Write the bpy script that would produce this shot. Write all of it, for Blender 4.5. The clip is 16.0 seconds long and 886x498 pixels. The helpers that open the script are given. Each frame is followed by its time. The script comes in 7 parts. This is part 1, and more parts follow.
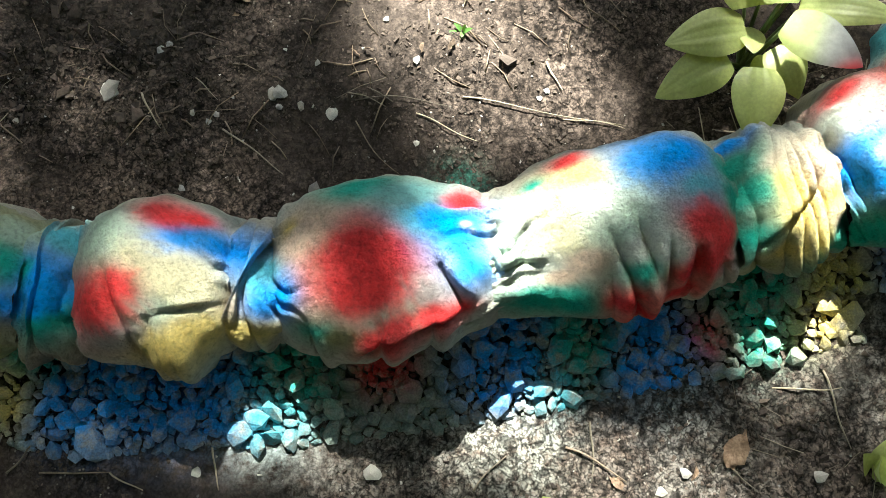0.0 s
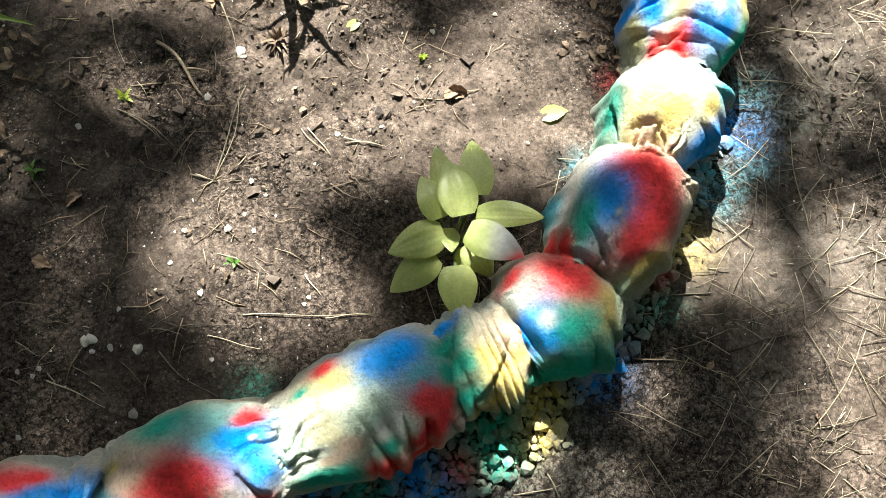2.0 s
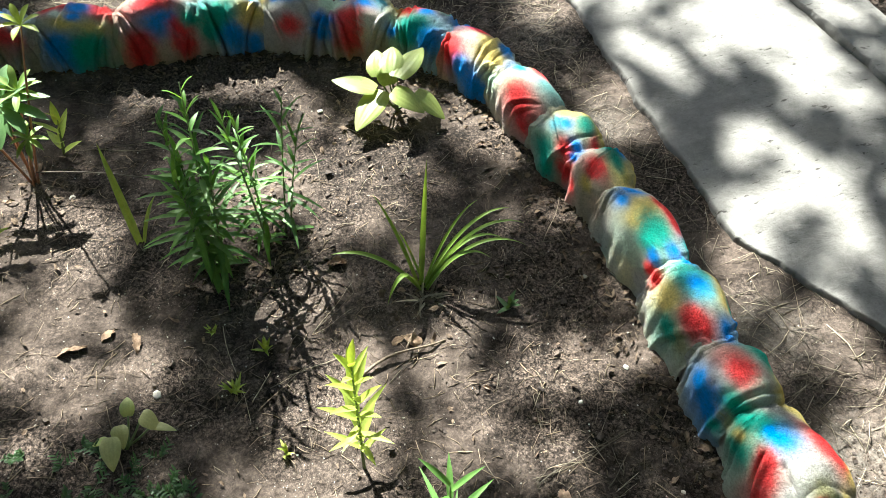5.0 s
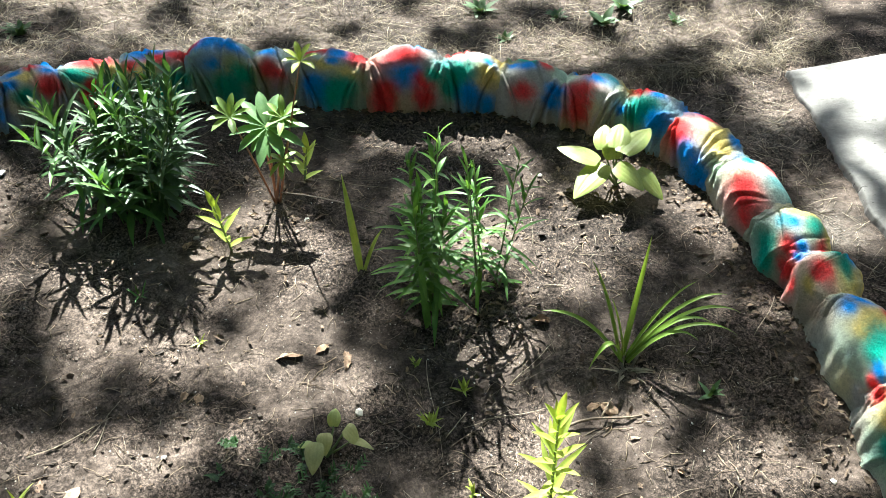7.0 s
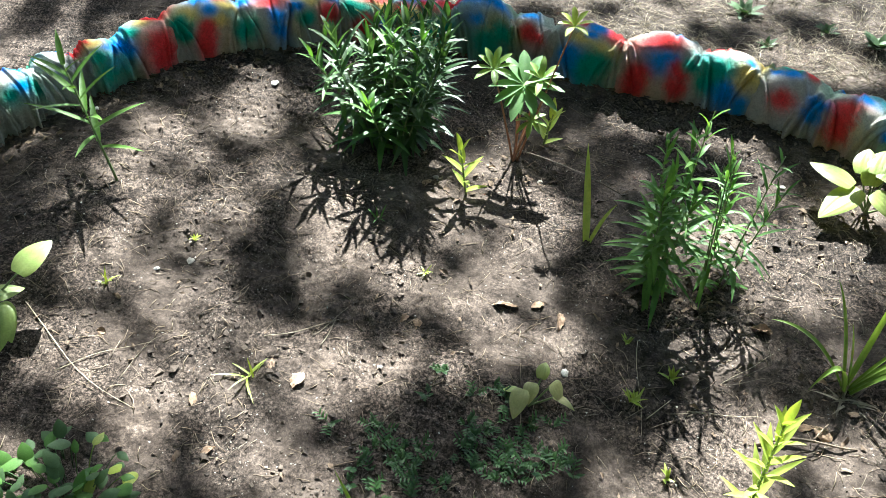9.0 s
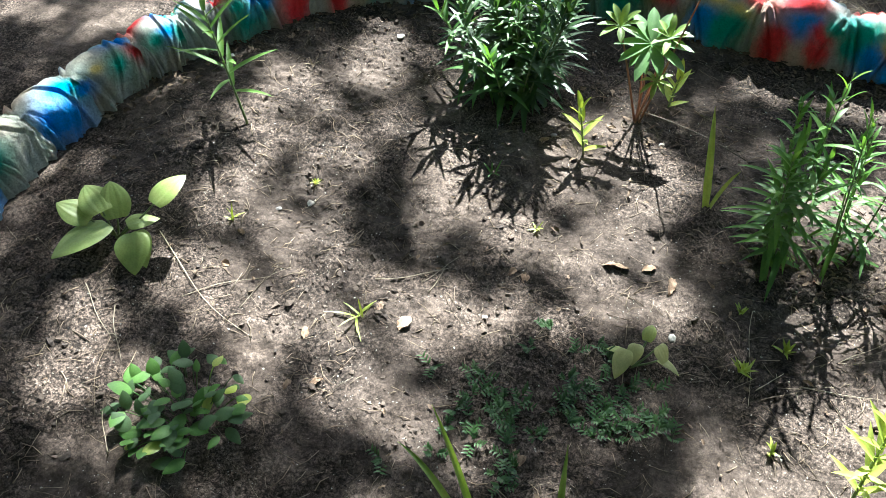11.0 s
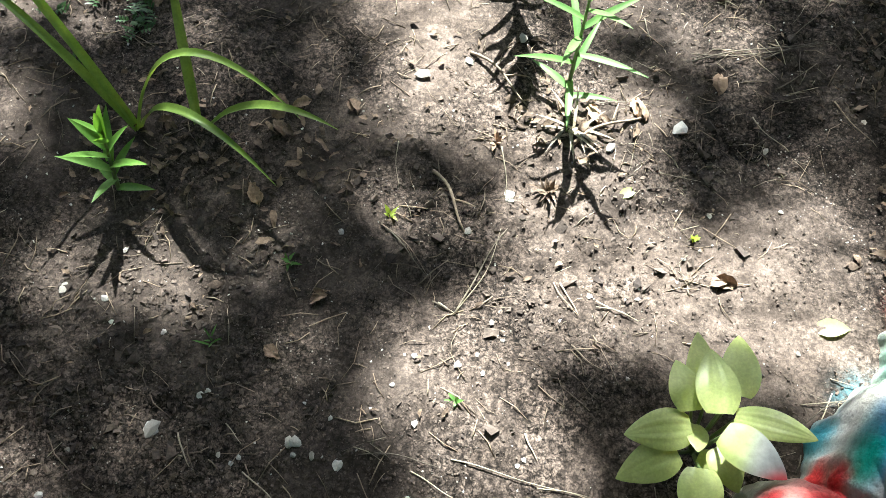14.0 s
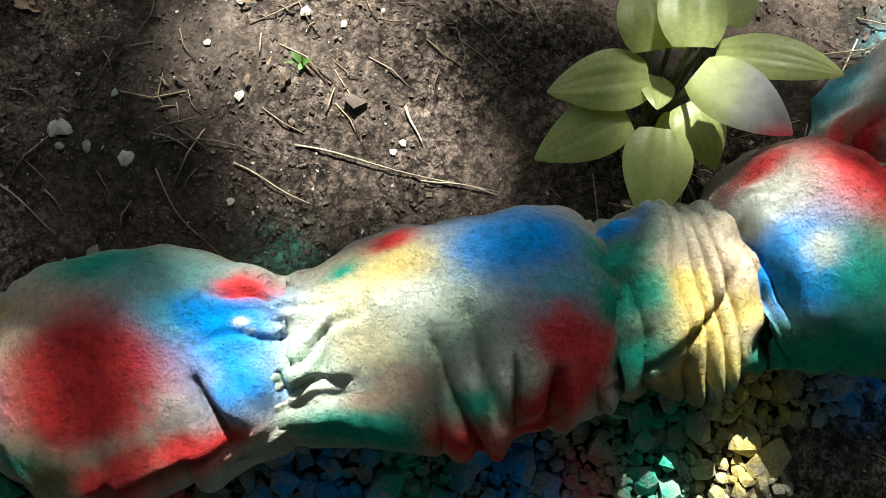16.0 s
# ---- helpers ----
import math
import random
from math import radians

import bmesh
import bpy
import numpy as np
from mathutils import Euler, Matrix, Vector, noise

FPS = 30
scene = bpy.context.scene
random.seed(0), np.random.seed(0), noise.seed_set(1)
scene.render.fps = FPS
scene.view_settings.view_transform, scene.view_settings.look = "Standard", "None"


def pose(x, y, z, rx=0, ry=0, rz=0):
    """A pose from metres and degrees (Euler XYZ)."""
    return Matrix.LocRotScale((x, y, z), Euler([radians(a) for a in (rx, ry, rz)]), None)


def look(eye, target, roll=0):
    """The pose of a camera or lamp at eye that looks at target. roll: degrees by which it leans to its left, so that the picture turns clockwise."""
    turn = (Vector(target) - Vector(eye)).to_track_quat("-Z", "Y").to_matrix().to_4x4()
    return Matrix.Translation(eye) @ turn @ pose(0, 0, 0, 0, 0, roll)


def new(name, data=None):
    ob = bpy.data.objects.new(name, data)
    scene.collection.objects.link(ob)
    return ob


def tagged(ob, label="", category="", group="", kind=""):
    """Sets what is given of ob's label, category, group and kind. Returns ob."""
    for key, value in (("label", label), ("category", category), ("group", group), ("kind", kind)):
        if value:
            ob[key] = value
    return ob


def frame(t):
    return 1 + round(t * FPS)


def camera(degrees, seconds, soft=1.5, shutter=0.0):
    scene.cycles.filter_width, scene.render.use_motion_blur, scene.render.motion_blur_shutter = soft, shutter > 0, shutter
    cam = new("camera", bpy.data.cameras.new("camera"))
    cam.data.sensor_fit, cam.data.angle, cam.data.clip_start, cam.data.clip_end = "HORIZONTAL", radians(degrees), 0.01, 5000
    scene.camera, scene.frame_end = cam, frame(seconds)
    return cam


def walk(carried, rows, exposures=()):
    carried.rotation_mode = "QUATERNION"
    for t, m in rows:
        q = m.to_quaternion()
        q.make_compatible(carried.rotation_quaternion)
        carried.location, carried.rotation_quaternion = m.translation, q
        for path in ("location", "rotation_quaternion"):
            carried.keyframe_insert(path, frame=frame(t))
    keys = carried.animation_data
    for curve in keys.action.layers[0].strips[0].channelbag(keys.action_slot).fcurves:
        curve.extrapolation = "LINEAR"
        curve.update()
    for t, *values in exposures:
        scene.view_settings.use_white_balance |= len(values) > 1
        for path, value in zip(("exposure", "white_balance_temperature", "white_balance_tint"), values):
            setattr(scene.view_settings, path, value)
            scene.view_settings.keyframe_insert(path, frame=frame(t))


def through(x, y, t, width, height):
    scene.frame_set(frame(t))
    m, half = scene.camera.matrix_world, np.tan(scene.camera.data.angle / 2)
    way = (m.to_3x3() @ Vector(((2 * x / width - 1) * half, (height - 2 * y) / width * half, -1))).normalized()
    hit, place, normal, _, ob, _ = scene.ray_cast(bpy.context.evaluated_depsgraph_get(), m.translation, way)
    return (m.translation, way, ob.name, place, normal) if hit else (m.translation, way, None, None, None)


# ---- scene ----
cam = camera(57.6, 16.0, soft=0.75)
METRES, EYE, TILT, LEAN, TURN = 2.8, 1.024, -82.0, 0.3, 0.0
ROWS = [
    (0.0, 0.0, 0.0, 0.0, 0.0, 0.0, -0.0),
    (0.5, 0.0243, -0.027, 0.0158, -2.33, -0.1, 1.39),
    (1.0, 0.0482, -0.0579, 0.0416, -5.94, 0.13, 4.65),
    (1.5, 0.064, -0.0868, 0.0592, -8.14, 1.68, 8.13),
    (2.0, 0.0489, -0.1102, 0.0669, -9.38, 2.4, 10.92),
    (2.5, 0.0425, -0.1372, 0.0885, -11.13, 8.15, 18.02),
    (3.0, 0.0472, -0.1679, 0.1154, -9.84, 16.55, 20.56),
    (3.5, 0.0452, -0.1805, 0.1444, -8.58, 21.89, 19.32),
    (4.0, 0.0222, -0.1986, 0.1773, -7.88, 26.36, 20.82),
    (4.5, -0.0001, -0.2104, 0.19, -6.95, 29.68, 21.68),
    (5.0, -0.0227, -0.2203, 0.1963, -3.83, 32.59, 19.24),
    (5.2, -0.0272, -0.2230, 0.1957, -2.49, 33.75, 18.03),
    (6.25, -0.0600, -0.2235, 0.1900, -0.10, 37.60, 11.10),
    (7.3, -0.1001, -0.2275, 0.1790, -0.83, 38.80, 2.25),
    (7.5, -0.1099, -0.2312, 0.1766, -0.84, 38.76, 0.25),
    (8.0, -0.1302, -0.2272, 0.1676, -0.36, 38.7, -4.37),
    (8.5, -0.1448, -0.2213, 0.1575, -0.15, 38.47, -8.34),
    (9.0, -0.1579, -0.2193, 0.1447, 0.29, 37.98, -11.91),
    (9.2, -0.1674, -0.2169, 0.1380, 0.65, 37.63, -13.46),
    (10.25, -0.1760, -0.2135, 0.1200, 3.30, 35.70, -20.40),
    (11.3, -0.1260, -0.2142, 0.1370, 5.69, 34.10, -17.91),
    (11.5, -0.1109, -0.2146, 0.1412, 5.9, 33.93, -15.58),
    (12.0, -0.0693, -0.2102, 0.1542, 4.89, 33.83, -8.13),
    (12.5, -0.0352, -0.181, 0.1415, 3.07, 32.43, -2.57),
    (13.0, -0.0126, -0.146, 0.1204, 2.38, 27.52, -1.11),
    (13.5, 0.0057, -0.1098, 0.0868, 1.33, 21.52, -2.53),
    (14.0, 0.0075, -0.0741, 0.0592, 0.23, 16.06, -4.54),
    (14.5, 0.0123, -0.034, 0.0456, 0.51, 9.64, -3.38),
    (15.0, 0.047, 0.0078, 0.0411, 0.3, 6.07, -2.76),
    (15.5, 0.066, 0.0494, 0.0316, -0.55, 3.98, -2.51),
    (16.0, 0.0595, 0.0822, 0.0214, -1.15, 2.77, -2.73),
]
walk(cam, [(t, pose(0, 0, EYE, TILT, LEAN, TURN) @ pose(METRES * x, METRES * y, METRES * z, 90 + pitch, roll, yaw)) for t, x, y, z, yaw, pitch, roll in ROWS], exposures=[(0.0, 2.8, 6450, 4), (0.8, 2.65, 6550, 5), (1.5, 2.5, 6600, 6), (2.5, 2.42, 6600, 6), (3.5, 2.5, 6280, 4), (5.0, 2.65, 6250, 4), (8.5, 2.9, 5920, 3), (11.5, 2.9, 5830, 4), (13.5, 2.95, 5900, 4), (14.5, 2.85, 6100, 4), (15.5, 2.05, 6400, 4), (16.0, 1.95, 6500, 5)])

# ---- world, sun and sky ----
SUN = Vector((-0.07, 1.0, 0.99)).normalized()
world = bpy.data.worlds.new("sky")
scene.world = world
world.use_nodes = True
wn = world.node_tree.nodes
sky = wn.new("ShaderNodeTexSky")
sky.sky_type = "NISHITA"
sky.sun_disc = False
sky.air_density, sky.dust_density, sky.ozone_density = 0.8, 2.0, 0.3
sky.sun_elevation = math.asin(SUN.z)
sky.sun_rotation = math.atan2(SUN.x, SUN.y)
wn["Background"].inputs[1].default_value = 0.05
world.node_tree.links.new(sky.outputs[0], wn["Background"].inputs[0])
sun = new("sun", bpy.data.lights.new("sun", "SUN"))
sun.data.energy = 5.0
sun.data.angle = radians(0.53)
sun.data.color = (1.0, 0.97, 0.91)
sun.matrix_world = look(SUN * 30, (0, 0, 0))


# ---- materials ----
def material(name):
    m = bpy.data.materials.new(name)
    m.use_nodes = True
    return m, m.node_tree.nodes, m.node_tree.links, m.node_tree.nodes["Principled BSDF"]


def noise_node(n, l, scale, detail=6.0, rough=0.6, coord=None):
    t = n.new("ShaderNodeTexNoise")
    t.inputs["Scale"].default_value = scale
    t.inputs["Detail"].default_value = detail
    t.inputs["Roughness"].default_value = rough
    if coord:
        l.new(coord, t.inputs["Vector"])
    return t


def ramp_node(n, l, source, stops):
    r = n.new("ShaderNodeValToRGB")
    while len(r.color_ramp.elements) < len(stops):
        r.color_ramp.elements.new(0.5)
    for e, (at, c) in zip(r.color_ramp.elements, stops):
        e.position, e.color = at, (*c, 1) if len(c) == 3 else c
    l.new(source, r.inputs[0])
    return r


def mix_node(n, l, kind, factor, a, b):
    m = n.new("ShaderNodeMix")
    m.data_type, m.blend_type = "RGBA", kind
    for socket, value in ((m.inputs[0], factor), (m.inputs[6], a), (m.inputs[7], b)):
        if isinstance(value, (int, float)):
            socket.default_value = value
        elif isinstance(value, tuple):
            socket.default_value = (*value, 1)
        else:
            l.new(value, socket)
    return m.outputs[2]


def bump_node(n, l, height, strength, distance, normal=None):
    b = n.new("ShaderNodeBump")
    b.inputs["Strength"].default_value = strength
    b.inputs["Distance"].default_value = distance
    l.new(height, b.inputs["Height"])
    if normal:
        l.new(normal, b.inputs["Normal"])
    return b.outputs[0]


def grainy(name, stops, scale, rough=0.9, bump=0.4, distance=0.004, fine=300.0, low=0.7):
    """A matt natural surface: colours by two noises, varied from piece to piece, with a grain of fine relief."""
    m, n, l, p = material(name)
    co = n.new("ShaderNodeTexCoord").outputs["Object"]
    a = noise_node(n, l, scale, 8, 0.65, co)
    b = noise_node(n, l, fine, 4, 0.6, co)
    c = ramp_node(n, l, a.outputs[0], stops).outputs[0]
    g = ramp_node(n, l, b.outputs[0], [(0.3, (0.62, 0.62, 0.62)), (0.7, (1.25, 1.25, 1.25))]).outputs[0]
    c = mix_node(n, l, "MULTIPLY", 0.8, c, g)
    pick = n.new("ShaderNodeNewGeometry").outputs["Random Per Island"]
    own = n.new("ShaderNodeObjectInfo").outputs["Random"]
    add = n.new("ShaderNodeMath")
    add.operation = "ADD"
    l.new(pick, add.inputs[0])
    l.new(own, add.inputs[1])
    fr = n.new("ShaderNodeMath")
    fr.operation = "FRACT"
    l.new(add.outputs[0], fr.inputs[0])
    v = ramp_node(n, l, fr.outputs[0], [(0.0, (low, low, low * 1.03)), (1.0, (1.2, 1.18, 1.12))]).outputs[0]
    l.new(mix_node(n, l, "MULTIPLY", 1.0, c, v), p.inputs["Base Color"])
    p.inputs["Roughness"].default_value = rough
    p.inputs["Specular IOR Level"].default_value = 0.25
    l.new(bump_node(n, l, b.outputs[0], bump, distance), p.inputs["Normal"])
    return m


def leafy(name, dark, light, rough=0.45, through=0.35, vein=0.0):
    """Living leaf: two greens blended by noise and from leaf to leaf, a soft gloss, light shining through."""
    m, n, l, p = material(name)
    co = n.new("ShaderNodeTexCoord").outputs["Object"]
    a = noise_node(n, l, 35, 4, 0.6, co)
    pick = n.new("ShaderNodeNewGeometry").outputs["Random Per Island"]
    add = n.new("ShaderNodeMath")
    add.operation = "MULTIPLY_ADD"
    l.new(pick, add.inputs[0])
    add.inputs[1].default_value = 0.5
    l.new(a.outputs[0], add.inputs[2])
    c = ramp_node(n, l, add.outputs[0], [(0.35, dark), (0.95, light)]).outputs[0]
    f = noise_node(n, l, 260, 3, 0.6, co)
    g = ramp_node(n, l, f.outputs[0], [(0.3, (0.8, 0.8, 0.8)), (0.7, (1.12, 1.12, 1.12))]).outputs[0]
    c = mix_node(n, l, "MULTIPLY", 0.7, c, g)
    l.new(c, p.inputs["Base Color"])
    p.inputs["Roughness"].default_value = rough
    l.new(bump_node(n, l, f.outputs[0], 0.15, 0.001), p.inputs["Normal"])
    t = n.new("ShaderNodeBsdfTranslucent")
    l.new(mix_node(n, l, "MULTIPLY", 1.0, c, (1.3, 1.25, 0.55)), t.inputs[0])
    s = n.new("ShaderNodeMixShader")
    s.inputs[0].default_value = through
    l.new(p.outputs[0], s.inputs[1])
    l.new(t.outputs[0], s.inputs[2])
    l.new(s.outputs[0], n["Material Output"].inputs[0])
    return m


def soil_material():
    """Dry dark garden earth with grey crust, crumbs and pale mineral flecks."""
    m, n, l, p = material("dry_soil")
    co = n.new("ShaderNodeTexCoord").outputs["Object"]
    big = noise_node(n, l, 1.6, 5, 0.55, co)
    mid = noise_node(n, l, 14, 8, 0.7, co)
    fine = noise_node(n, l, 110, 10, 0.8, co)
    c = ramp_node(n, l, mid.outputs[0], [(0.30, (0.020, 0.0155, 0.0125)), (0.45, (0.078, 0.061, 0.050)), (0.58, (0.130, 0.103, 0.086)), (0.74, (0.205, 0.165, 0.140))]).outputs[0]
    c = mix_node(n, l, "MULTIPLY", 0.8, c, ramp_node(n, l, big.outputs[0], [(0.34, (0.5, 0.5, 0.5)), (0.66, (1.35, 1.33, 1.31))]).outputs[0])
    loose = ramp_node(n, l, noise_node(n, l, 2.4, 4, 0.6, co).outputs[0], [(0.42, (0.3, 0.3, 0.3)), (0.56, (1, 1, 1))]).outputs[0]
    # low spots of the fine relief darkened, crevice shade put into the colour
    c = mix_node(n, l, "MULTIPLY", loose, c, ramp_node(n, l, fine.outputs[0], [(0.33, (0.10, 0.098, 0.096)), (0.5, (0.88, 0.87, 0.86)), (0.67, (2.1, 2.06, 2.02))]).outputs[0])
    # paint dust beside the edging, paler and darker soil patches
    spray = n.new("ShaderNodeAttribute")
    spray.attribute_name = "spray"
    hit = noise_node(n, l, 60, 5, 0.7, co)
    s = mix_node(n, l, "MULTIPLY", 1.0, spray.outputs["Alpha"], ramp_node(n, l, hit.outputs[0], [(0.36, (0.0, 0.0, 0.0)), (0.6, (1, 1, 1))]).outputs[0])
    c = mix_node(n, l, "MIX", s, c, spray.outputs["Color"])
    # crumbs: rounded grains in two sizes, gap shade darkened into the colour
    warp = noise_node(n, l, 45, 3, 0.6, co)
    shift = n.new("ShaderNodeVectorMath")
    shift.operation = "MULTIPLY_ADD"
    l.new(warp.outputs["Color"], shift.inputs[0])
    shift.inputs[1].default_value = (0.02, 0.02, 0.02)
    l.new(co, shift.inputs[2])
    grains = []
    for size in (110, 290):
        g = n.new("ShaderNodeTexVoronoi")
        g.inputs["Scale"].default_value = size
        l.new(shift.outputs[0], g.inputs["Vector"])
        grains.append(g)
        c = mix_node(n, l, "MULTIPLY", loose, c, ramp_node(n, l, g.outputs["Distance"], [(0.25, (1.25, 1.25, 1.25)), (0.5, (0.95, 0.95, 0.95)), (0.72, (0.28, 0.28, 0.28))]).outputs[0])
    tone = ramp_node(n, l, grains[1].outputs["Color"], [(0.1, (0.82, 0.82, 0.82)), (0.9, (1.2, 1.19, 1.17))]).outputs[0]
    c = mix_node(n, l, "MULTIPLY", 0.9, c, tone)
    fleck = n.new("ShaderNodeTexVoronoi")
    fleck.inputs["Scale"].default_value = 95
    l.new(co, fleck.inputs["Vector"])
    patch = noise_node(n, l, 5, 3, 0.5, co)
    k = ramp_node(n, l, fleck.outputs["Distance"], [(0.10, (1, 1, 1)), (0.17, (0, 0, 0))]).outputs[0]
    k = mix_node(n, l, "MULTIPLY", 1.0, k, ramp_node(n, l, patch.outputs[0], [(0.5, (0, 0, 0)), (0.62, (0.75, 0.75, 0.75))]).outputs[0])
    c = mix_node(n, l, "MIX", k, c, (0.36, 0.33, 0.28))
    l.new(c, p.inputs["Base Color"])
    p.inputs["Roughness"].default_value = 0.95
    p.inputs["Specular IOR Level"].default_value = 0.15
    b1 = bump_node(n, l, mid.outputs[0], 0.5, 0.014)
    b2 = bump_node(n, l, grains[0].outputs["Distance"], -0.5, 0.004, b1)
    b2 = bump_node(n, l, grains[1].outputs["Distance"], -0.5, 0.002, b2)
    b3 = bump_node(n, l, fine.outputs[0], 0.5, 0.004, b2)
    l.new(b3, p.inputs["Normal"])
    return m


def cloth_material():
    """Cement-stiffened cloth, sprayed with paint: the paint's colours lie in the mesh, grain and flaking in the nodes."""
    m, n, l, p = material("painted_stiff_cloth")
    co = n.new("ShaderNodeTexCoord").outputs["Object"]
    at = n.new("ShaderNodeAttribute")
    at.attribute_name = "paint"
    fine = noise_node(n, l, 420, 5, 0.7, co)
    mid = noise_node(n, l, 55, 6, 0.65, co)
    blot = noise_node(n, l, 12, 4, 0.6, co)
    c = at.outputs["Color"]
    c = mix_node(n, l, "MULTIPLY", 0.75, c, ramp_node(n, l, mid.outputs[0], [(0.3, (0.84, 0.84, 0.84)), (0.7, (1.24, 1.24, 1.24))]).outputs[0])
    speck = ramp_node(n, l, fine.outputs[0], [(0.28, (0.72, 0.72, 0.72)), (0.42, (1.0, 1.0, 1.0)), (0.7, (1.16, 1.16, 1.16))]).outputs[0]
    c = mix_node(n, l, "MULTIPLY", 0.8, c, speck)
    pits = noise_node(n, l, 170, 3, 0.55, co)
    c = mix_node(n, l, "MULTIPLY", 0.8, c, ramp_node(n, l, pits.outputs[0], [(0.33, (0.78, 0.78, 0.78)), (0.45, (1.0, 1.0, 1.0)), (0.7, (1.15, 1.15, 1.15))]).outputs[0])
    bare = ramp_node(n, l, blot.outputs[0], [(0.68, (0, 0, 0)), (0.80, (0.2, 0.2, 0.2))]).outputs[0]
    c = mix_node(n, l, "MIX", bare, c, (0.46, 0.41, 0.30))
    l.new(c, p.inputs["Base Color"])
    p.inputs["Roughness"].default_value = 0.9
    p.inputs["Specular IOR Level"].default_value = 0.08
    pitted = noise_node(n, l, 170, 3, 0.55, co)
    b1 = bump_node(n, l, mid.outputs[0], 1.0, 0.010)
    b1 = bump_node(n, l, pitted.outputs[0], 1.0, 0.008, b1)
    l.new(bump_node(n, l, fine.outputs[0], 1.0, 0.004, b1), p.inputs["Normal"])
    return m


def concrete_material():
    m, n, l, p = material("rough_mortar")
    co = n.new("ShaderNodeTexCoord").outputs["Object"]
    big = noise_node(n, l, 2.5, 6, 0.6, co)
    mid = noise_node(n, l, 22, 8, 0.7, co)
    wave = noise_node(n, l, 7, 4, 0.6, co)
    wave.inputs["Distortion"].default_value = 1.2
    fine = noise_node(n, l, 240, 5, 0.7, co)
    c = ramp_node(n, l, mid.outputs[0], [(0.3, (0.145, 0.139, 0.127)), (0.7, (0.235, 0.226, 0.207))]).outputs[0]
    c = mix_node(n, l, "MULTIPLY", 0.8, c, ramp_node(n, l, big.outputs[0], [(0.3, (0.8, 0.8, 0.8)), (0.7, (1.12, 1.12, 1.12))]).outputs[0])
    c = mix_node(n, l, "MULTIPLY", 0.6, c, ramp_node(n, l, fine.outputs[0], [(0.3, (0.75, 0.75, 0.75)), (0.7, (1.15, 1.15, 1.15))]).outputs[0])
    # drag marks of the trowel: short pits, drawn out one way, coloured dark brown
    turn = n.new("ShaderNodeMapping")
    turn.inputs["Rotation"].default_value = (0, 0, 0.9)
    turn.inputs["Scale"].default_value = (20, 58, 30)
    l.new(co, turn.inputs["Vector"])
    drag = noise_node(n, l, 1.0, 5, 0.7, turn.outputs[0])
    where = noise_node(n, l, 3.2, 3, 0.5, co)
    pit = ramp_node(n, l, drag.outputs[0], [(0.35, (1, 1, 1)), (0.385, (0, 0, 0))]).outputs[0]
    pit = mix_node(n, l, "MULTIPLY", 1.0, pit, ramp_node(n, l, where.outputs[0], [(0.4, (0.1, 0.1, 0.1)), (0.58, (1, 1, 1))]).outputs[0])
    c = mix_node(n, l, "MIX", pit, c, (0.05, 0.044, 0.038))
    l.new(c, p.inputs["Base Color"])
    p.inputs["Roughness"].default_value = 0.9
    b1 = bump_node(n, l, wave.outputs[0], 0.5, 0.02)
    b1 = bump_node(n, l, drag.outputs[0], 0.45, 0.007, b1)
    b2 = bump_node(n, l, mid.outputs[0], 0.5, 0.006, b1)
    l.new(bump_node(n, l, fine.outputs[0], 0.4, 0.002, b2), p.inputs["Normal"])
    return m


def stained_leaf():
    """Yellow-green leaf, its tip sprayed grey-white and red: the stain lies in the mesh."""
    m, n, l, p = material("paint_stained_leaf")
    co = n.new("ShaderNodeTexCoord").outputs["Object"]
    at = n.new("ShaderNodeAttribute")
    at.attribute_name = "paint"
    g = ramp_node(n, l, noise_node(n, l, 90, 5, 0.65, co).outputs[0], [(0.3, (0.7, 0.7, 0.7)), (0.7, (1.15, 1.15, 1.15))]).outputs[0]
    l.new(mix_node(n, l, "MULTIPLY", 0.8, at.outputs["Color"], g), p.inputs["Base Color"])
    p.inputs["Roughness"].default_value = 0.55
    return m


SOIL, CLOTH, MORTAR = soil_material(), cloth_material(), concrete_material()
CLOD = grainy("soil_crumbs", [(0.3, (0.05, 0.040, 0.033)), (0.7, (0.165, 0.130, 0.108))], 60, low=0.45, bump=0.3)
CHIP = grainy("chalky_chip", [(0.3, (0.48, 0.46, 0.41)), (0.7, (0.72, 0.70, 0.64))], 70, low=0.6)
STONE = grainy("pale_limestone", [(0.3, (0.26, 0.245, 0.215)), (0.7, (0.46, 0.435, 0.39))], 45)
STRAW = grainy("dry_straw", [(0.3, (0.27, 0.225, 0.16)), (0.7, (0.54, 0.475, 0.36))], 60, rough=0.7, low=0.3)
TWIG = grainy("dry_twig", [(0.3, (0.16, 0.12, 0.085)), (0.7, (0.36, 0.29, 0.21))], 60)
BROWNLEAF = grainy("crumbled_leaf", [(0.3, (0.10, 0.07, 0.05)), (0.7, (0.29, 0.215, 0.155))], 90, low=0.35)
DEADLEAF = grainy("dry_leaf", [(0.3, (0.19, 0.12, 0.08)), (0.7, (0.42, 0.30, 0.205))], 90, rough=0.8)
HOSTA = leafy("yellow_green_leaf", (0.33, 0.42, 0.10), (0.56, 0.62, 0.24), 0.36, 0.28)
PALEHOSTA = leafy("pale_yellow_leaf", (0.21, 0.30, 0.06), (0.36, 0.43, 0.115), 0.5, 0.3)
GREEN = leafy("mid_green_leaf", (0.045, 0.13, 0.025), (0.115, 0.245, 0.05), 0.56, 0.3)
LUPINE = leafy("soft_green_leaf", (0.07, 0.17, 0.05), (0.15, 0.28, 0.10), 0.45, 0.3)
FRESH = leafy("light_green_leaf", (0.20, 0.31, 0.07), (0.36, 0.45, 0.14), 0.45, 0.28)
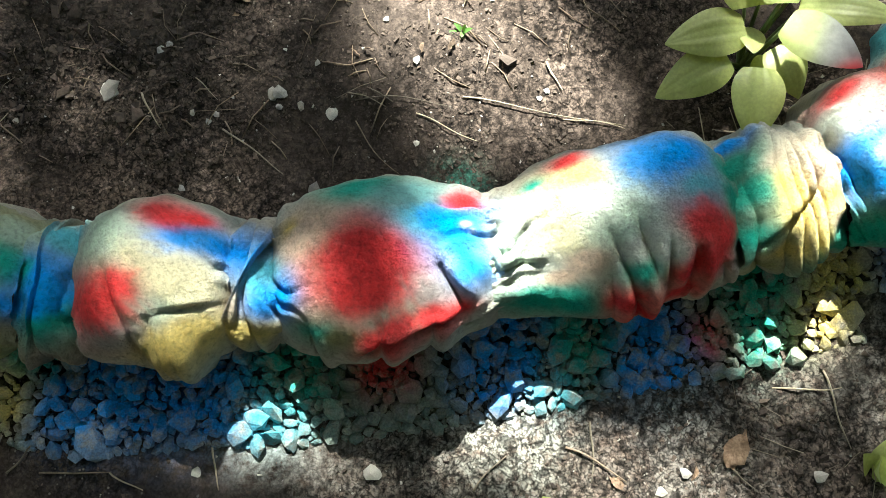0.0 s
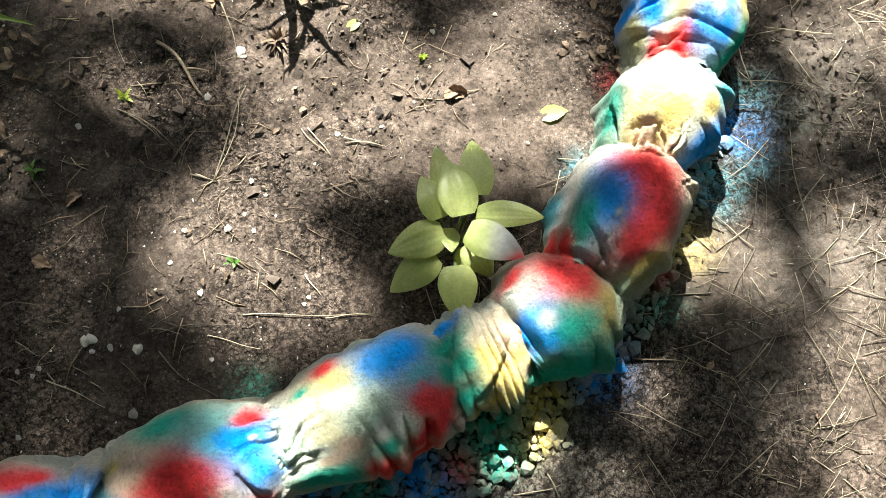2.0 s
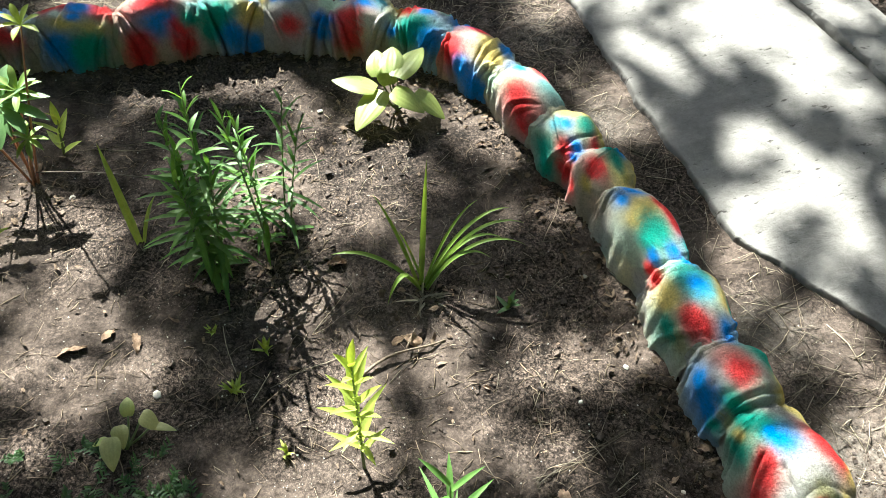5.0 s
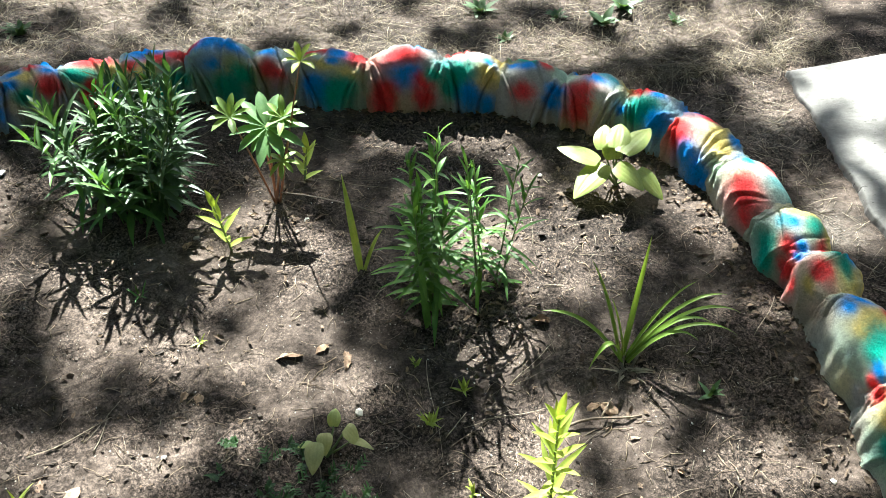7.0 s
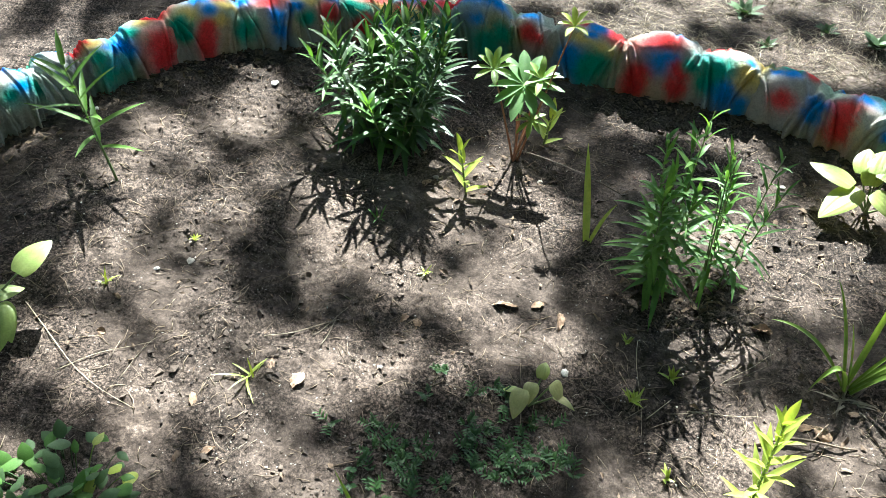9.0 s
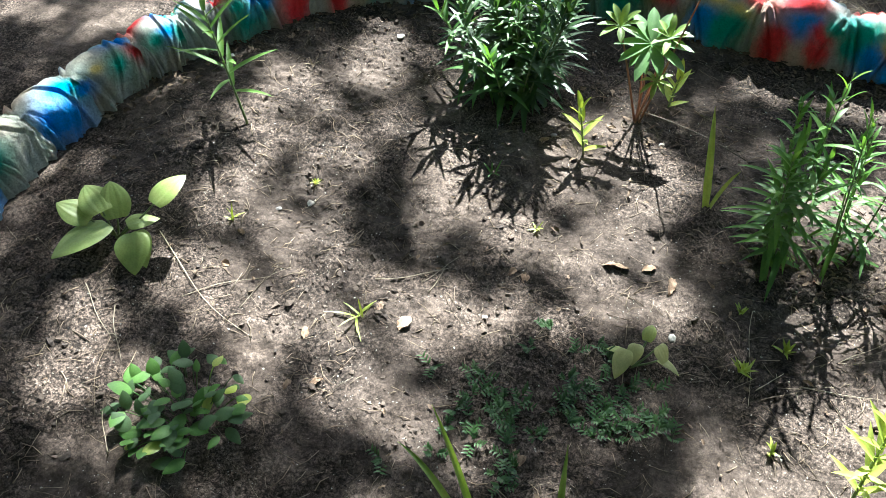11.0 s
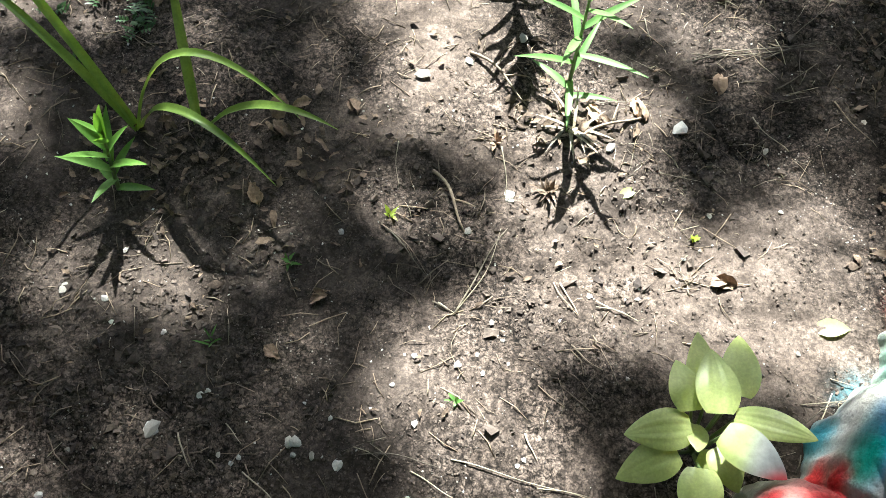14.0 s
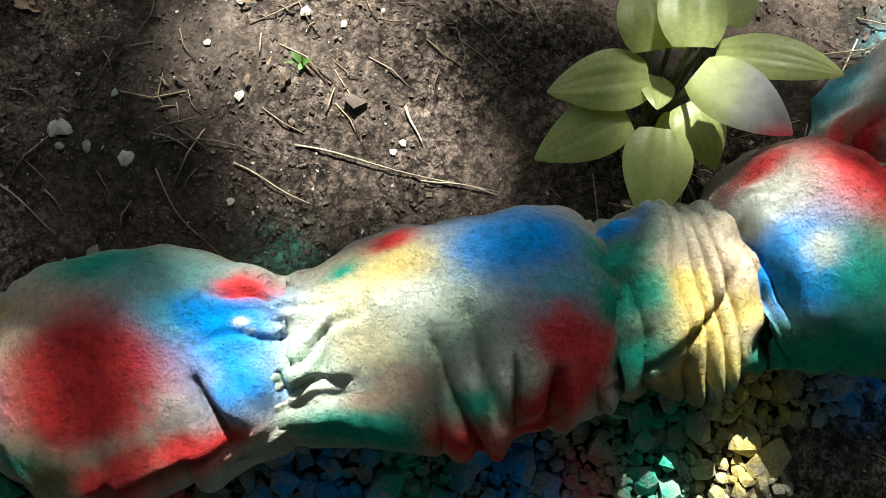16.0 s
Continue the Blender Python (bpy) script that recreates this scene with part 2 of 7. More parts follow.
BLUEGREEN = leafy("grey_green_leaf", (0.028, 0.07, 0.024), (0.085, 0.155, 0.058), 0.6, 0.25)
LILY = leafy("yellow_green_lily_leaf", (0.22, 0.33, 0.045), (0.44, 0.52, 0.11), 0.4, 0.3)
BLADE = leafy("strap_leaf", (0.10, 0.20, 0.03), (0.24, 0.36, 0.07), 0.38, 0.3)
STEM = leafy("green_stem", (0.10, 0.16, 0.05), (0.18, 0.24, 0.09), 0.5, 0.1)
YOUNGLUPINE = leafy("young_lupine_leaf", (0.13, 0.25, 0.05), (0.27, 0.38, 0.10), 0.45, 0.35)
DARKGREEN = leafy("deep_green_leaf", (0.020, 0.062, 0.018), (0.06, 0.13, 0.036), 0.42, 0.25)
MIDGREEN = leafy("bright_green_leaf", (0.07, 0.19, 0.027), (0.17, 0.33, 0.06), 0.5, 0.34)
CREAM_LEAF = leafy("cream_leaf", (0.40, 0.42, 0.16), (0.58, 0.58, 0.30), 0.5, 0.3)
REDSTEM = leafy("reddish_stem", (0.25, 0.11, 0.06), (0.36, 0.19, 0.11), 0.5, 0.1)
PAINTLEAF = stained_leaf()
CANOPY = leafy("tree_leaf", (0.04, 0.09, 0.02), (0.08, 0.15, 0.04), 0.5, 0.2)
PLASTER = grainy("weathered_plaster", [(0.3, (0.10, 0.095, 0.075)), (0.7, (0.17, 0.16, 0.13))], 3.0)
BARK = grainy("bark", [(0.3, (0.10, 0.08, 0.06)), (0.7, (0.22, 0.18, 0.14))], 12)

# ---- mesh helpers ----


def link_mesh(name, verts, faces, mat, parent=None, label="", smooth=True):
    me = bpy.data.meshes.new(name)
    me.from_pydata([tuple(v) for v in verts], [], [tuple(f) for f in faces])
    if smooth:
        me.polygons.foreach_set("use_smooth", [True] * len(me.polygons))
    me.materials.append(mat)
    me.update()
    ob = new(name, me)
    if parent:
        ob.parent = parent
    if label:
        tagged(ob, label)
    return ob


def empty(name, label, category, group="", at=(0, 0, 0), turn=0.0, scale=1.0):
    ob = tagged(new(name), label, category, group)
    ob.matrix_basis = Matrix.Translation(at) @ Matrix.Rotation(turn, 4, "Z") @ Matrix.Scale(scale, 4)
    return ob


def ground_z(x, y):
    """The lie of the land: a shallow dish inside the edging."""
    x = np.clip(x, -1.9, 1.7)
    y = np.clip(y, -0.4, 3.2)
    return 0.0285 + 0.0118 * x - 0.0742 * y + 0.0493 * x * x - 0.005 * x * y + 0.018 * y * y


def gz(x, y):
    return float(ground_z(x, y))

# ---- the edging's line: pinches between lumps, with each lump's half width and height ----
# x, y of the pinch where a lump begins; half width, height, pinch depth, number of ring folds, skew of the swelling
PINCHES = []


def lump(x, y, wide, high, tight=0.3, rings=0, skew=1.0):
    PINCHES.append((x, y, wide, high, tight, rings, skew))


def lay_edging():
    lump(-0.80, 0.20, 0.085, 0.17)
    lump(-0.62, 0.125, 0.085, 0.165, 0.25)
    lump(-0.47, 0.086, 0.082, 0.145, 0.1, 2)
    lump(-0.415, 0.082, 0.100, 0.19, 0.2)
    lump(-0.241, 0.092, 0.080, 0.145, 0.12, 4)
    lump(-0.192, 0.092, 0.104, 0.20, 0.12)
    lump(0.049, 0.123, 0.100, 0.20, 0.27, 0, 1.45)
    lump(0.317, 0.178, 0.084, 0.152, 0.12, 6)
    lump(0.433, 0.207, 0.105, 0.197, 0.14)
    lump(0.575, 0.275, 0.103, 0.215, 0.36, 0, 1.15)
    lump(0.715, 0.455, 0.095, 0.205, 0.34)
    lump(0.825, 0.605, 0.098, 0.19, 0.32)
    lump(0.905, 0.805, 0.10, 0.195, 0.32)
    lump(0.925, 1.07, 0.095, 0.195, 0.24)
    lump(0.935, 1.265, 0.092, 0.19, 0.26)
    lump(0.965, 1.52, 0.092, 0.19, 0.28)
    lump(0.97, 1.825, 0.09, 0.18, 0.3)
    lump(0.962, 2.00, 0.09, 0.185, 0.3)
    lump(0.93, 2.20, 0.09, 0.18, 0.26)
    lump(0.885, 2.46, 0.085, 0.18, 0.2)
    lump(0.79, 2.70, 0.085, 0.18, 0.2)
    lump(0.64, 2.86, 0.085, 0.20, 0.2)
    lump(0.43, 2.965, 0.085, 0.205, 0.2)
    lump(0.21, 3.075, 0.085, 0.215, 0.2)
    lump(0.0, 3.115, 0.09, 0.24, 0.15)
    lump(-0.29, 3.145, 0.085, 0.205, 0.2)
    lump(-0.56, 3.18, 0.08, 0.20, 0.2)
    lump(-0.735, 3.20, 0.09, 0.235, 0.15)
    lump(-0.97, 3.20, 0.085, 0.18, 0.15)
    lump(-1.21, 3.16, 0.085, 0.16, 0.15)
    lump(-1.40, 3.09, 0.085, 0.175, 0.15)
    lump(-1.56, 2.99, 0.085, 0.175, 0.15)
    lump(-1.73, 2.88, 0.085, 0.185, 0.2)
    lump(-1.92, 2.68, 0.085, 0.165, 0.2)
    lump(-2.03, 2.51, 0.08, 0.155, 0.15)
    lump(-2.12, 2.41, 0.09, 0.165, 0.2)
    lump(-2.20, 2.28, 0.09, 0.165, 0.2)
    lump(-2.28, 2.12, 0.09, 0.165, 0.2)
    lump(-2.33, 1.88, 0.09, 0.165, 0.2)
    lump(-2.35, 1.66, 0.09, 0.165, 0.2)
    lump(-2.33, 1.42, 0.09, 0.17, 0.2)
    lump(-2.24, 1.18, 0.09, 0.17, 0.2)
    lump(-2.10, 0.96, 0.09, 0.17, 0.2)
    lump(-1.92, 0.76, 0.09, 0.17, 0.2)
    lump(-1.72, 0.58, 0.09, 0.17, 0.2)
    lump(-1.50, 0.44, 0.09, 0.17, 0.2)
    lump(-1.27, 0.34, 0.09, 0.17, 0.2)
    lump(-1.03, 0.27, 0.09, 0.17, 0.2)


CREASES = {}


def crease(i, *lines):
    """Sharp folds on lump i: u, v of both ends and depth."""
    CREASES[i] = lines


lay_edging()
LUMPS = len(PINCHES)


def edging_frame(i, u):
    """Place and outward direction on the edging's line, at u from 0 to 1 along lump i."""
    p = [np.array(PINCHES[(i + k) % LUMPS][:2]) for k in (-1, 0, 1, 2)]
    u = np.asarray(u, float)[..., None]
    a, b, c, d = p
    at = 0.5 * (2 * b + (c - a) * u + (2 * a - 5 * b + 4 * c - d) * u**2 + (3 * b - a - 3 * c + d) * u**3)
    way = 0.5 * ((c - a) + 2 * (2 * a - 5 * b + 4 * c - d) * u + 3 * (3 * b - a - 3 * c + d) * u**2)
    way = way / np.linalg.norm(way, axis=-1, keepdims=True)
    return at, np.stack([way[..., 1], -way[..., 0]], -1), way


def edging_surface(i, u, v, detail=True):
    """Points of lump i: u along it, v from the inner foot (0) over the top (0.5) to the outer foot (1)."""
    rnd = np.random.RandomState(100 + i)
    _, _, wide, high, tight, rings, skew = PINCHES[i]
    nxt = PINCHES[(i + 1) % LUMPS]
    at, out, way = edging_frame(i, u)
    # width and height swell between the pinches
    ends_w = [min(wide, PINCHES[i - 1][2]) * (1 - tight), min(wide, nxt[2]) * (1 - nxt[4])]
    ends_h = [min(high, PINCHES[i - 1][3]) * (1 - 0.8 * tight), min(high, nxt[3]) * (1 - 0.8 * nxt[4])]
    swell = np.sin(np.pi * np.clip(u, 0, 1) ** skew) ** (0.78 if i < 19 else 0.7)
    ew = ends_w[0] * (1 - u) + ends_w[1] * u
    eh = ends_h[0] * (1 - u) + ends_h[1] * u
    w = ew + (wide - ew) * swell
    h = eh + (high - eh) * swell
    th = np.pi * v
    c, s = np.cos(th), np.sin(th)
    lat = -w * np.sign(c) * np.abs(c) ** 0.78
    zz = h * np.abs(s) ** 0.72
    bulge = 1 + 0.10 * np.sin(2 * th) ** 2
    # the outer hem tucks in under the roll
    tuck = np.clip(1 - s / 0.5, 0, 1) ** 1.3 * (c < 0) * (0.30 if i < 13 else 0.1)
    lat = lat * bulge * (1 - tuck)
    if detail:
        ph = rnd.uniform(0, 6.28, 12)
        # gathers run over the roll near the pinches
        near = np.exp(-((u / 0.16) ** 2)) + np.exp(-(((1 - u) / 0.16) ** 2))
        k = (0.004 + 0.004 * rnd.rand()) * near * np.sin(9 * th + ph[0] + 3 * u) * np.sin(4 * th + ph[1])
        # drape folds down the sides
        side = np.abs(c) ** 1.5
        k = k + 0.0048 * side * np.sin(u * (9 + 5 * rnd.rand()) + ph[2] + 1.5 * c) * (0.6 + 0.4 * np.sin(u * 21 + ph[3]))
        k = k + 0.0012 * side * np.sin(u * 37 + ph[4] + 2.2 * s)
        # broad dents
        k = k + 0.006 * np.sin(3 * th + ph[5] + 4 * u) * np.sin(5 * u + ph[6]) + 0.004 * np.sin(6 * th + ph[7]) * np.sin(9 * u + ph[8])
        # a diagonal crease with a sharp lip
        own = CREASES.get(i, ())
        a, b = np.array(PINCHES[i][:2]), np.array(nxt[:2])
        along, girth = np.linalg.norm(b - a), 2.0 * high + 1.2 * wide
        for u0, v0, u1, v1, deep in own:
            sx, sy = (u1 - u0) * along, (v1 - v0) * girth
            dx, dy = (u - u0) * along, (v - v0) * girth
            t = np.clip((dx * sx + dy * sy) / (sx * sx + sy * sy + 1e-9), 0, 1)
            px, py = dx - t * sx, dy - t * sy
            d = np.hypot(px, py)
            sgn = np.sign(px * sy - py * sx)
            fade = np.sin(np.pi * np.clip(t * 0.8 + 0.15, 0, 1))
            k = k - 1.7 * deep * np.exp(-d / 0.0032) * fade + 0.75 * deep * np.exp(-(((d * sgn - 0.012) / 0.009) ** 2)) * fade
        q = 9.0 if own else (u - 0.5) * 1.0 + (v - 0.5) * rnd.uniform(-0.9, 0.9) - rnd.uniform(-0.2, 0.25)
        k = k + 0.006 * np.exp(-((q / 0.035) ** 2)) - 0.007 * np.exp(-(((q - 0.05) / 0.03) ** 2))
        if rings:
            g = (u + 0.05 * np.sin(9 * u + ph[3])) * rings * 6.283 + 1.7 * np.sin(2.2 * th + ph[9]) + 0.7 * np.sin(6 * th + ph[10])
            deep = (0.0135 if rings > 4 else 0.008) * np.clip(0.35 + 1.3 * (v - 0.3), 0.3, 1.0)
            k = k + deep * (np.abs(np.sin(0.5 * g)) ** 0.42 * 2 - 1.25) * (0.7 + 0.3 * np.sin(2 * u * rings + 5 * v + ph[2]))
        if i < 11 and not rings:
            # sharp gathers that fan out from both pinches
            for q in range(7):
                end = q % 2
                reach, v0, lean = rnd.uniform(0.10, 0.34), rnd.uniform(0.2, 0.9), rnd.uniform(-0.12, 0.12)
                w = (1 - u) if end else u
                d = np.abs(v - v0 - lean * w / reach - 0.012 * np.sin(30 * w + q)) * girth
                fade = np.clip(1 - w / reach, 0, 1) ** 0.7
                k = k + rnd.uniform(0.005, 0.010) * fade * (0.7 * np.exp(-(((d - 0.012) / 0.008) ** 2)) - np.exp(-d / 0.0032))
            # loose flaps of cloth over the outer side
            for q in range(3):
                u0, lean = rnd.uniform(0.15, 0.85), rnd.uniform(-0.25, 0.25)
                d = (u - u0 - lean * (v - 0.7)) * along
                fade = np.clip((v - 0.58) / 0.15, 0, 1)
                k = k + 0.009 * fade * (np.exp(-(((d - 0.012) / 0.011) ** 2)) - 0.9 * np.exp(-np.abs(d) / 0.0032))
        if 10 < i < 42:
            # tight folds over the roll beside the pinches, drape folds down both sides
            for q in range(3):
                u0 = rnd.choice([rnd.uniform(0.02, 0.2), rnd.uniform(0.82, 0.98)])
                bend = rnd.uniform(-0.14, 0.14)
                d = np.abs(u - u0 - bend * np.sin(th) - 0.02 * np.sin(5 * th + q)) * along
                k = k - rnd.uniform(0.005, 0.010) * np.exp(-d / 0.0045) * np.clip(np.sin(th + rnd.uniform(-0.6, 0.6)) * 1.6, 0, 1)
            drape = 0.0
            for q in range(9 if i > 18 else 4):
                start = rnd.choice([0.03, 0.97])
                foot_at = start + (0.5 - start) * rnd.uniform(0.05, 0.85)
                w = v if q % 3 else 1 - v
                d = (u - start - (foot_at - start) * np.clip(1 - w / 0.46, 0, 1) - 0.02 * np.sin(9 * w + q)) * along
                fade = np.clip((0.46 - w) / 0.2, 0, 1) * (0.6 + 0.4 * np.clip(w / 0.1, 0, 1))
                drape = drape + rnd.uniform(0.008, 0.016) * (1.4 if i > 18 else 0.6) * fade * (0.8 * np.exp(-((d - 0.010) / 0.009) ** 2) - np.exp(-np.abs(d) / 0.0045))
            k = k + np.clip(drape, -0.024, 0.013)
        # hem flares a little at the foot
        foot = np.clip(1 - s / 0.35, 0, 1)
        k = k + foot * 0.006 * (0.5 + np.sin(u * 13 + ph[11]) + (0.6 * np.sin(u * 29 + ph[9]) if i > 18 else 0.0))
        lat = lat - k * c
        zz = zz + k * s
    x = at[..., 0] + out[..., 0] * lat
    y = at[..., 1] + out[..., 1] * lat
    z = ground_z(at[..., 0], at[..., 1]) - 0.012 + zz
    return np.stack([x, y, z], -1)

# ---- ground ----


def axis_steps(lo, hi, fine, far):
    """Grid lines: even and fine between lo and hi, widening outwards to far."""
    mid = list(np.arange(lo, hi, fine))
    step, a, b = fine, lo, mid[-1]
    left, right = [], []
    while b < far:
        step *= 1.25
        a, b = a - step, b + step
        left.append(a)
        right.append(b)
    return np.array(left[::-1] + mid + right)


TABLES = {}


def fractal(x, y, scale, octaves, seed):
    """Cheap smooth value noise on arrays."""
    total, amp, norm = np.zeros_like(x), 1.0, 0.0
    for o in range(octaves):
        if seed + o not in TABLES:
            TABLES[seed + o] = np.random.RandomState(seed + o).rand(256, 256)
        table = TABLES[seed + o]
        fx, fy = x * scale, y * scale
        ix, iy = np.floor(fx).astype(int), np.floor(fy).astype(int)
        tx, ty = fx - ix, fy - iy
        tx, ty = tx * tx * (3 - 2 * tx), ty * ty * (3 - 2 * ty)
        g = lambda a, b: table[a % 256, b % 256]
        top = g(ix, iy) * (1 - tx) + g(ix + 1, iy) * tx
        low = g(ix, iy + 1) * (1 - tx) + g(ix + 1, iy + 1) * tx
        total += amp * (top * (1 - ty) + low * ty - 0.5)
        norm += amp
        scale, amp = scale * 2.03, amp * 0.55
    return total / norm


def relief(x, y):
    rubble = np.clip(0.5 + 2.2 * fractal(x, y, 2.6, 2, 71), 0.25, 1.3)
    return ground_z(x, y) + 0.030 * fractal(x, y, 2.2, 3, 5) + 0.022 * fractal(x, y, 13, 4, 17) + 0.0125 * rubble * fractal(x, y, 55, 2, 31) + 0.005 * rubble * fractal(x, y, 118, 1, 37)


def lie(x, y):
    return float(relief(np.array([float(x)]), np.array([float(y)]))[0])


SOIL_TINTS = []
HEIGHTS = {}


def lie_fast(x, y):
    """The soil's height, looked up on the ground's own grid."""
    i = min(max(int((x + 2.5) / 0.007), 0), HEIGHTS["z"].shape[1] - 1)
    j = min(max(int((y + 0.55) / 0.007), 0), HEIGHTS["z"].shape[0] - 1)
    return float(HEIGHTS["z"][j, i])



def build_ground():
    xs, ys = axis_steps(-2.5, 1.5, 0.007, 70.0), axis_steps(-0.55, 4.0, 0.007, 70.0)
    gx, gy = np.meshgrid(xs, ys)
    z = relief(gx, gy)
    j, i = int(np.argmin(np.abs(ys + 0.55))), int(np.argmin(np.abs(xs + 2.5)))
    HEIGHTS["z"] = z[j:j + 650, i:i + 571]
    nx, ny = len(xs), len(ys)
    k = np.arange(nx * ny).reshape(ny, nx)
    faces = np.stack([k[:-1, :-1], k[:-1, 1:], k[1:, 1:], k[1:, :-1]], -1).reshape(-1, 4)
    ob = link_mesh("ground", np.stack([gx, gy, z], -1).reshape(-1, 3).tolist(), faces.tolist(), SOIL)
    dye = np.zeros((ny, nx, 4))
    for x, y, r, c in SOIL_TINTS:
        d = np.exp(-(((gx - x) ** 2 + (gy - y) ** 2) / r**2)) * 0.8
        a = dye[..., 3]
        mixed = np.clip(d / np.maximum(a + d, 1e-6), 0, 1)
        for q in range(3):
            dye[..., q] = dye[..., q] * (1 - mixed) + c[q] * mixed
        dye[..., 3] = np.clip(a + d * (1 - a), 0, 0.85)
    attr = ob.data.attributes.new("spray", "FLOAT_COLOR", "POINT")
    attr.data.foreach_set("color", dye.reshape(-1).astype(np.float32))
    return tagged(ob, "dry grey-brown garden soil with crumbs and dust", "ground", kind="structure")


# ---- sprayed colours ----
BLUE, RED, GREEN_P, YELLOW, WHITE = (0.0, 0.27, 0.78), (0.76, 0.045, 0.05), (0.012, 0.38, 0.27), (0.74, 0.58, 0.18), (0.68, 0.73, 0.62)
MIST, CREAM, TEAL, TAN = (0.47, 0.62, 0.48), (0.68, 0.63, 0.39), (0.20, 0.47, 0.45), (0.64, 0.49, 0.36)
CYAN, BUFF, OLIVE, ASH = (0.10, 0.46, 0.56), (0.52, 0.44, 0.32), (0.34, 0.33, 0.16), (0.45, 0.44, 0.41)
DYES = {"b": BLUE, "r": RED, "g": GREEN_P, "y": YELLOW, "w": WHITE, "c": CYAN, "n": BUFF, "o": OLIVE, "m": MIST, "q": CREAM, "t": TEAL, "p": TAN, "a": ASH}
PAINT = {}


def spray(i, *spots):
    """Paint spots on lump i: colour key, u along, v over, radius in metres."""
    PAINT.setdefault(i, []).extend(spots)


def build_edging(fine):
    top = empty("garden_edging", "knobbly edging of stiffened cloth sprayed blue, red, green and yellow", "garden edging", at=(0, 0, 0))
    for i in range(LUMPS):
        close = i in fine
        nu, nv = (140, 140) if close else (86, 76) if 10 < i < 42 else (30, 40)
        u, v = np.meshgrid(np.linspace(-0.03, 1.03, nu), np.linspace(0, 1, nv), indexing="ij")
        p = edging_surface(i, u, v)
        q = p.reshape(-1, 3)
        rough = fractal(q[:, 0] + q[:, 2] * 0.7, q[:, 1] - q[:, 2] * 0.9, 40, 3, 60 + i).reshape(nu, nv)
        at, out, way = edging_frame(i, u)
        c = np.cos(np.pi * v)
        p[..., 0] -= out[..., 0] * c * rough * 0.005
        p[..., 1] -= out[..., 1] * c * rough * 0.005
        p[..., 2] += np.sin(np.pi * v) * rough * 0.006
        # paint: distances along the cloth
        a, b = np.array(PINCHES[i][:2]), np.array(PINCHES[(i + 1) % LUMPS][:2])
        length = np.linalg.norm(b - a)
        girth = 2.0 * PINCHES[i][3] + 1.2 * PINCHES[i][2]
        base = np.zeros((nu, nv, 3))
        tone = 0.5 + fractal(q[:, 0] * 1.0, q[:, 1] + q[:, 2], 9, 3, 200 + i).reshape(nu, nv)
        hue = 0.5 + 1.6 * fractal(q[:, 0] + 3.1, q[:, 1] - q[:, 2], 7, 2, 260 + i).reshape(nu, nv)
        hue = np.clip(hue, 0, 1)[..., None]
        base[:] = np.array((0.52, 0.47, 0.36)) * hue + np.array((0.42, 0.47, 0.42)) * (1 - hue)
        base *= (0.75 + 0.5 * tone)[..., None]
        wob = 0.022 * fractal(q[:, 0], q[:, 1] - q[:, 2], 22, 3, 300 + i).reshape(nu, nv)
        grain = fractal(q[:, 0] + q[:, 2], q[:, 1] - q[:, 2], 150, 2, 340 + i).reshape(nu, nv)
        share = 0.78 if close else 0.6
        # overspray: every colour drifts into its neighbours
        total = np.full((nu, nv, 1), 0.10)
        drift = base * 0.10
        for key, su, sv, r in PAINT.get(i, ()):
            d = np.sqrt(((u - su) * length) ** 2 + ((v - sv) * girth) ** 2) + wob
            k = np.exp(-((d / (r * 1.55)) ** 2) * 1.3)[..., None] * (0.75 if key == "w" else 1.0)
            total, drift = total + k, drift + k * np.array(DYES[key])
        drift = drift / total
        base = drift * share + base * (1 - share)
        reach, crisp = (1.08, 4.8) if close else (1.06, 4.8)
        for key, su, sv, r in PAINT.get(i, ()):
            d = np.sqrt(((u - su) * length) ** 2 + ((v - sv) * girth) ** 2) + wob
            k = 1 / (1 + np.exp((d / (r * reach) - 0.95 + grain * 0.45) * crisp))
            k = k[..., None] * 0.97
            base = base * (1 - k) + np.array(DYES[key]) * k
        idx = np.arange(nu * nv).reshape(nu, nv)
        faces = np.stack([idx[:-1, :-1], idx[1:, :-1], idx[1:, 1:], idx[:-1, 1:]], -1).reshape(-1, 4)
        ob = link_mesh("cloth_lump", p.reshape(-1, 3).tolist(), faces.tolist(), CLOTH, top)
        attr = ob.data.attributes.new("paint", "FLOAT_COLOR", "POINT")
        attr.data.foreach_set("color", np.concatenate([base, np.ones((nu, nv, 1))], -1).reshape(-1).astype(np.float32))
    return top


# ---- leaves and plants ----


def tube(verts, faces, points, radii, sides=6):
    start = len(verts)
    for i, p in enumerate(points):
        a, b = Vector(points[max(0, i - 1)]), Vector(points[min(len(points) - 1, i + 1)])
        d = (b - a).normalized()
        s = d.cross(Vector((0.31, 0.2, 0.93))).normalized()
        t = d.cross(s)
        r = radii[i] if isinstance(radii, (list, tuple)) else radii
        for j in range(sides):
            q = 2 * math.pi * j / sides
            verts.append(Vector(p) + (s * math.cos(q) + t * math.sin(q)) * r)
    for i in range(len(points) - 1):
        for j in range(sides):
            k = start + i * sides
            faces.append((k + j, k + (j + 1) % sides, k + sides + (j + 1) % sides, k + sides + j))
    faces.append(tuple(start + j for j in range(sides))[::-1])
    faces.append(tuple(start + (len(points) - 1) * sides + j for j in range(sides)))


def oval(t):
    return max(0.02, math.sin(math.pi * min(1, t * 0.94 + 0.05) ** 0.8) ** 0.85)


def lance(t):
    return max(0.02, (math.sin(math.pi * (0.12 + 0.88 * t) ** 0.75)) ** 0.9)


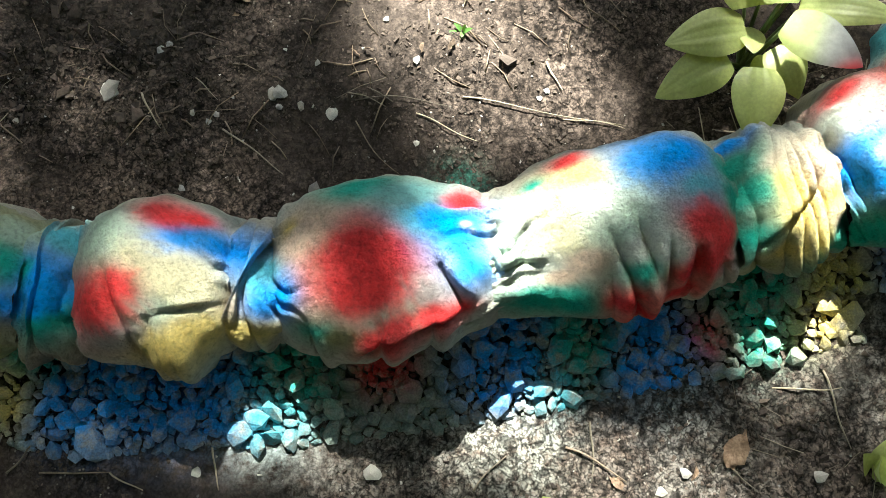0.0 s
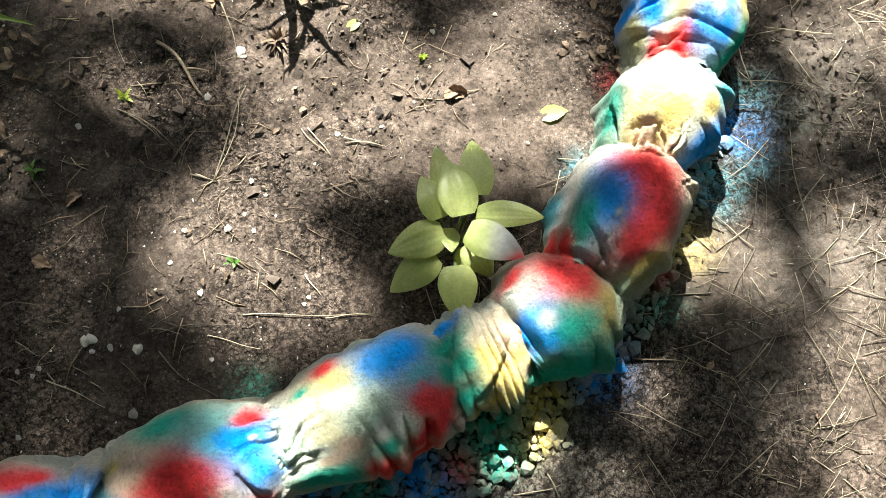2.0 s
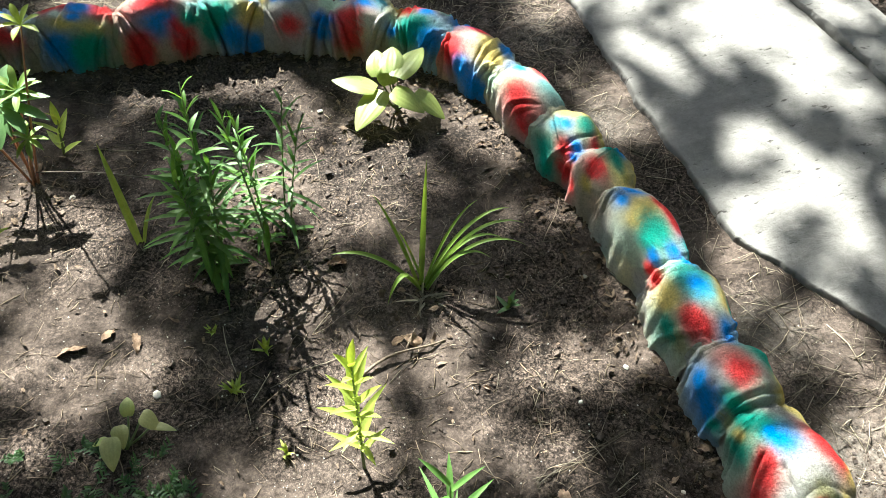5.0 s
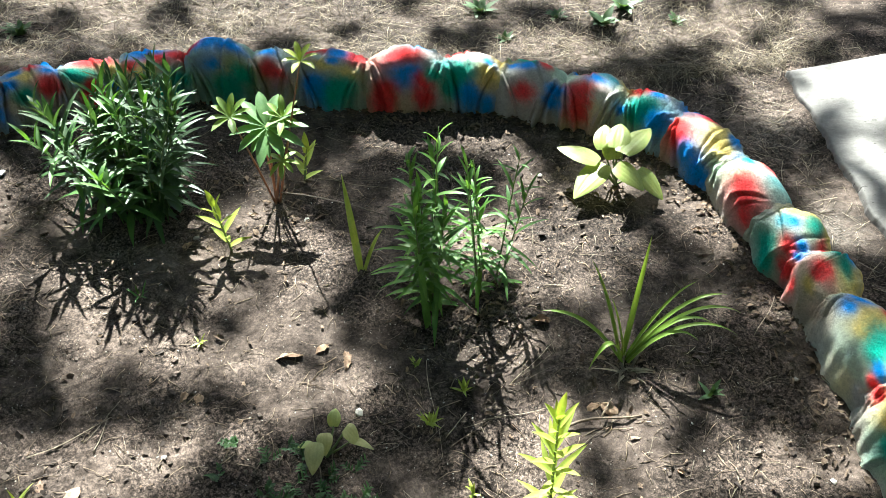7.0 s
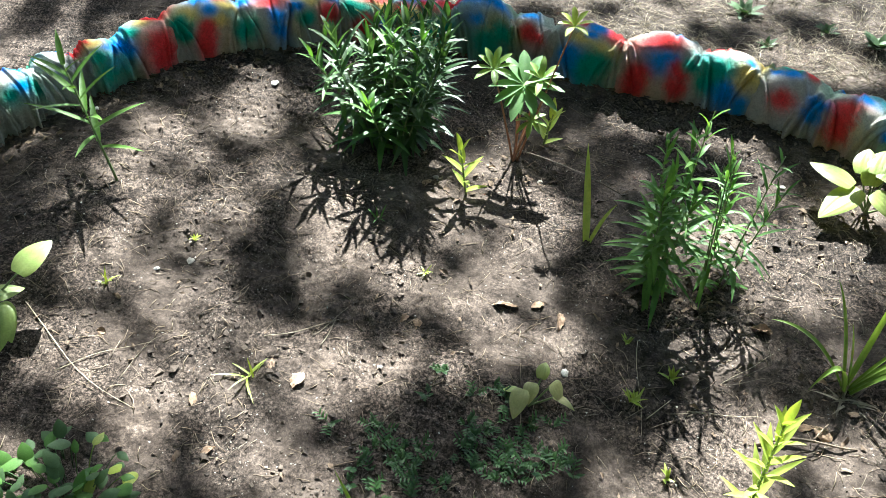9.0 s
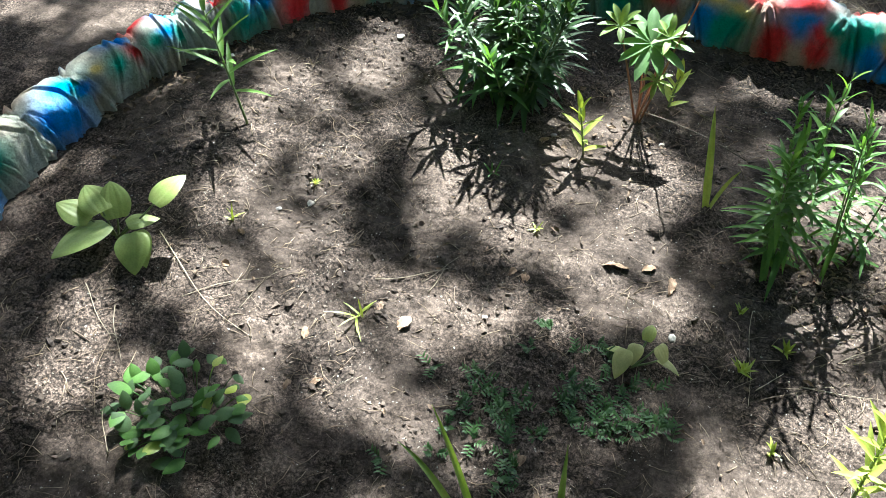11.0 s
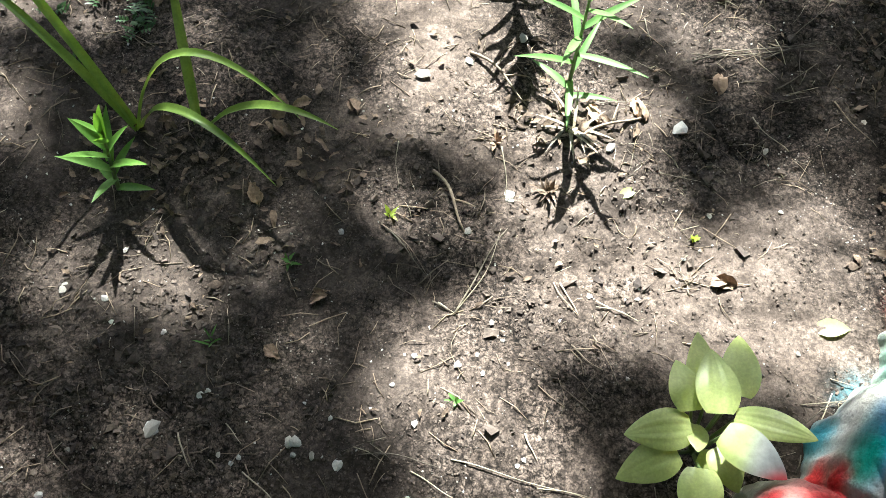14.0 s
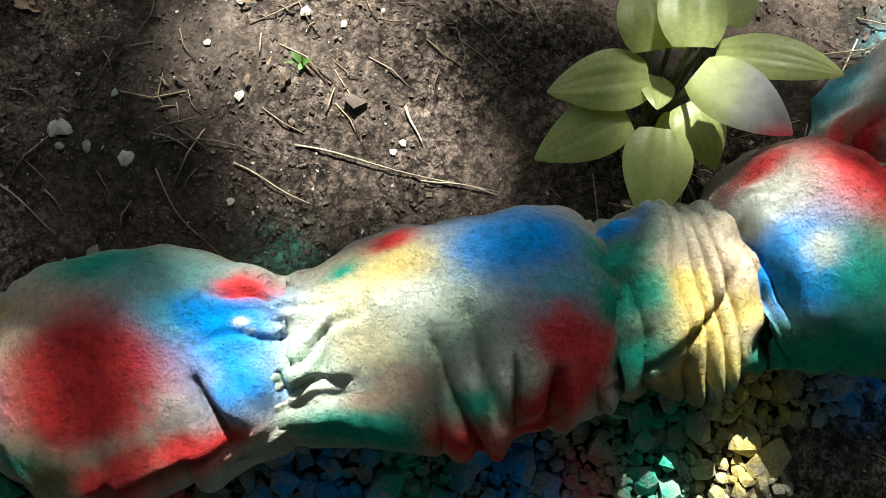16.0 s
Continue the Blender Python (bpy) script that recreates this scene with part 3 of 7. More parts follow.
def strap(t):
    return max(0.03, (1 - t**3.2) * (0.75 + 0.25 * min(1, t * 5)))


# ---- sprayed spots, lump by lump ----
spray(0, ("r", 0.15, 0.25, 0.052), ("r", 0.86, 0.77, 0.052), ("b", 0.31, 0.65, 0.051), ("y", 0.58, 0.43, 0.051), ("r", 0.72, 0.27, 0.052), ("n", 0.28, 0.69, 0.053), ("n", 0.24, 0.83, 0.047))
spray(1, ("y", 0.42, 0.87, 0.047), ("g", 0.52, 0.88, 0.041), ("r", 0.31, 0.76, 0.038), ("y", 0.43, 0.86, 0.049), ("o", 0.82, 0.27, 0.037), ("g", 0.85, 0.41, 0.02), ("b", 1.16, 0.48, 0.033), ("m", 0.86, 0.31, 0.025), ("g", 0.91, 0.46, 0.018), ("b", 0.96, 0.58, 0.018))
spray(2, ("b", 0.44, 0.48, 0.033), ("g", 0.58, 0.61, 0.024), ("b", 0.53, 0.55, 0.018), ("m", -0.39, 0.31, 0.025), ("g", -0.25, 0.46, 0.018), ("b", -0.11, 0.58, 0.018), ("c", 0.9, 0.29, 0.019))
spray(3, ("m", 0.35, 0.38, 0.036), ("c", -0.03, 0.29, 0.019), ("q", 0.61, 0.45, 0.029), ("q", 0.73, 0.51, 0.035), ("m", 0.55, 0.59, 0.023), ("a", 0.38, 0.66, 0.021), ("r", 0.3, 0.56, 0.034), ("r", 0.43, 0.51, 0.014), ("b", 0.76, 0.39, 0.027), ("r", 0.66, 0.31, 0.021), ("r", 0.79, 0.3, 0.012), ("y", 0.79, 0.68, 0.027), ("y", 0.65, 0.71, 0.024), ("n", 1.06, 0.59, 0.018), ("b", 1.06, 0.43, 0.022), ("b", 0.94, 0.4, 0.019))
spray(4, ("n", 0.23, 0.59, 0.018), ("y", 0.58, 0.7, 0.016), ("c", 0.83, 0.48, 0.019), ("b", 0.2, 0.43, 0.022), ("b", -0.21, 0.4, 0.019), ("b", 1.2, 0.58, 0.024))
spray(5, ("c", -0.03, 0.48, 0.019), ("b", 0.04, 0.58, 0.024), ("p", 0.25, 0.4, 0.03), ("y", 0.15, 0.35, 0.012), ("g", 0.51, 0.26, 0.028), ("t", 0.69, 0.3, 0.03), ("c", 0.74, 0.41, 0.024), ("a", 0.69, 0.59, 0.023), ("m", 0.56, 0.66, 0.023), ("p", 0.31, 0.65, 0.023), ("g", 0.26, 0.68, 0.021), ("o", 0.35, 0.71, 0.018), ("r", 0.48, 0.53, 0.042), ("r", 0.5, 0.48, 0.029), ("r", 0.48, 0.6, 0.028), ("b", 0.89, 0.45, 0.033), ("b", 0.91, 0.55, 0.024), ("b", 0.83, 0.41, 0.024), ("w", 0.9, 0.43, 0.005), ("w", 0.93, 0.45, 0.004), ("r", 0.74, 0.68, 0.017), ("r", 0.59, 0.69, 0.016), ("r", 0.84, 0.68, 0.009), ("r", 0.51, 0.73, 0.018), ("r", 0.91, 0.33, 0.015), ("b", 0.09, 0.55, 0.018), ("w", 1.09, 0.45, 0.024), ("m", 1.06, 0.53, 0.021))
spray(6, ("b", -0.1, 0.45, 0.033), ("w", 0.08, 0.45, 0.024), ("q", 0.21, 0.4, 0.021), ("m", 0.48, 0.41, 0.03), ("q", 0.28, 0.51, 0.027), ("m", 0.46, 0.51, 0.029), ("w", 0.14, 0.59, 0.024), ("m", 0.05, 0.53, 0.021), ("a", 0.54, 0.58, 0.018), ("w", 0.58, 0.59, 0.026), ("y", 0.38, 0.36, 0.03), ("w", 0.39, 0.44, 0.03), ("g", 0.21, 0.31, 0.009), ("b", 0.64, 0.36, 0.039), ("b", 0.74, 0.35, 0.024), ("c", 0.78, 0.48, 0.022))
spray(6, ("g", 1.01, 0.39, 0.022), ("g", 0.98, 0.5, 0.017), ("p", 0.34, 0.6, 0.017), ("p", 0.23, 0.65, 0.011), ("g", 0.51, 0.65, 0.016), ("g", 0.14, 0.73, 0.022), ("g", 0.28, 0.75, 0.021), ("r", 0.76, 0.55, 0.025), ("r", 0.88, 0.61, 0.023), ("r", 0.78, 0.66, 0.022), ("r", 0.66, 0.68, 0.016), ("r", 0.44, 0.75, 0.018), ("r", 0.51, 0.83, 0.016), ("r", 0.64, 0.78, 0.015), ("r", 0.35, 0.25, 0.012), ("g", 1.02, 0.64, 0.022))
spray(7, ("g", 0.03, 0.39, 0.022), ("g", -0.05, 0.5, 0.017), ("n", 0.85, 0.49, 0.025), ("n", 0.38, 0.43, 0.022), ("n", 1, 0.76, 0.016), ("p", 0.96, 0.56, 0.016), ("o", 0.18, 0.81, 0.016), ("g", 0.14, 0.49, 0.017), ("g", 0.04, 0.64, 0.022), ("b", 0.09, 0.25, 0.012), ("y", 0.4, 0.5, 0.018), ("y", 0.49, 0.6, 0.025), ("y", 0.33, 0.74, 0.016), ("y", 0.68, 0.69, 0.018), ("g", 1.08, 0.78, 0.016), ("g", 1.04, 0.76, 0.036), ("n", 0.9, 0.4, 0.03), ("p", 0.95, 0.5, 0.025), ("n", 0.95, 0.62, 0.03), ("y", 0.85, 0.58, 0.02))
spray(8, ("n", -0.11, 0.49, 0.025), ("n", -0, 0.76, 0.016), ("p", -0.03, 0.56, 0.016), ("g", 0.06, 0.78, 0.016), ("y", 0.81, 0.58, 0.036), ("q", 0.62, 0.54, 0.022), ("m", 1.06, 0.66, 0.023), ("w", 0.12, 0.34, 0.038), ("w", -0.11, 0.34, 0.029), ("r", 0.68, 0.36, 0.043), ("r", 0.76, 0.46, 0.034), ("r", 0.23, 0.25, 0.02), ("b", 0.06, 0.5, 0.045), ("b", 0.18, 0.56, 0.026), ("g", 0.45, 0.56, 0.037), ("g", 0.31, 0.74, 0.044), ("g", 0.03, 0.76, 0.036), ("w", 0.26, 0.49, 0.016), ("a", 1.14, 0.55, 0.028), ("r", 1.12, 0.24, 0.026))
spray(9, ("y", -0.12, 0.59, 0.036), ("m", 0.04, 0.66, 0.023), ("a", 0.21, 0.45, 0.034), ("a", 0.51, 0.08, 0.038), ("a", 0.1, 0.55, 0.028), ("y", 0.2, 0.64, 0.018), ("o", 0.14, 0.68, 0.019), ("c", 0.44, 0.03, 0.025), ("r", 0.69, 0.43, 0.037), ("r", 0.7, 0.51, 0.037), ("r", 0.46, 0.54, 0.032), ("r", 0.28, 0.53, 0.034), ("b", 0.45, 0.38, 0.041), ("g", 0.26, 0.29, 0.035), ("r", 0.08, 0.23, 0.026), ("r", 0.09, 0.1, 0.02), ("w", 0.39, 0.43, 0.007), ("p", 1.05, 0.41, 0.024), ("p", 1.05, 0.54, 0.015), ("m", 0.96, 0.16, 0.025))
spray(10, ("w", 0.56, 0.36, 0.044), ("m", 0.75, 0.46, 0.039), ("t", 0.79, 0.61, 0.025), ("w", 0.49, 0.49, 0.039), ("w", 0.31, 0.56, 0.029), ("y", 0.3, 0.38, 0.041), ("y", 0.3, 0.49, 0.037), ("y", 0.5, 0.62, 0.024), ("c", 0.74, 0.68, 0.02), ("p", 0.06, 0.41, 0.024), ("p", 0.06, 0.54, 0.015), ("g", 0.19, 0.15, 0.031), ("m", -0.05, 0.16, 0.025), ("b", 0.21, 0.73, 0.037), ("b", 0.33, 0.86, 0.025), ("r", 1.09, 0.41, 0.031), ("r", 1, 0.26, 0.021), ("r", 0.94, 0.44, 0.018))
spray(11, ("b", 0.73, 0.75, 0.031), ("y", 0.45, 0.78, 0.026), ("w", 0.74, 0.35, 0.037), ("w", 0.41, 0.53, 0.039), ("m", 0.33, 0.34, 0.026), ("o", 0.23, 0.14, 0.027), ("y", 0.44, 0.46, 0.046), ("y", 0.59, 0.69, 0.029), ("c", 0.49, 0.56, 0.018), ("g", 0.81, 0.55, 0.044), ("g", 0.89, 0.49, 0.027), ("b", 0.89, 0.78, 0.031), ("b", 0.23, 0.49, 0.033), ("b", 0.26, 0.59, 0.031), ("b", 0.53, 0.2, 0.032), ("b", 0.35, 0.24, 0.026), ("b", 0.53, 0.05, 0.022), ("r", 0.08, 0.41, 0.031), ("r", 0, 0.26, 0.021), ("r", -0.05, 0.44, 0.018), ("g", 0.28, 0.75, 0.029), ("g", 0.11, 0.73, 0.026), ("r", 1.04, 0.2, 0.025))
spray(12, ("y", 0.31, 0.75, 0.025), ("g", -0.09, 0.49, 0.027), ("b", -0.09, 0.78, 0.031), ("a", 0.33, 0.51, 0.04), ("a", 0.44, 0.46, 0.029), ("a", 0.2, 0.3, 0.034), ("o", 0.18, 0.5, 0.034), ("y", 0.84, 0.78, 0.031), ("y", 0.96, 0.74, 0.025), ("y", 0.53, 0.71, 0.018), ("o", 0.86, 0.26, 0.031), ("g", 0.93, 0.33, 0.037), ("g", 0.83, 0.41, 0.034), ("b", 0.65, 0.45, 0.03), ("b", 0.73, 0.41, 0.017))
spray(12, ("r", 0.54, 0.64, 0.036), ("r", 0.43, 0.7, 0.032), ("r", 0.59, 0.69, 0.022), ("g", 0.76, 0.19, 0.037), ("y", 0.85, 0.24, 0.017), ("r", 0.46, 0.23, 0.031), ("r", 0.35, 0.14, 0.03), ("r", 0.54, 0.3, 0.021), ("y", 0.1, 0.65, 0.023), ("r", 0.08, 0.46, 0.017), ("r", 0.03, 0.2, 0.025), ("a", 1.04, 0.53, 0.025), ("g", 1.07, 0.29, 0.037), ("o", 1.06, 0.19, 0.025))
spray(13, ("y", 0.25, 0.76, 0.03), ("y", -0.05, 0.74, 0.025), ("g", -0.1, 0.33, 0.037), ("a", 0.4, 0.28, 0.031), ("a", 0.06, 0.53, 0.025), ("m", 0.18, 0.51, 0.025), ("y", 0.19, 0.74, 0.028), ("g", 0.59, 0.7, 0.039), ("g", 0.46, 0.8, 0.033), ("g", 0.1, 0.29, 0.037), ("o", 0.08, 0.19, 0.025), ("b", 0.4, 0.2, 0.036), ("b", 0.29, 0.12, 0.032), ("b", 0.6, 0.21, 0.023), ("g", 0.11, 0.11, 0.019), ("r", 0.43, 0.46, 0.04), ("b", 1.11, 0.59, 0.024))
spray(14, ("g", 0.21, 0.9, 0.043), ("g", 0.84, 0.89, 0.043), ("g", 0.33, 0.83, 0.047), ("y", 0.68, 0.75, 0.036), ("y", 0.61, 0.3, 0.038), ("y", 0.56, 0.24, 0.027), ("y", 0.43, 0.65, 0.041), ("y", 0.66, 0.73, 0.028), ("o", 0.21, 0.18, 0.027), ("g", 0.68, 0.51, 0.055), ("c", 0.56, 0.53, 0.045), ("b", 0.6, 0.51, 0.027), ("b", 0.94, 0.59, 0.023), ("g", 0.36, 0.16, 0.034), ("r", 0.24, 0.38, 0.036), ("r", 0.12, 0.43, 0.024), ("b", 0.08, 0.59, 0.024), ("b", 0.14, 0.7, 0.022), ("a", 1.07, 0.1, 0.029), ("r", 0.91, 0.26, 0.026), ("r", 1.05, 0.26, 0.017))
spray(15, ("y", 0.77, 0.82, 0.04), ("g", 0.62, 0.81, 0.05), ("b", 0.2, 0.8, 0.047), ("g", 0.16, 0.78, 0.046), ("b", -0.05, 0.59, 0.023), ("m", 0.24, 0.2, 0.044), ("q", 0.23, 0.08, 0.037), ("a", 0.06, 0.1, 0.029), ("y", 0.53, 0.48, 0.044), ("y", 0.44, 0.38, 0.029), ("g", 0.3, 0.48, 0.051), ("g", 0.24, 0.38, 0.036), ("b", 0.79, 0.53, 0.033), ("b", 0.7, 0.39, 0.024), ("r", 0.48, 0.69, 0.037), ("r", 0.35, 0.7, 0.032), ("r", 0.55, 0.6, 0.021), ("b", 0.08, 0.54, 0.026), ("b", 0.08, 0.35, 0.02), ("r", 0.04, 0.26, 0.017), ("n", 1.07, 0.2, 0.047), ("p", 0.95, 0.16, 0.039), ("y", 1.11, 0.6, 0.047))
spray(16, ("y", 0.28, 0.82, 0.039), ("b", 0.42, 0.94, 0.035), ("g", 0.68, 0.89, 0.042), ("r", 0.84, 0.94, 0.047), ("n", 0.12, 0.2, 0.047), ("p", -0.09, 0.16, 0.039), ("y", 0.19, 0.6, 0.047), ("y", 0.31, 0.8, 0.029), ("y", 0.25, 0.23, 0.023), ("b", 0.59, 0.65, 0.032), ("g", 0.36, 0.58, 0.031), ("g", 0.65, 0.58, 0.022), ("r", 1.06, 0.61, 0.029), ("r", 0.34, 0.4, 0.031), ("r", 0.28, 0.33, 0.022), ("r", 0.96, 0.14, 0.036), ("r", 0.54, 0.11, 0.022), ("b", 1.09, 0.39, 0.021), ("b", 0.96, 0.3, 0.016))
spray(17, ("g", 0.37, 0.93, 0.038), ("y", 0.59, 0.94, 0.046), ("y", 0.42, 0.91, 0.036), ("y", 0.18, 0.77, 0.039), ("r", 0.05, 0.61, 0.029), ("w", 0.65, 0.46, 0.041), ("y", 0.6, 0.51, 0.043), ("y", 0.5, 0.64, 0.023), ("c", 0.56, 0.38, 0.029), ("g", 0.3, 0.58, 0.036), ("b", 0.46, 0.45, 0.021), ("g", 0.49, 0.14, 0.041), ("g", 0.36, 0.06, 0.033), ("r", 0.16, 0.28, 0.029), ("r", -0.03, 0.14, 0.036), ("b", 0.08, 0.39, 0.021), ("b", -0.03, 0.3, 0.016))
spray(18, ("b", 0.29, 0.86, 0.038), ("r", 0.37, 0.83, 0.039), ("g", 0.23, 0.8, 0.036), ("y", 0.4, 0.94, 0.039), ("o", 0.93, 0.24, 0.036), ("n", 0.59, 0.34, 0.035), ("t", 0.31, 0.61, 0.039), ("g", 0.76, 0.69, 0.033), ("b", 0.76, 0.54, 0.023), ("r", 0.38, 0.31, 0.049), ("r", 0.19, 0.24, 0.038), ("r", 0.6, 0.71, 0.036), ("r", 0.1, 0.15, 0.028), ("m", 0.93, 0.23, 0.036))
spray(19, ("r", 0.85, 0.85, 0.045), ("r", 0.71, 0.95, 0.046), ("g", 0.52, 0.79, 0.039), ("b", 0.86, 0.76, 0.043), ("y", 0.15, 0.44, 0.037), ("o", -0.07, 0.24, 0.036), ("a", 0.48, 0.44, 0.056), ("y", 0.35, 0.55, 0.047), ("y", 0.21, 0.43, 0.052), ("m", -0.07, 0.23, 0.036), ("r", 0.71, 0.69, 0.048), ("r", 0.76, 0.64, 0.027), ("b", 0.95, 0.69, 0.043), ("r", 0.8, 0.31, 0.054), ("r", 0.74, 0.2, 0.038), ("b", 0.49, 0.15, 0.038), ("b", 0.18, 0.08, 0.047), ("b", 0.15, 0.62, 0.03))
spray(20, ("y", 0.77, 0.83, 0.044), ("y", 0.15, 0.79, 0.042), ("g", 0.32, 0.77, 0.038), ("b", 0.19, 0.86, 0.047), ("b", -0.06, 0.69, 0.043), ("y", 0.98, 0.6, 0.037), ("m", 0.8, 0.1, 0.041), ("g", 0.59, 0.33, 0.06), ("g", 0.66, 0.21, 0.05), ("b", 0.24, 0.24, 0.055), ("r", 0.75, 0.62, 0.045), ("r", 0.85, 0.59, 0.028), ("b", 0.5, 0.53, 0.024), ("b", 0.96, 0.24, 0.02))
spray(21, ("b", 0.41, 0.78, 0.04), ("g", 0.17, 0.88, 0.043), ("b", 0.89, 0.77, 0.041), ("y", 0.23, 0.81, 0.046), ("y", -0.02, 0.6, 0.037), ("c", 0.26, 0.56, 0.025), ("b", -0.04, 0.24, 0.02), ("m", 1.05, 0.56, 0.052), ("n", 0.75, 0.04, 0.052), ("a", 0.94, 0.19, 0.031), ("w", 0.5, 0.25, 0.041), ("q", 0.5, 0.15, 0.037), ("r", 0.59, 0.58, 0.031), ("b", 0.51, 0.49, 0.029), ("c", 0.46, 0.58, 0.025), ("r", 0.71, 0.31, 0.045), ("r", 0.68, 0.11, 0.041), ("r", 0.69, 0.2, 0.041), ("b", 1.06, 0.28, 0.033), ("b", 1.09, 0.16, 0.029))
spray(22, ("g", 0.26, 0.84, 0.045), ("b", 0.58, 0.91, 0.045), ("b", 0.28, 0.84, 0.038), ("r", 0.38, 0.81, 0.037), ("m", 0.05, 0.56, 0.052), ("a", -0.06, 0.19, 0.031), ("a", 0.75, 0.15, 0.063), ("a", 0.38, 0.31, 0.062), ("a", 0.4, 0.05, 0.064), ("y", 0.93, 0.53, 0.038), ("g", 0.64, 0.64, 0.043), ("g", 0.44, 0.55, 0.025), ("b", 0.59, 0.49, 0.034), ("b", 0.8, 0.5, 0.025), ("r", 0.33, 0.55, 0.027), ("r", 0.54, 0.19, 0.044), ("b", 0.06, 0.28, 0.033), ("b", 0.09, 0.16, 0.029))
spray(23, ("g", 0.61, 0.84, 0.043), ("y", 0.79, 0.92, 0.041), ("y", 0.31, 0.93, 0.049), ("g", 0.38, 0.89, 0.039), ("y", -0.08, 0.53, 0.038), ("t", 1, 0.39, 0.043), ("a", 0.98, 0.05, 0.044), ("y", 0.2, 0.3, 0.042), ("y", 0.34, 0.19, 0.032), ("w", 0.49, 0.5, 0.043), ("g", 0.76, 0.28, 0.06), ("g", 0.86, 0.15, 0.043), ("b", 0.56, 0.11, 0.047), ("b", 0.21, 0.44, 0.025), ("b", 0.18, 0.04, 0.03), ("r", 0.66, 0.6, 0.043), ("r", 0.81, 0.62, 0.026))
spray(24, ("g", 0.78, 0.85, 0.05), ("y", 0.48, 0.86, 0.044), ("y", 0.85, 0.77, 0.049), ("r", 0.88, 0.79, 0.049), ("t", -0, 0.39, 0.043), ("a", -0.01, 0.05, 0.044), ("g", -0.18, 0.28, 0.06), ("g", -0.1, 0.15, 0.043), ("n", 0.58, 0.04, 0.054), ("a", 0.21, 0.48, 0.032), ("m", 0.61, 0.59, 0.039), ("t", 0.49, 0.58, 0.047), ("b", 0.36, 0.56, 0.03), ("r", 0.54, 0.43, 0.057), ("r", 0.64, 0.39, 0.042), ("b", 0.55, 0.2, 0.047), ("b", 0.45, 0.25, 0.032), ("r", 0.3, 0.18, 0.04), ("r", 0.29, 0.08, 0.039), ("r", 0.79, 0.12, 0.043), ("r", 0.79, 0.04, 0.044), ("g", 0.16, 0.24, 0.03), ("n", 1.1, 0.15, 0.039))
spray(25, ("r", 0.83, 0.92, 0.039), ("g", 0.56, 0.77, 0.047), ("g", 0.61, 0.77, 0.04), ("g", 0.68, 0.82, 0.042), ("n", 0.11, 0.15, 0.039), ("y", 0.25, 0.26, 0.032), ("y", 0.54, 0.35, 0.032), ("r", 0.15, 0.49, 0.039), ("r", 0.68, 0.59, 0.039), ("r", 0.8, 0.55, 0.026), ("w", 0.65, 0.46, 0.017), ("b", 0.39, 0.5, 0.03), ("b", 0.46, 0.39, 0.021), ("b", 0.6, 0.11, 0.048), ("b", 0.74, 0.16, 0.032), ("g", 0.29, 0.15, 0.047), ("g", 0.43, 0.08, 0.044), ("w", 1.08, 0.5, 0.039), ("a", 1.06, 0.28, 0.039))
spray(26, ("r", 0.45, 0.92, 0.046), ("g", 0.7, 0.88, 0.042), ("g", 0.16, 0.86, 0.049), ("b", 0.71, 0.76, 0.045), ("m", 0.99, 0.6, 0.04), ("w", 0.12, 0.5, 0.039), ("a", 0.1, 0.28, 0.039), ("n", 0.81, 0.39, 0.033), ("o", 0.84, 0.21, 0.033), ("b", 0.58, 0.48, 0.035), ("r", 0.55, 0.26, 0.039), ("r", 0.31, 0.23, 0.026), ("g", 1.15, 0.19, 0.044))
spray(27, ("b", 0.66, 0.94, 0.043), ("r", 0.54, 0.82, 0.036), ("g", 0.43, 0.88, 0.039), ("r", 0.77, 0.78, 0.048), ("m", -0.01, 0.6, 0.04), ("o", -0.12, 0.21, 0.033), ("m", 0.81, 0.41, 0.033), ("y", 0.4, 0.21, 0.032), ("o", 0.23, 0.25, 0.043), ("b", 0.65, 0.49, 0.061), ("b", 0.28, 0.45, 0.033), ("r", 0.96, 0.53, 0.04), ("g", 0.11, 0.19, 0.044), ("b", 0.55, 0.23, 0.03), ("g", 0.36, 0.09, 0.055), ("g", 1.11, 0.18, 0.033))
spray(28, ("g", 0.12, 0.85, 0.042), ("g", 0.83, 0.81, 0.037), ("r", 0.62, 0.83, 0.042), ("b", 0.1, 0.95, 0.048), ("r", -0.04, 0.53, 0.04), ("r", 0.16, 0.49, 0.031), ("m", 0.84, 0.58, 0.033), ("y", 0.64, 0.25, 0.043), ("n", 0.96, 0.11, 0.044), ("b", 0.65, 0.56, 0.053), ("b", 0.49, 0.53, 0.033), ("r", 0.41, 0.41, 0.037), ("r", 0.83, 0.36, 0.031), ("g", 0.38, 0.08, 0.055), ("g", 0.56, 0.04, 0.044), ("g", 0.11, 0.18, 0.033), ("y", 1.13, 0.36, 0.039))
spray(29, ("b", 0.49, 0.83, 0.046), ("y", 0.68, 0.88, 0.041), ("b", 0.5, 0.91, 0.049), ("r", 0.77, 0.91, 0.043), ("n", -0.05, 0.11, 0.044), ("y", 0.16, 0.36, 0.039), ("a", 0.98, 0.1, 0.033), ("g", 0.62, 0.3, 0.047), ("g", 0.83, 0.39, 0.026), ("r", 0.34, 0.54, 0.048), ("r", 0.62, 0.55, 0.031), ("r", 0.61, 0.1, 0.039), ("r", 0.54, 0.2, 0.026), ("b", 0.14, 0.16, 0.026), ("b", 1.17, 0.65, 0.039))
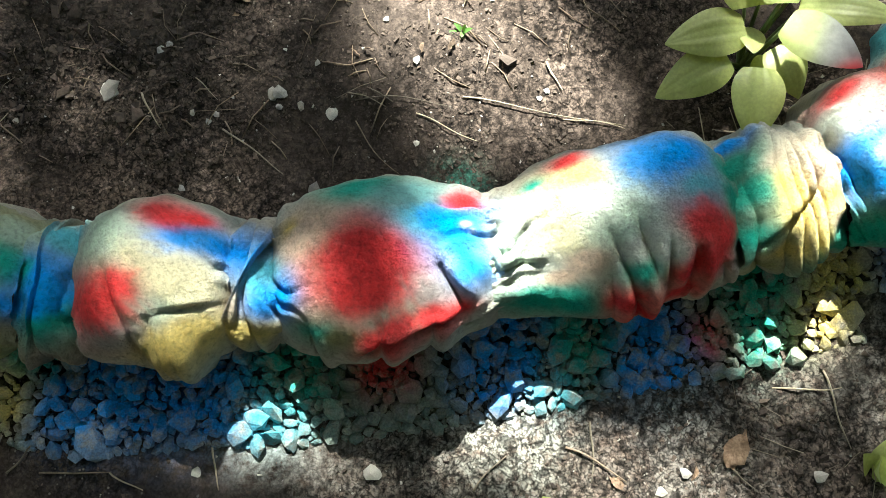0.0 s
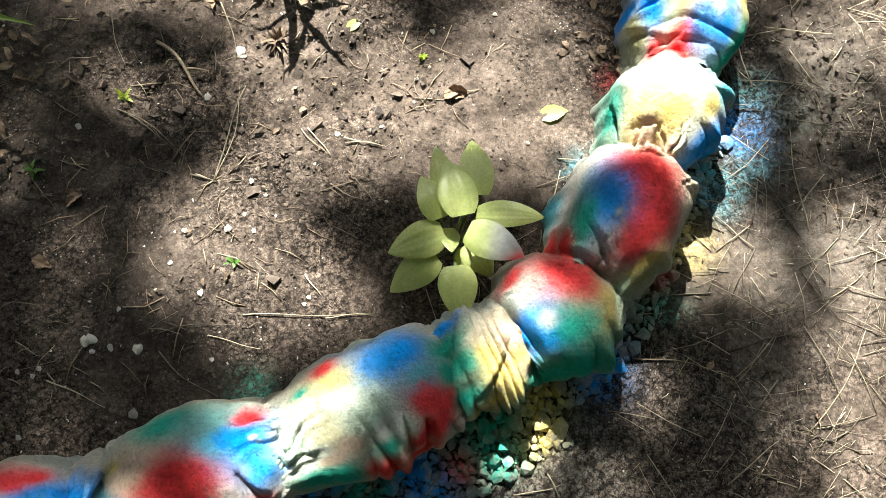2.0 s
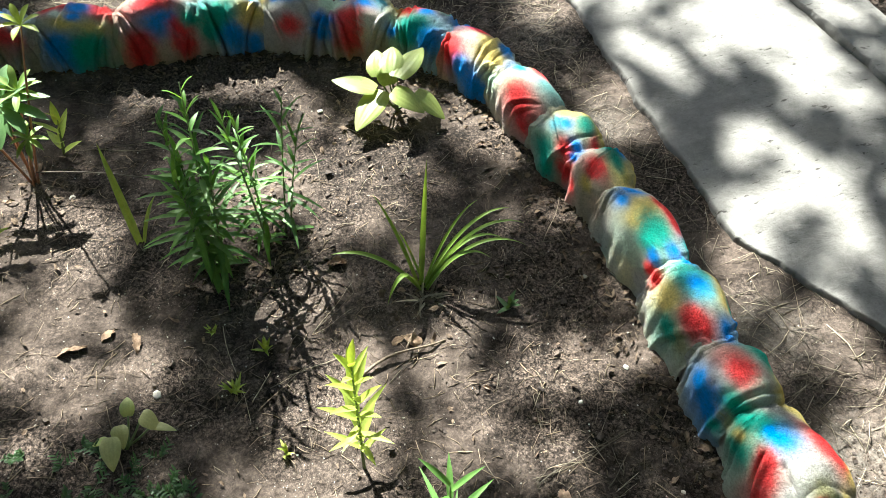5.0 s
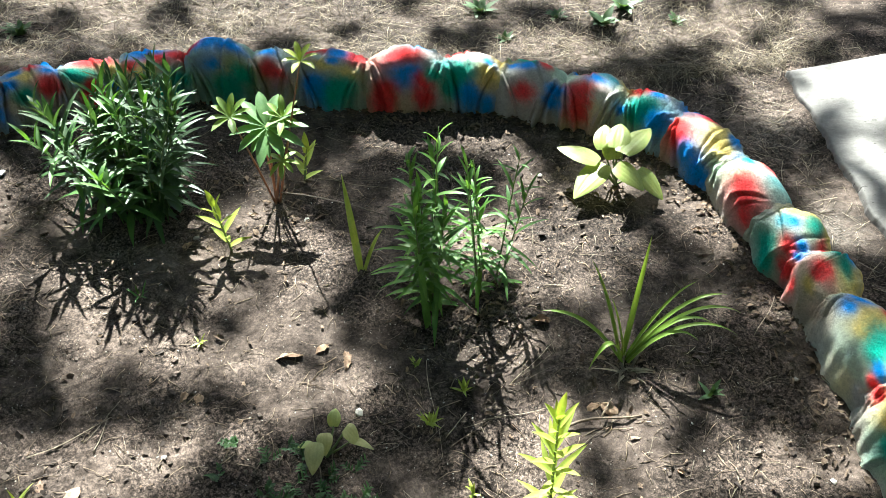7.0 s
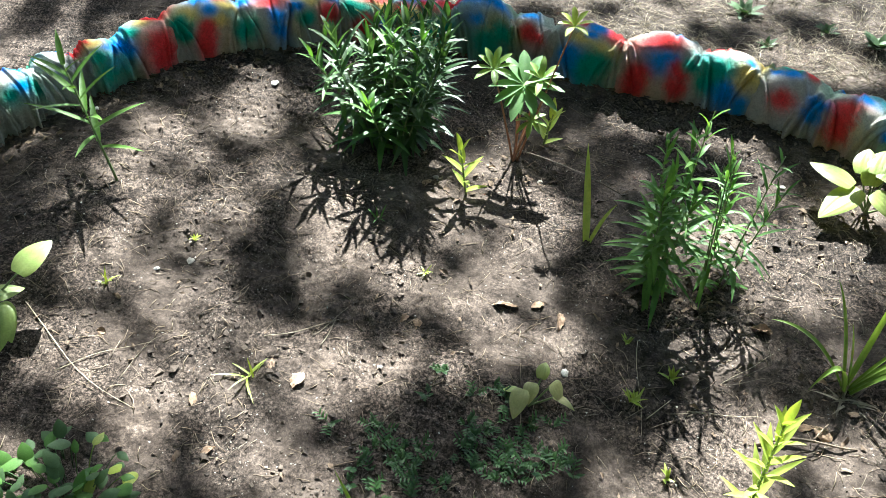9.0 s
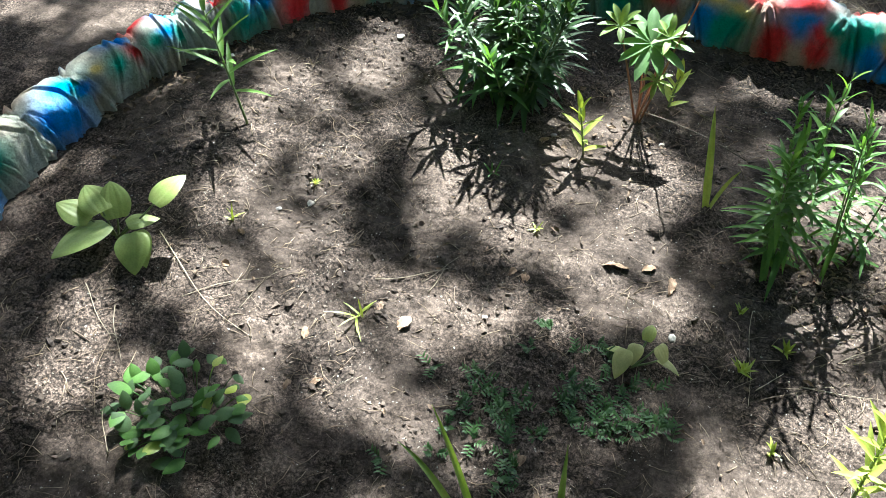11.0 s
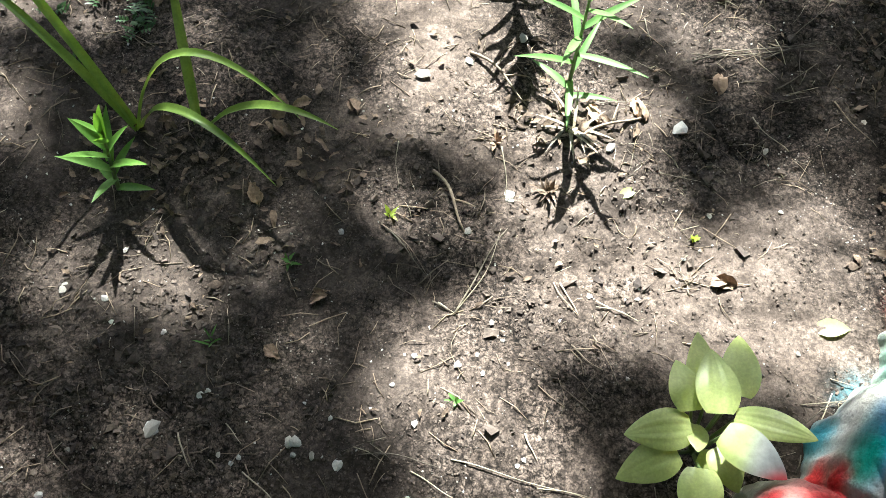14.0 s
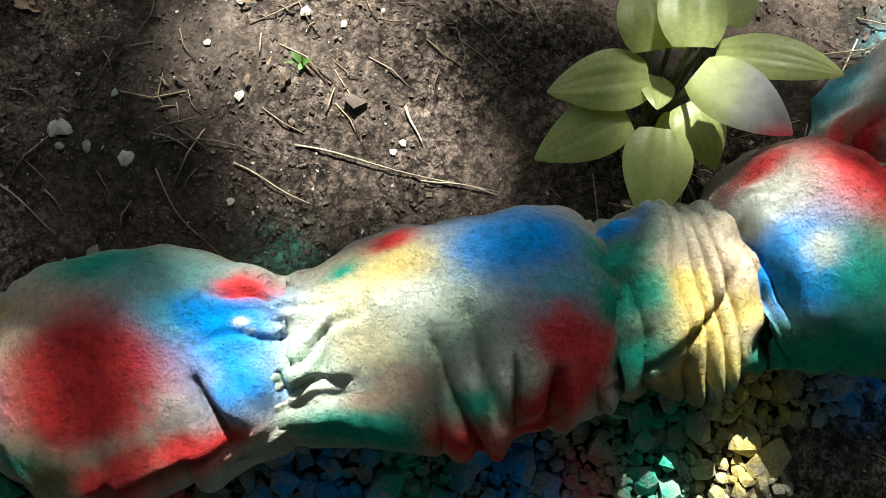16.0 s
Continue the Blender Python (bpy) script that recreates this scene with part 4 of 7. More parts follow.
spray(30, ("g", 0.33, 0.89, 0.043), ("b", 0.35, 0.76, 0.045), ("y", 0.73, 0.92, 0.04), ("g", 0.47, 0.83, 0.039), ("a", -0.02, 0.1, 0.033), ("a", 0.73, 0.11, 0.032), ("n", 1.04, 0.14, 0.025), ("y", 0.69, 0.41, 0.032), ("b", 0.18, 0.65, 0.039), ("b", 0.21, 0.44, 0.026), ("r", 0.45, 0.51, 0.021), ("r", 0.3, 0.25, 0.038), ("r", 0.39, 0.2, 0.025), ("b", 0.8, 0.51, 0.025), ("b", 0.94, 0.36, 0.025), ("g", 0.79, 0.2, 0.032))
spray(31, ("r", 0.11, 0.76, 0.049), ("g", 0.59, 0.92, 0.037), ("b", 0.75, 0.94, 0.045), ("r", 0.36, 0.76, 0.045), ("n", 0.04, 0.14, 0.025), ("b", -0.06, 0.36, 0.025), ("a", 0.61, 0.25, 0.037), ("a", 0.85, 0.11, 0.041), ("a", 0.53, 0.08, 0.031), ("r", 0.39, 0.54, 0.05), ("r", 0.64, 0.56, 0.038), ("r", 0.49, 0.4, 0.037), ("b", 0.34, 0.24, 0.031), ("b", 0.35, 0.11, 0.029), ("g", 0.98, 0.15, 0.045), ("b", 0.9, 0.5, 0.029), ("b", 0.93, 0.66, 0.021))
spray(32, ("b", 0.62, 0.92, 0.045), ("b", 0.27, 0.8, 0.048), ("y", 0.29, 0.86, 0.049), ("g", 0.59, 0.77, 0.045), ("a", -0.11, 0.11, 0.041), ("g", -0.01, 0.15, 0.045), ("g", 0.1, 0.1, 0.025), ("b", -0.07, 0.5, 0.029), ("b", -0.05, 0.66, 0.021), ("n", 0.4, 0.1, 0.045), ("n", 0.31, 0.03, 0.031), ("a", 0.86, 0.05, 0.03), ("m", 0.19, 0.28, 0.024), ("y", 0.2, 0.39, 0.036), ("y", 0.35, 0.24, 0.03), ("y", 0.74, 0.33, 0.043), ("r", 0.3, 0.54, 0.026), ("b", 0.51, 0.49, 0.03), ("b", 0.45, 0.34, 0.028), ("r", 0.58, 0.12, 0.04), ("r", 0.58, 0.05, 0.03), ("r", 0.54, 0.19, 0.028), ("g", 0.85, 0.24, 0.043), ("g", 0.89, 0.33, 0.029), ("g", 0.83, 0.15, 0.024), ("r", 1.07, 0.59, 0.039))
spray(33, ("r", 0.18, 0.85, 0.036), ("b", 0.71, 0.77, 0.042), ("b", 0.75, 0.75, 0.039), ("y", 0.33, 0.92, 0.037), ("y", 0.38, 0.54, 0.029), ("m", 0.5, 0.62, 0.029), ("n", 0.46, 0.28, 0.023), ("c", 0.8, 0.55, 0.038), ("r", 0.09, 0.59, 0.039), ("r", 0.15, 0.65, 0.028), ("r", 0.3, 0.21, 0.048), ("r", 0.24, 0.1, 0.043), ("r", 0.39, 0.06, 0.029), ("b", 1.06, 0.44, 0.034), ("b", 0.91, 0.35, 0.028), ("b", 0.88, 0.24, 0.023), ("g", 0.68, 0.41, 0.023), ("g", 1.21, 0.15, 0.047), ("c", 1.07, 0.2, 0.03))
spray(34, ("b", 0.26, 0.81, 0.046), ("b", 0.18, 0.8, 0.047), ("b", 0.61, 0.89, 0.04), ("g", 0.42, 0.8, 0.047), ("b", 0.09, 0.44, 0.034), ("b", -0.14, 0.35, 0.028), ("a", 0.98, 0.25, 0.037), ("q", 0.49, 0.18, 0.019), ("g", 0.4, 0.66, 0.038), ("y", 0.45, 0.5, 0.034), ("y", 0.43, 0.66, 0.023), ("r", 0.71, 0.59, 0.034), ("r", 0.93, 0.51, 0.026), ("g", 0.31, 0.15, 0.047), ("g", 0.44, 0.29, 0.028), ("c", 0.1, 0.2, 0.03))
spray(35, ("y", 0.86, 0.86, 0.04), ("r", 0.57, 0.81, 0.035), ("b", 0.3, 0.76, 0.044), ("g", 0.71, 0.79, 0.045), ("a", -0.02, 0.25, 0.037), ("r", -0.06, 0.51, 0.026))
spray(36, ("b", 0.49, 0.93, 0.046), ("g", 0.34, 0.83, 0.044), ("g", 0.41, 0.85, 0.038), ("y", 0.15, 0.79, 0.047), ("b", 0.21, 0.61, 0.032), ("b", 0.32, 0.3, 0.027), ("g", 0.04, 0.26, 0.036), ("w", 0.59, 0.46, 0.022), ("r", 0.78, 0.65, 0.041), ("g", 0.61, 0.27, 0.024))
spray(37, ("b", 0.86, 0.94, 0.05), ("r", 0.12, 0.87, 0.047), ("b", 0.4, 0.85, 0.041), ("g", 0.25, 0.79, 0.045), ("b", 1.02, 0.27, 0.027), ("b", 0.18, 0.52, 0.034), ("r", 0.07, 0.29, 0.028), ("g", 0.44, 0.24, 0.031), ("w", 0.9, 0.39, 0.034), ("y", 0.73, 0.33, 0.019))
spray(38, ("g", 0.13, 0.33, 0.047), ("b", 0.75, 0.17, 0.052), ("r", 0.88, 0.87, 0.051), ("b", 0.48, 0.13, 0.046), ("n", 0.65, 0.75, 0.053), ("b", 0.35, 0.38, 0.041), ("b", 0.02, 0.27, 0.027))
spray(39, ("g", 0.89, 0.28, 0.043), ("r", 0.77, 0.64, 0.048), ("r", 0.78, 0.88, 0.051), ("o", 0.46, 0.72, 0.052), ("g", 0.84, 0.31, 0.035), ("y", 0.71, 0.77, 0.047), ("o", 0.65, 0.76, 0.05))
spray(40, ("b", 0.48, 0.59, 0.051), ("g", 0.19, 0.29, 0.055), ("y", 0.36, 0.86, 0.054), ("b", 0.16, 0.17, 0.048), ("b", 0.2, 0.62, 0.042), ("b", 0.46, 0.27, 0.052), ("r", 0.54, 0.23, 0.038))
spray(41, ("y", 0.64, 0.23, 0.054), ("r", 0.23, 0.62, 0.055), ("g", 0.88, 0.55, 0.043), ("o", 0.86, 0.15, 0.036), ("b", 0.68, 0.72, 0.055), ("g", 0.68, 0.2, 0.038), ("b", 0.67, 0.15, 0.05))
spray(42, ("b", 0.68, 0.15, 0.035), ("y", 0.24, 0.4, 0.049), ("g", 0.14, 0.59, 0.035), ("n", 0.42, 0.37, 0.036), ("o", 0.34, 0.73, 0.037), ("n", 0.58, 0.77, 0.05), ("g", 0.18, 0.24, 0.055))
spray(43, ("y", 0.2, 0.56, 0.049), ("b", 0.59, 0.21, 0.048), ("b", 0.2, 0.27, 0.035), ("g", 0.22, 0.86, 0.048), ("g", 0.38, 0.87, 0.055), ("g", 0.74, 0.66, 0.043), ("g", 0.79, 0.13, 0.038))
spray(44, ("r", 0.82, 0.62, 0.035), ("o", 0.59, 0.78, 0.039), ("o", 0.14, 0.69, 0.05), ("g", 0.48, 0.61, 0.049), ("y", 0.61, 0.67, 0.05), ("r", 0.16, 0.68, 0.045), ("o", 0.67, 0.55, 0.044))
spray(45, ("g", 0.24, 0.17, 0.036), ("n", 0.25, 0.77, 0.036), ("b", 0.2, 0.71, 0.045), ("r", 0.64, 0.89, 0.038), ("r", 0.49, 0.83, 0.046), ("n", 0.67, 0.18, 0.047), ("o", 0.77, 0.55, 0.05))
spray(46, ("b", 0.53, 0.55, 0.05), ("n", 0.69, 0.2, 0.049), ("b", 0.74, 0.43, 0.038), ("r", 0.39, 0.8, 0.041), ("r", 0.65, 0.62, 0.041), ("r", 0.3, 0.71, 0.047), ("r", 0.21, 0.12, 0.051))
spray(47, ("g", 0.25, 0.82, 0.048), ("n", 0.59, 0.43, 0.042), ("b", 0.13, 0.88, 0.037), ("b", 0.19, 0.93, 0.052), ("y", 0.43, 0.95, 0.053), ("b", 0.63, 0.41, 0.042), ("o", 0.16, 0.16, 0.054))

# ---- sharp folds in the cloth ----
crease(3, (0.34, 0.47, 0.45, 0.67, 0.008), (0.45, 0.67, 0.48, 0.81, 0.008), (0.63, 0.60, 0.92, 0.59, 0.006))
crease(5, (0.78, 0.53, 0.85, 0.68, 0.012), (0.55, 0.74, 0.85, 0.70, 0.012), (0.99, 0.54, 1.00, 0.61, 0.009), (0.44, 0.79, 0.58, 0.72, 0.01))
crease(6, (0.42, 0.52, 0.54, 0.95, 0.009), (0.52, 0.49, 0.56, 0.72, 0.008), (0.61, 0.59, 0.59, 0.76, 0.01), (0.72, 0.62, 0.68, 0.80, 0.012), (0.86, 0.72, 0.89, 0.86, 0.01), (0.14, 0.47, 0.11, 0.59, 0.007), (0.27, 0.41, 0.24, 0.45, 0.006), (0.01, 0.44, 0.00, 0.65, 0.01))
crease(7, (0.08, 0.70, 0.96, 0.45, 0.006))
crease(8, (0.02, 0.25, 0.07, 0.68, 0.01))
crease(9, (0.25, 0.34, 0.00, 0.56, 0.01), (0.02, 0.40, 0.00, 0.66, 0.009), (0.86, 0.39, 1.00, 0.59, 0.009), (0.04, 0.22, 0.02, 0.44, 0.008))
crease(10, (0.25, 0.15, 0.00, 0.24, 0.01), (0.08, 0.31, 0.15, 0.46, 0.006))
crease(11, (0.14, 0.40, 0.00, 0.19, 0.01), (0.44, 0.27, 0.38, 0.02, 0.01))
crease(12, (0.61, 0.31, 0.44, 0.06, 0.014), (0.55, 0.37, 0.18, 0.33, 0.008), (0.11, 0.30, 0.10, 0.71, 0.007))
crease(13, (0.11, 0.20, 0.12, 0.78, 0.009), (0.90, 0.35, 1.00, 0.80, 0.008), (0.02, 0.21, 0.00, 0.71, 0.01), (0.98, 0.15, 1.00, 0.58, 0.01))
crease(14, (0.83, 0.16, 0.86, 0.38, 0.01), (0.88, 0.21, 0.92, 0.40, 0.01))
crease(15, (0.76, 0.13, 0.88, 0.47, 0.01))
crease(17, (0.88, 0.45, 0.24, 0.25, 0.01))
crease(18, (0.39, 0.17, 0.10, 0.46, 0.01))

# ---- gaps in the tree's crown, by where their light falls ----
GAPS = []


def gap(*spots):
    GAPS.extend(spots)
gap((0.32, 0.68, 0.20, 0.11), (0.07, 0.54, 0.06, 0.08), (-0.05, 0.53, 0.04, 0.05), (0.06, 0.37, 0.09, 0.09), (-0.14, 0.81, 0.07, 0.05), (0.59, 0.73, 0.07, 0.15), (0.61, 0.47, 0.05, 0.03), (-0.53, 0.61, 0.09, 0.04), (0.24, 0.83, 0.12, 0.06))
gap((-0.04, 1.31, 0.13, 0.16), (-0.14, 1.02, 0.06, 0.06), (0.32, 1.17, 0.16, 0.15), (0.20, 0.96, 0.12, 0.11), (0.48, 1.16, 0.07, 0.10), (-0.67, 0.61, 0.09, 0.05), (-0.84, 0.88, 0.06, 0.04), (-1.00, 1.55, 0.15, 0.07), (0.56, 1.43, 0.07, 0.06), (0.33, 1.44, 0.11, 0.07), (0.24, 0.65, 0.16, 0.11), (-0.08, 1.19, 0.08, 0.11), (-0.84, 1.17, 0.09, 0.07), (0.14, 0.59, 0.11, 0.06), (0.37, 0.58, 0.11, 0.06))
gap((-0.98, 2.00, 0.21, 0.26), (-0.61, 1.90, 0.15, 0.23), (-0.84, 2.20, 0.14, 0.20), (-1.48, 2.00, 0.10, 0.11), (-1.22, 1.33, 0.12, 0.08), (-1.05, 1.22, 0.09, 0.06), (0.23, 1.53, 0.15, 0.12), (0.18, 2.26, 0.09, 0.09), (0.48, 2.59, 0.12, 0.14), (-0.02, 2.34, 0.09, 0.08), (0.05, 1.32, 0.08, 0.09), (-0.38, 1.79, 0.06, 0.08), (-0.57, 2.31, 0.11, 0.16))
gap((-0.91, 2.04, 0.15, 0.27), (-0.54, 2.29, 0.11, 0.16), (-0.63, 1.98, 0.18, 0.14), (-1.56, 1.88, 0.16, 0.12), (-1.59, 1.60, 0.14, 0.08), (-1.56, 1.31, 0.14, 0.08), (-0.82, 1.67, 0.11, 0.10), (-1.54, 2.37, 0.11, 0.10), (0.17, 2.37, 0.10, 0.13), (0.25, 2.14, 0.10, 0.12), (0.02, 1.90, 0.11, 0.07), (-0.06, 1.51, 0.12, 0.07), (-0.97, 1.45, 0.07, 0.05), (-1.54, 1.15, 0.10, 0.06), (-1.11, 1.26, 0.08, 0.07), (-1.73, 1.95, 0.11, 0.07), (-1.46, 1.60, 0.13, 0.09), (-0.81, 2.06, 0.24, 0.19), (-1.06, 1.51, 0.11, 0.08), (0.39, 2.36, 0.12, 0.09), (-0.02, 1.54, 0.12, 0.07))
gap((1.93, 2.31, 0.26, 0.19), (1.66, 2.34, 0.18, 0.12), (1.22, 2.18, 0.11, 0.12), (1.44, 2.40, 0.09, 0.11), (1.92, 1.93, 0.18, 0.15), (1.55, 1.59, 0.10, 0.10), (1.47, 1.82, 0.07, 0.07), (1.52, 1.37, 0.08, 0.07), (1.23, 1.47, 0.09, 0.08), (1.30, 1.15, 0.07, 0.07), (0.77, 1.41, 0.06, 0.06), (0.57, 1.44, 0.09, 0.08), (0.44, 2.17, 0.09, 0.09), (0.32, 2.38, 0.07, 0.08), (0.77, 2.32, 0.09, 0.08), (0.24, 2.67, 0.09, 0.10))
gap((0.14, -0.14, 0.06, 0.03), (0.49, 0.04, 0.04, 0.04), (0.02, -0.07, 0.03, 0.02), (0.19, -0.15, 0.03, 0.03), (-0.23, -0.13, 0.04, 0.03), (0.33, -0.19, 0.05, 0.02), (0.24, -0.18, 0.06, 0.03), (-0.02, 0.43, 0.08, 0.04), (0.12, 0.39, 0.08, 0.04), (0.21, 0.32, 0.04, 0.03))
gap((0.99, -0.09, 0.06, 0.11), (0.06, -0.035, 0.035, 0.03), (0.06, -0.125, 0.05, 0.03), (0.14, -0.13, 0.05, 0.03), (0.165, -0.005, 0.045, 0.035), (0.40, 0.0, 0.04, 0.03))
gap((1.09, 0.05, 0.12, 0.16), (1.39, 0.62, 0.10, 0.11), (1.31, 0.36, 0.06, 0.07), (0.88, 0.23, 0.05, 0.05), (1.10, 0.21, 0.04, 0.04))
gap((1.19, 0.84, 0.15, 0.12), (1.35, 0.95, 0.07, 0.06), (1.24, 1.19, 0.07, 0.09), (1.29, 0.64, 0.08, 0.07), (1.33, 1.59, 0.07, 0.08), (0.79, 1.40, 0.07, 0.07), (1.25, 0.42, 0.06, 0.07), (1.16, 0.56, 0.05, 0.05))
gap((-1.62, 0.89, 0.13, 0.12), (-1.74, 1.07, 0.10, 0.07), (-1.53, 1.79, 0.15, 0.10), (-1.88, 1.75, 0.10, 0.08), (-1.37, 1.19, 0.09, 0.07), (-1.08, 1.23, 0.08, 0.09))
gap((-1.84, 3.37, 0.32, 0.20), (1.03, 3.67, 0.29, 0.29), (1.40, 3.45, 0.21, 0.26), (1.28, 2.98, 0.14, 0.27), (0.42, 3.79, 0.15, 0.10), (-0.67, 2.35, 0.11, 0.13), (-0.58, 2.02, 0.12, 0.13), (-0.73, 2.14, 0.09, 0.11), (-0.76, 1.87, 0.09, 0.08))
gap((0.43, 0.05, 0.03, 0.03), (1.60, 2.75, 0.25, 0.18), (1.90, 2.70, 0.20, 0.20))
gap((0.75, 0.30, 0.07, 0.06), (0.45, 0.05, 0.04, 0.04), (0.45, 0.01, 0.02, 0.02))
gap((0.84, 0.46, 0.11, 0.10), (0.75, 0.30, 0.10, 0.09), (0.07, 1.06, 0.09, 0.12))
gap((0.93, 1.90, 0.06, 0.05), (0.94, 1.41, 0.06, 0.07), (0.96, 1.19, 0.05, 0.05), (0.92, 0.94, 0.04, 0.04), (0.94, 0.72, 0.05, 0.04), (0.92, 2.21, 0.06, 0.07))
gap((0.11, 2.90, 0.10, 0.06), (0.55, 2.74, 0.06, 0.07), (0.68, 2.63, 0.06, 0.05), (-0.59, 2.94, 0.03, 0.05), (-1.64, 2.68, 0.11, 0.07), (-1.32, 2.94, 0.12, 0.06), (-0.19, 2.92, 0.13, 0.06))

gap((0.31, 0.73, 0.09, 0.09), (0.23, 0.59, 0.06, 0.05), (0.02, 0.53, 0.05, 0.04), (0.63, 0.69, 0.08, 0.07), (0.62, 0.54, 0.06, 0.06), (-0.17, 1.30, 0.06, 0.06), (1.02, -0.04, 0.05, 0.05), (0.97, -0.19, 0.07, 0.07), (0.26, 0.71, 0.08, 0.07), (0.38, 0.72, 0.07, 0.07), (-1.70, 1.02, 0.10, 0.09), (-1.57, 0.83, 0.09, 0.08), (-0.71, 2.18, 0.14, 0.13), (-0.71, 1.92, 0.13, 0.12), (-1.60, 1.72, 0.10, 0.09), (-1.37, 1.53, 0.10, 0.09), (-1.83, 1.80, 0.09, 0.08))
gap((-0.96, 2.08, 0.14, 0.13), (-0.94, 1.86, 0.10, 0.09), (-0.69, 1.95, 0.12, 0.10), (-1.42, 1.94, 0.09, 0.08), (-1.55, 1.74, 0.10, 0.09), (-1.51, 2.35, 0.08, 0.07), (-1.65, 2.04, 0.10, 0.09), (0.15, 1.66, 0.09, 0.08), (0.35, 1.60, 0.08, 0.07), (0.77, 2.44, 0.08, 0.07), (0.17, 1.53, 0.09, 0.08), (0.51, 1.46, 0.07, 0.07), (0.47, 1.66, 0.05, 0.05), (0.06, 1.78, 0.06, 0.05), (-0.64, 1.94, 0.08, 0.07), (-0.59, 1.81, 0.08, 0.07))

gap((-1.75, 2.15, 0.10, 0.09), (-1.30, 2.20, 0.10, 0.10), (-1.20, 2.45, 0.09, 0.08), (-1.50, 2.60, 0.10, 0.08), (-1.90, 2.50, 0.10, 0.08), (-2.05, 2.30, 0.09, 0.08), (-1.05, 2.20, 0.10, 0.09))

# ---- paint dust on the stones and soil beside the edging ----
DUST = []


def dust(*spots):
    DUST.extend(spots)


dust((-0.372, -0.026, 0.065, "b"), (-0.283, -0.033, 0.055, "b"), (-0.520, -0.040, 0.030, "y"), (-0.188, -0.006, 0.048, "g"), (-0.213, -0.060, 0.041, "c"), (-0.077, 0.001, 0.031, "r"), (0.075, 0.015, 0.048, "b"), (0.054, -0.016, 0.034, "b"), (0.158, 0.022, 0.041, "g"), (0.129, -0.033, 0.031, "c"), (0.246, 0.008, 0.051, "b"), (0.316, 0.035, 0.027, "r"), (0.372, 0.056, 0.051, "g"), (0.439, 0.055, 0.037, "y"), (-0.451, -0.053, 0.041, "b"), (-0.485, 0.015, 0.034, "g"), (0.021, 0.223, 0.025, "g"), (-0.118, -0.033, 0.034, "w"), (0.264, -0.033, 0.034, "w"), (-0.239, -0.086, 0.034, "w"), (0.073, -0.106, 0.054, "w"), (-0.008, -0.040, 0.034, "w"))
dust((0.576, 0.130, 0.043, "b"), (0.710, 0.228, 0.035, "g"), (0.785, 0.302, 0.032, "y"), (0.718, 0.264, 0.022, "r"), (0.469, 0.094, 0.035, "y"), (0.376, 0.074, 0.044, "g"), (0.951, 0.497, 0.039, "b"), (0.954, 0.434, 0.038, "c"), (0.869, 0.407, 0.038, "c"), (0.005, 0.221, 0.025, "g"))
dust((0.957, 0.500, 0.044, "b"), (0.870, 0.395, 0.035, "c"), (0.968, 0.561, 0.031, "g"), (0.797, 0.316, 0.032, "y"), (0.708, 0.247, 0.031, "r"), (0.856, 0.885, 0.029, "r"), (0.646, 0.484, 0.028, "c"), (0.740, 0.638, 0.022, "r"), (0.592, 0.125, 0.030, "b"), (0.709, 0.225, 0.031, "g"))
dust((0.840, 0.922, 0.032, "r"), (1.000, 0.560, 0.034, "c"), (0.953, 0.504, 0.038, "b"), (1.043, 0.506, 0.033, "w"))

# ---- long straws and twigs, from end to end ----
STICKS = []


def sticks(*ends):
    STICKS.extend(ends)


sticks((-0.12, 0.73, -0.03, 0.63), (-0.03, 0.60, 0.01, 0.58), (0.01, 0.58, 0.09, 0.75), (0.17, 0.65, 0.21, 0.59), (0.24, 0.61, 0.31, 0.59), (-0.12, 0.34, -0.00, 0.33), (-0.04, 0.32, 0.04, 0.28), (0.02, 0.34, 0.23, 0.30), (-0.12, 0.31, -0.04, 0.22), (0.13, 0.39, 0.15, 0.35), (0.15, 0.31, 0.23, 0.30), (-0.13, 0.35, -0.08, 0.33), (-0.33, 0.37, -0.30, 0.34), (0.20, 0.54, 0.25, 0.50), (-0.12, 0.91, -0.11, 0.82), (0.07, 0.92, 0.08, 0.81), (-0.40, 0.35, -0.37, 0.30), (-0.29, 0.30, -0.21, 0.24))
sticks((1.26, 1.96, 1.37, 1.48), (0.43, 1.14, 0.69, 1.19), (0.69, 1.19, 0.71, 1.18), (0.55, 1.37, 0.50, 1.32), (0.05, 1.73, 0.17, 1.78), (1.31, 1.45, 1.22, 1.27), (1.10, 1.70, 1.22, 1.65), (0.62, 1.20, 0.71, 1.30), (0.20, 1.52, 0.33, 1.60), (-0.45, 2.66, -0.23, 2.59), (0.49, 2.15, 0.51, 2.13))
sticks((-1.44, 1.34, -1.39, 1.53), (-1.60, 1.32, -1.42, 1.47), (-1.77, 1.49, -1.37, 1.27), (-1.84, 1.25, -1.68, 1.13), (-1.68, 1.13, -1.58, 0.93), (-1.73, 1.22, -1.61, 1.08), (-1.04, 1.62, -0.98, 1.75), (-0.80, 1.36, -0.75, 1.47), (-0.27, 1.62, -0.23, 1.58), (-0.13, 1.55, -0.00, 1.63), (-0.00, 1.63, 0.15, 1.65), (-1.49, 0.86, -1.57, 0.95), (-1.16, 1.58, -0.99, 1.70), (-0.50, 2.67, -0.22, 2.64), (-0.46, 1.54, -0.45, 1.41), (-0.04, 1.62, 0.01, 1.63))
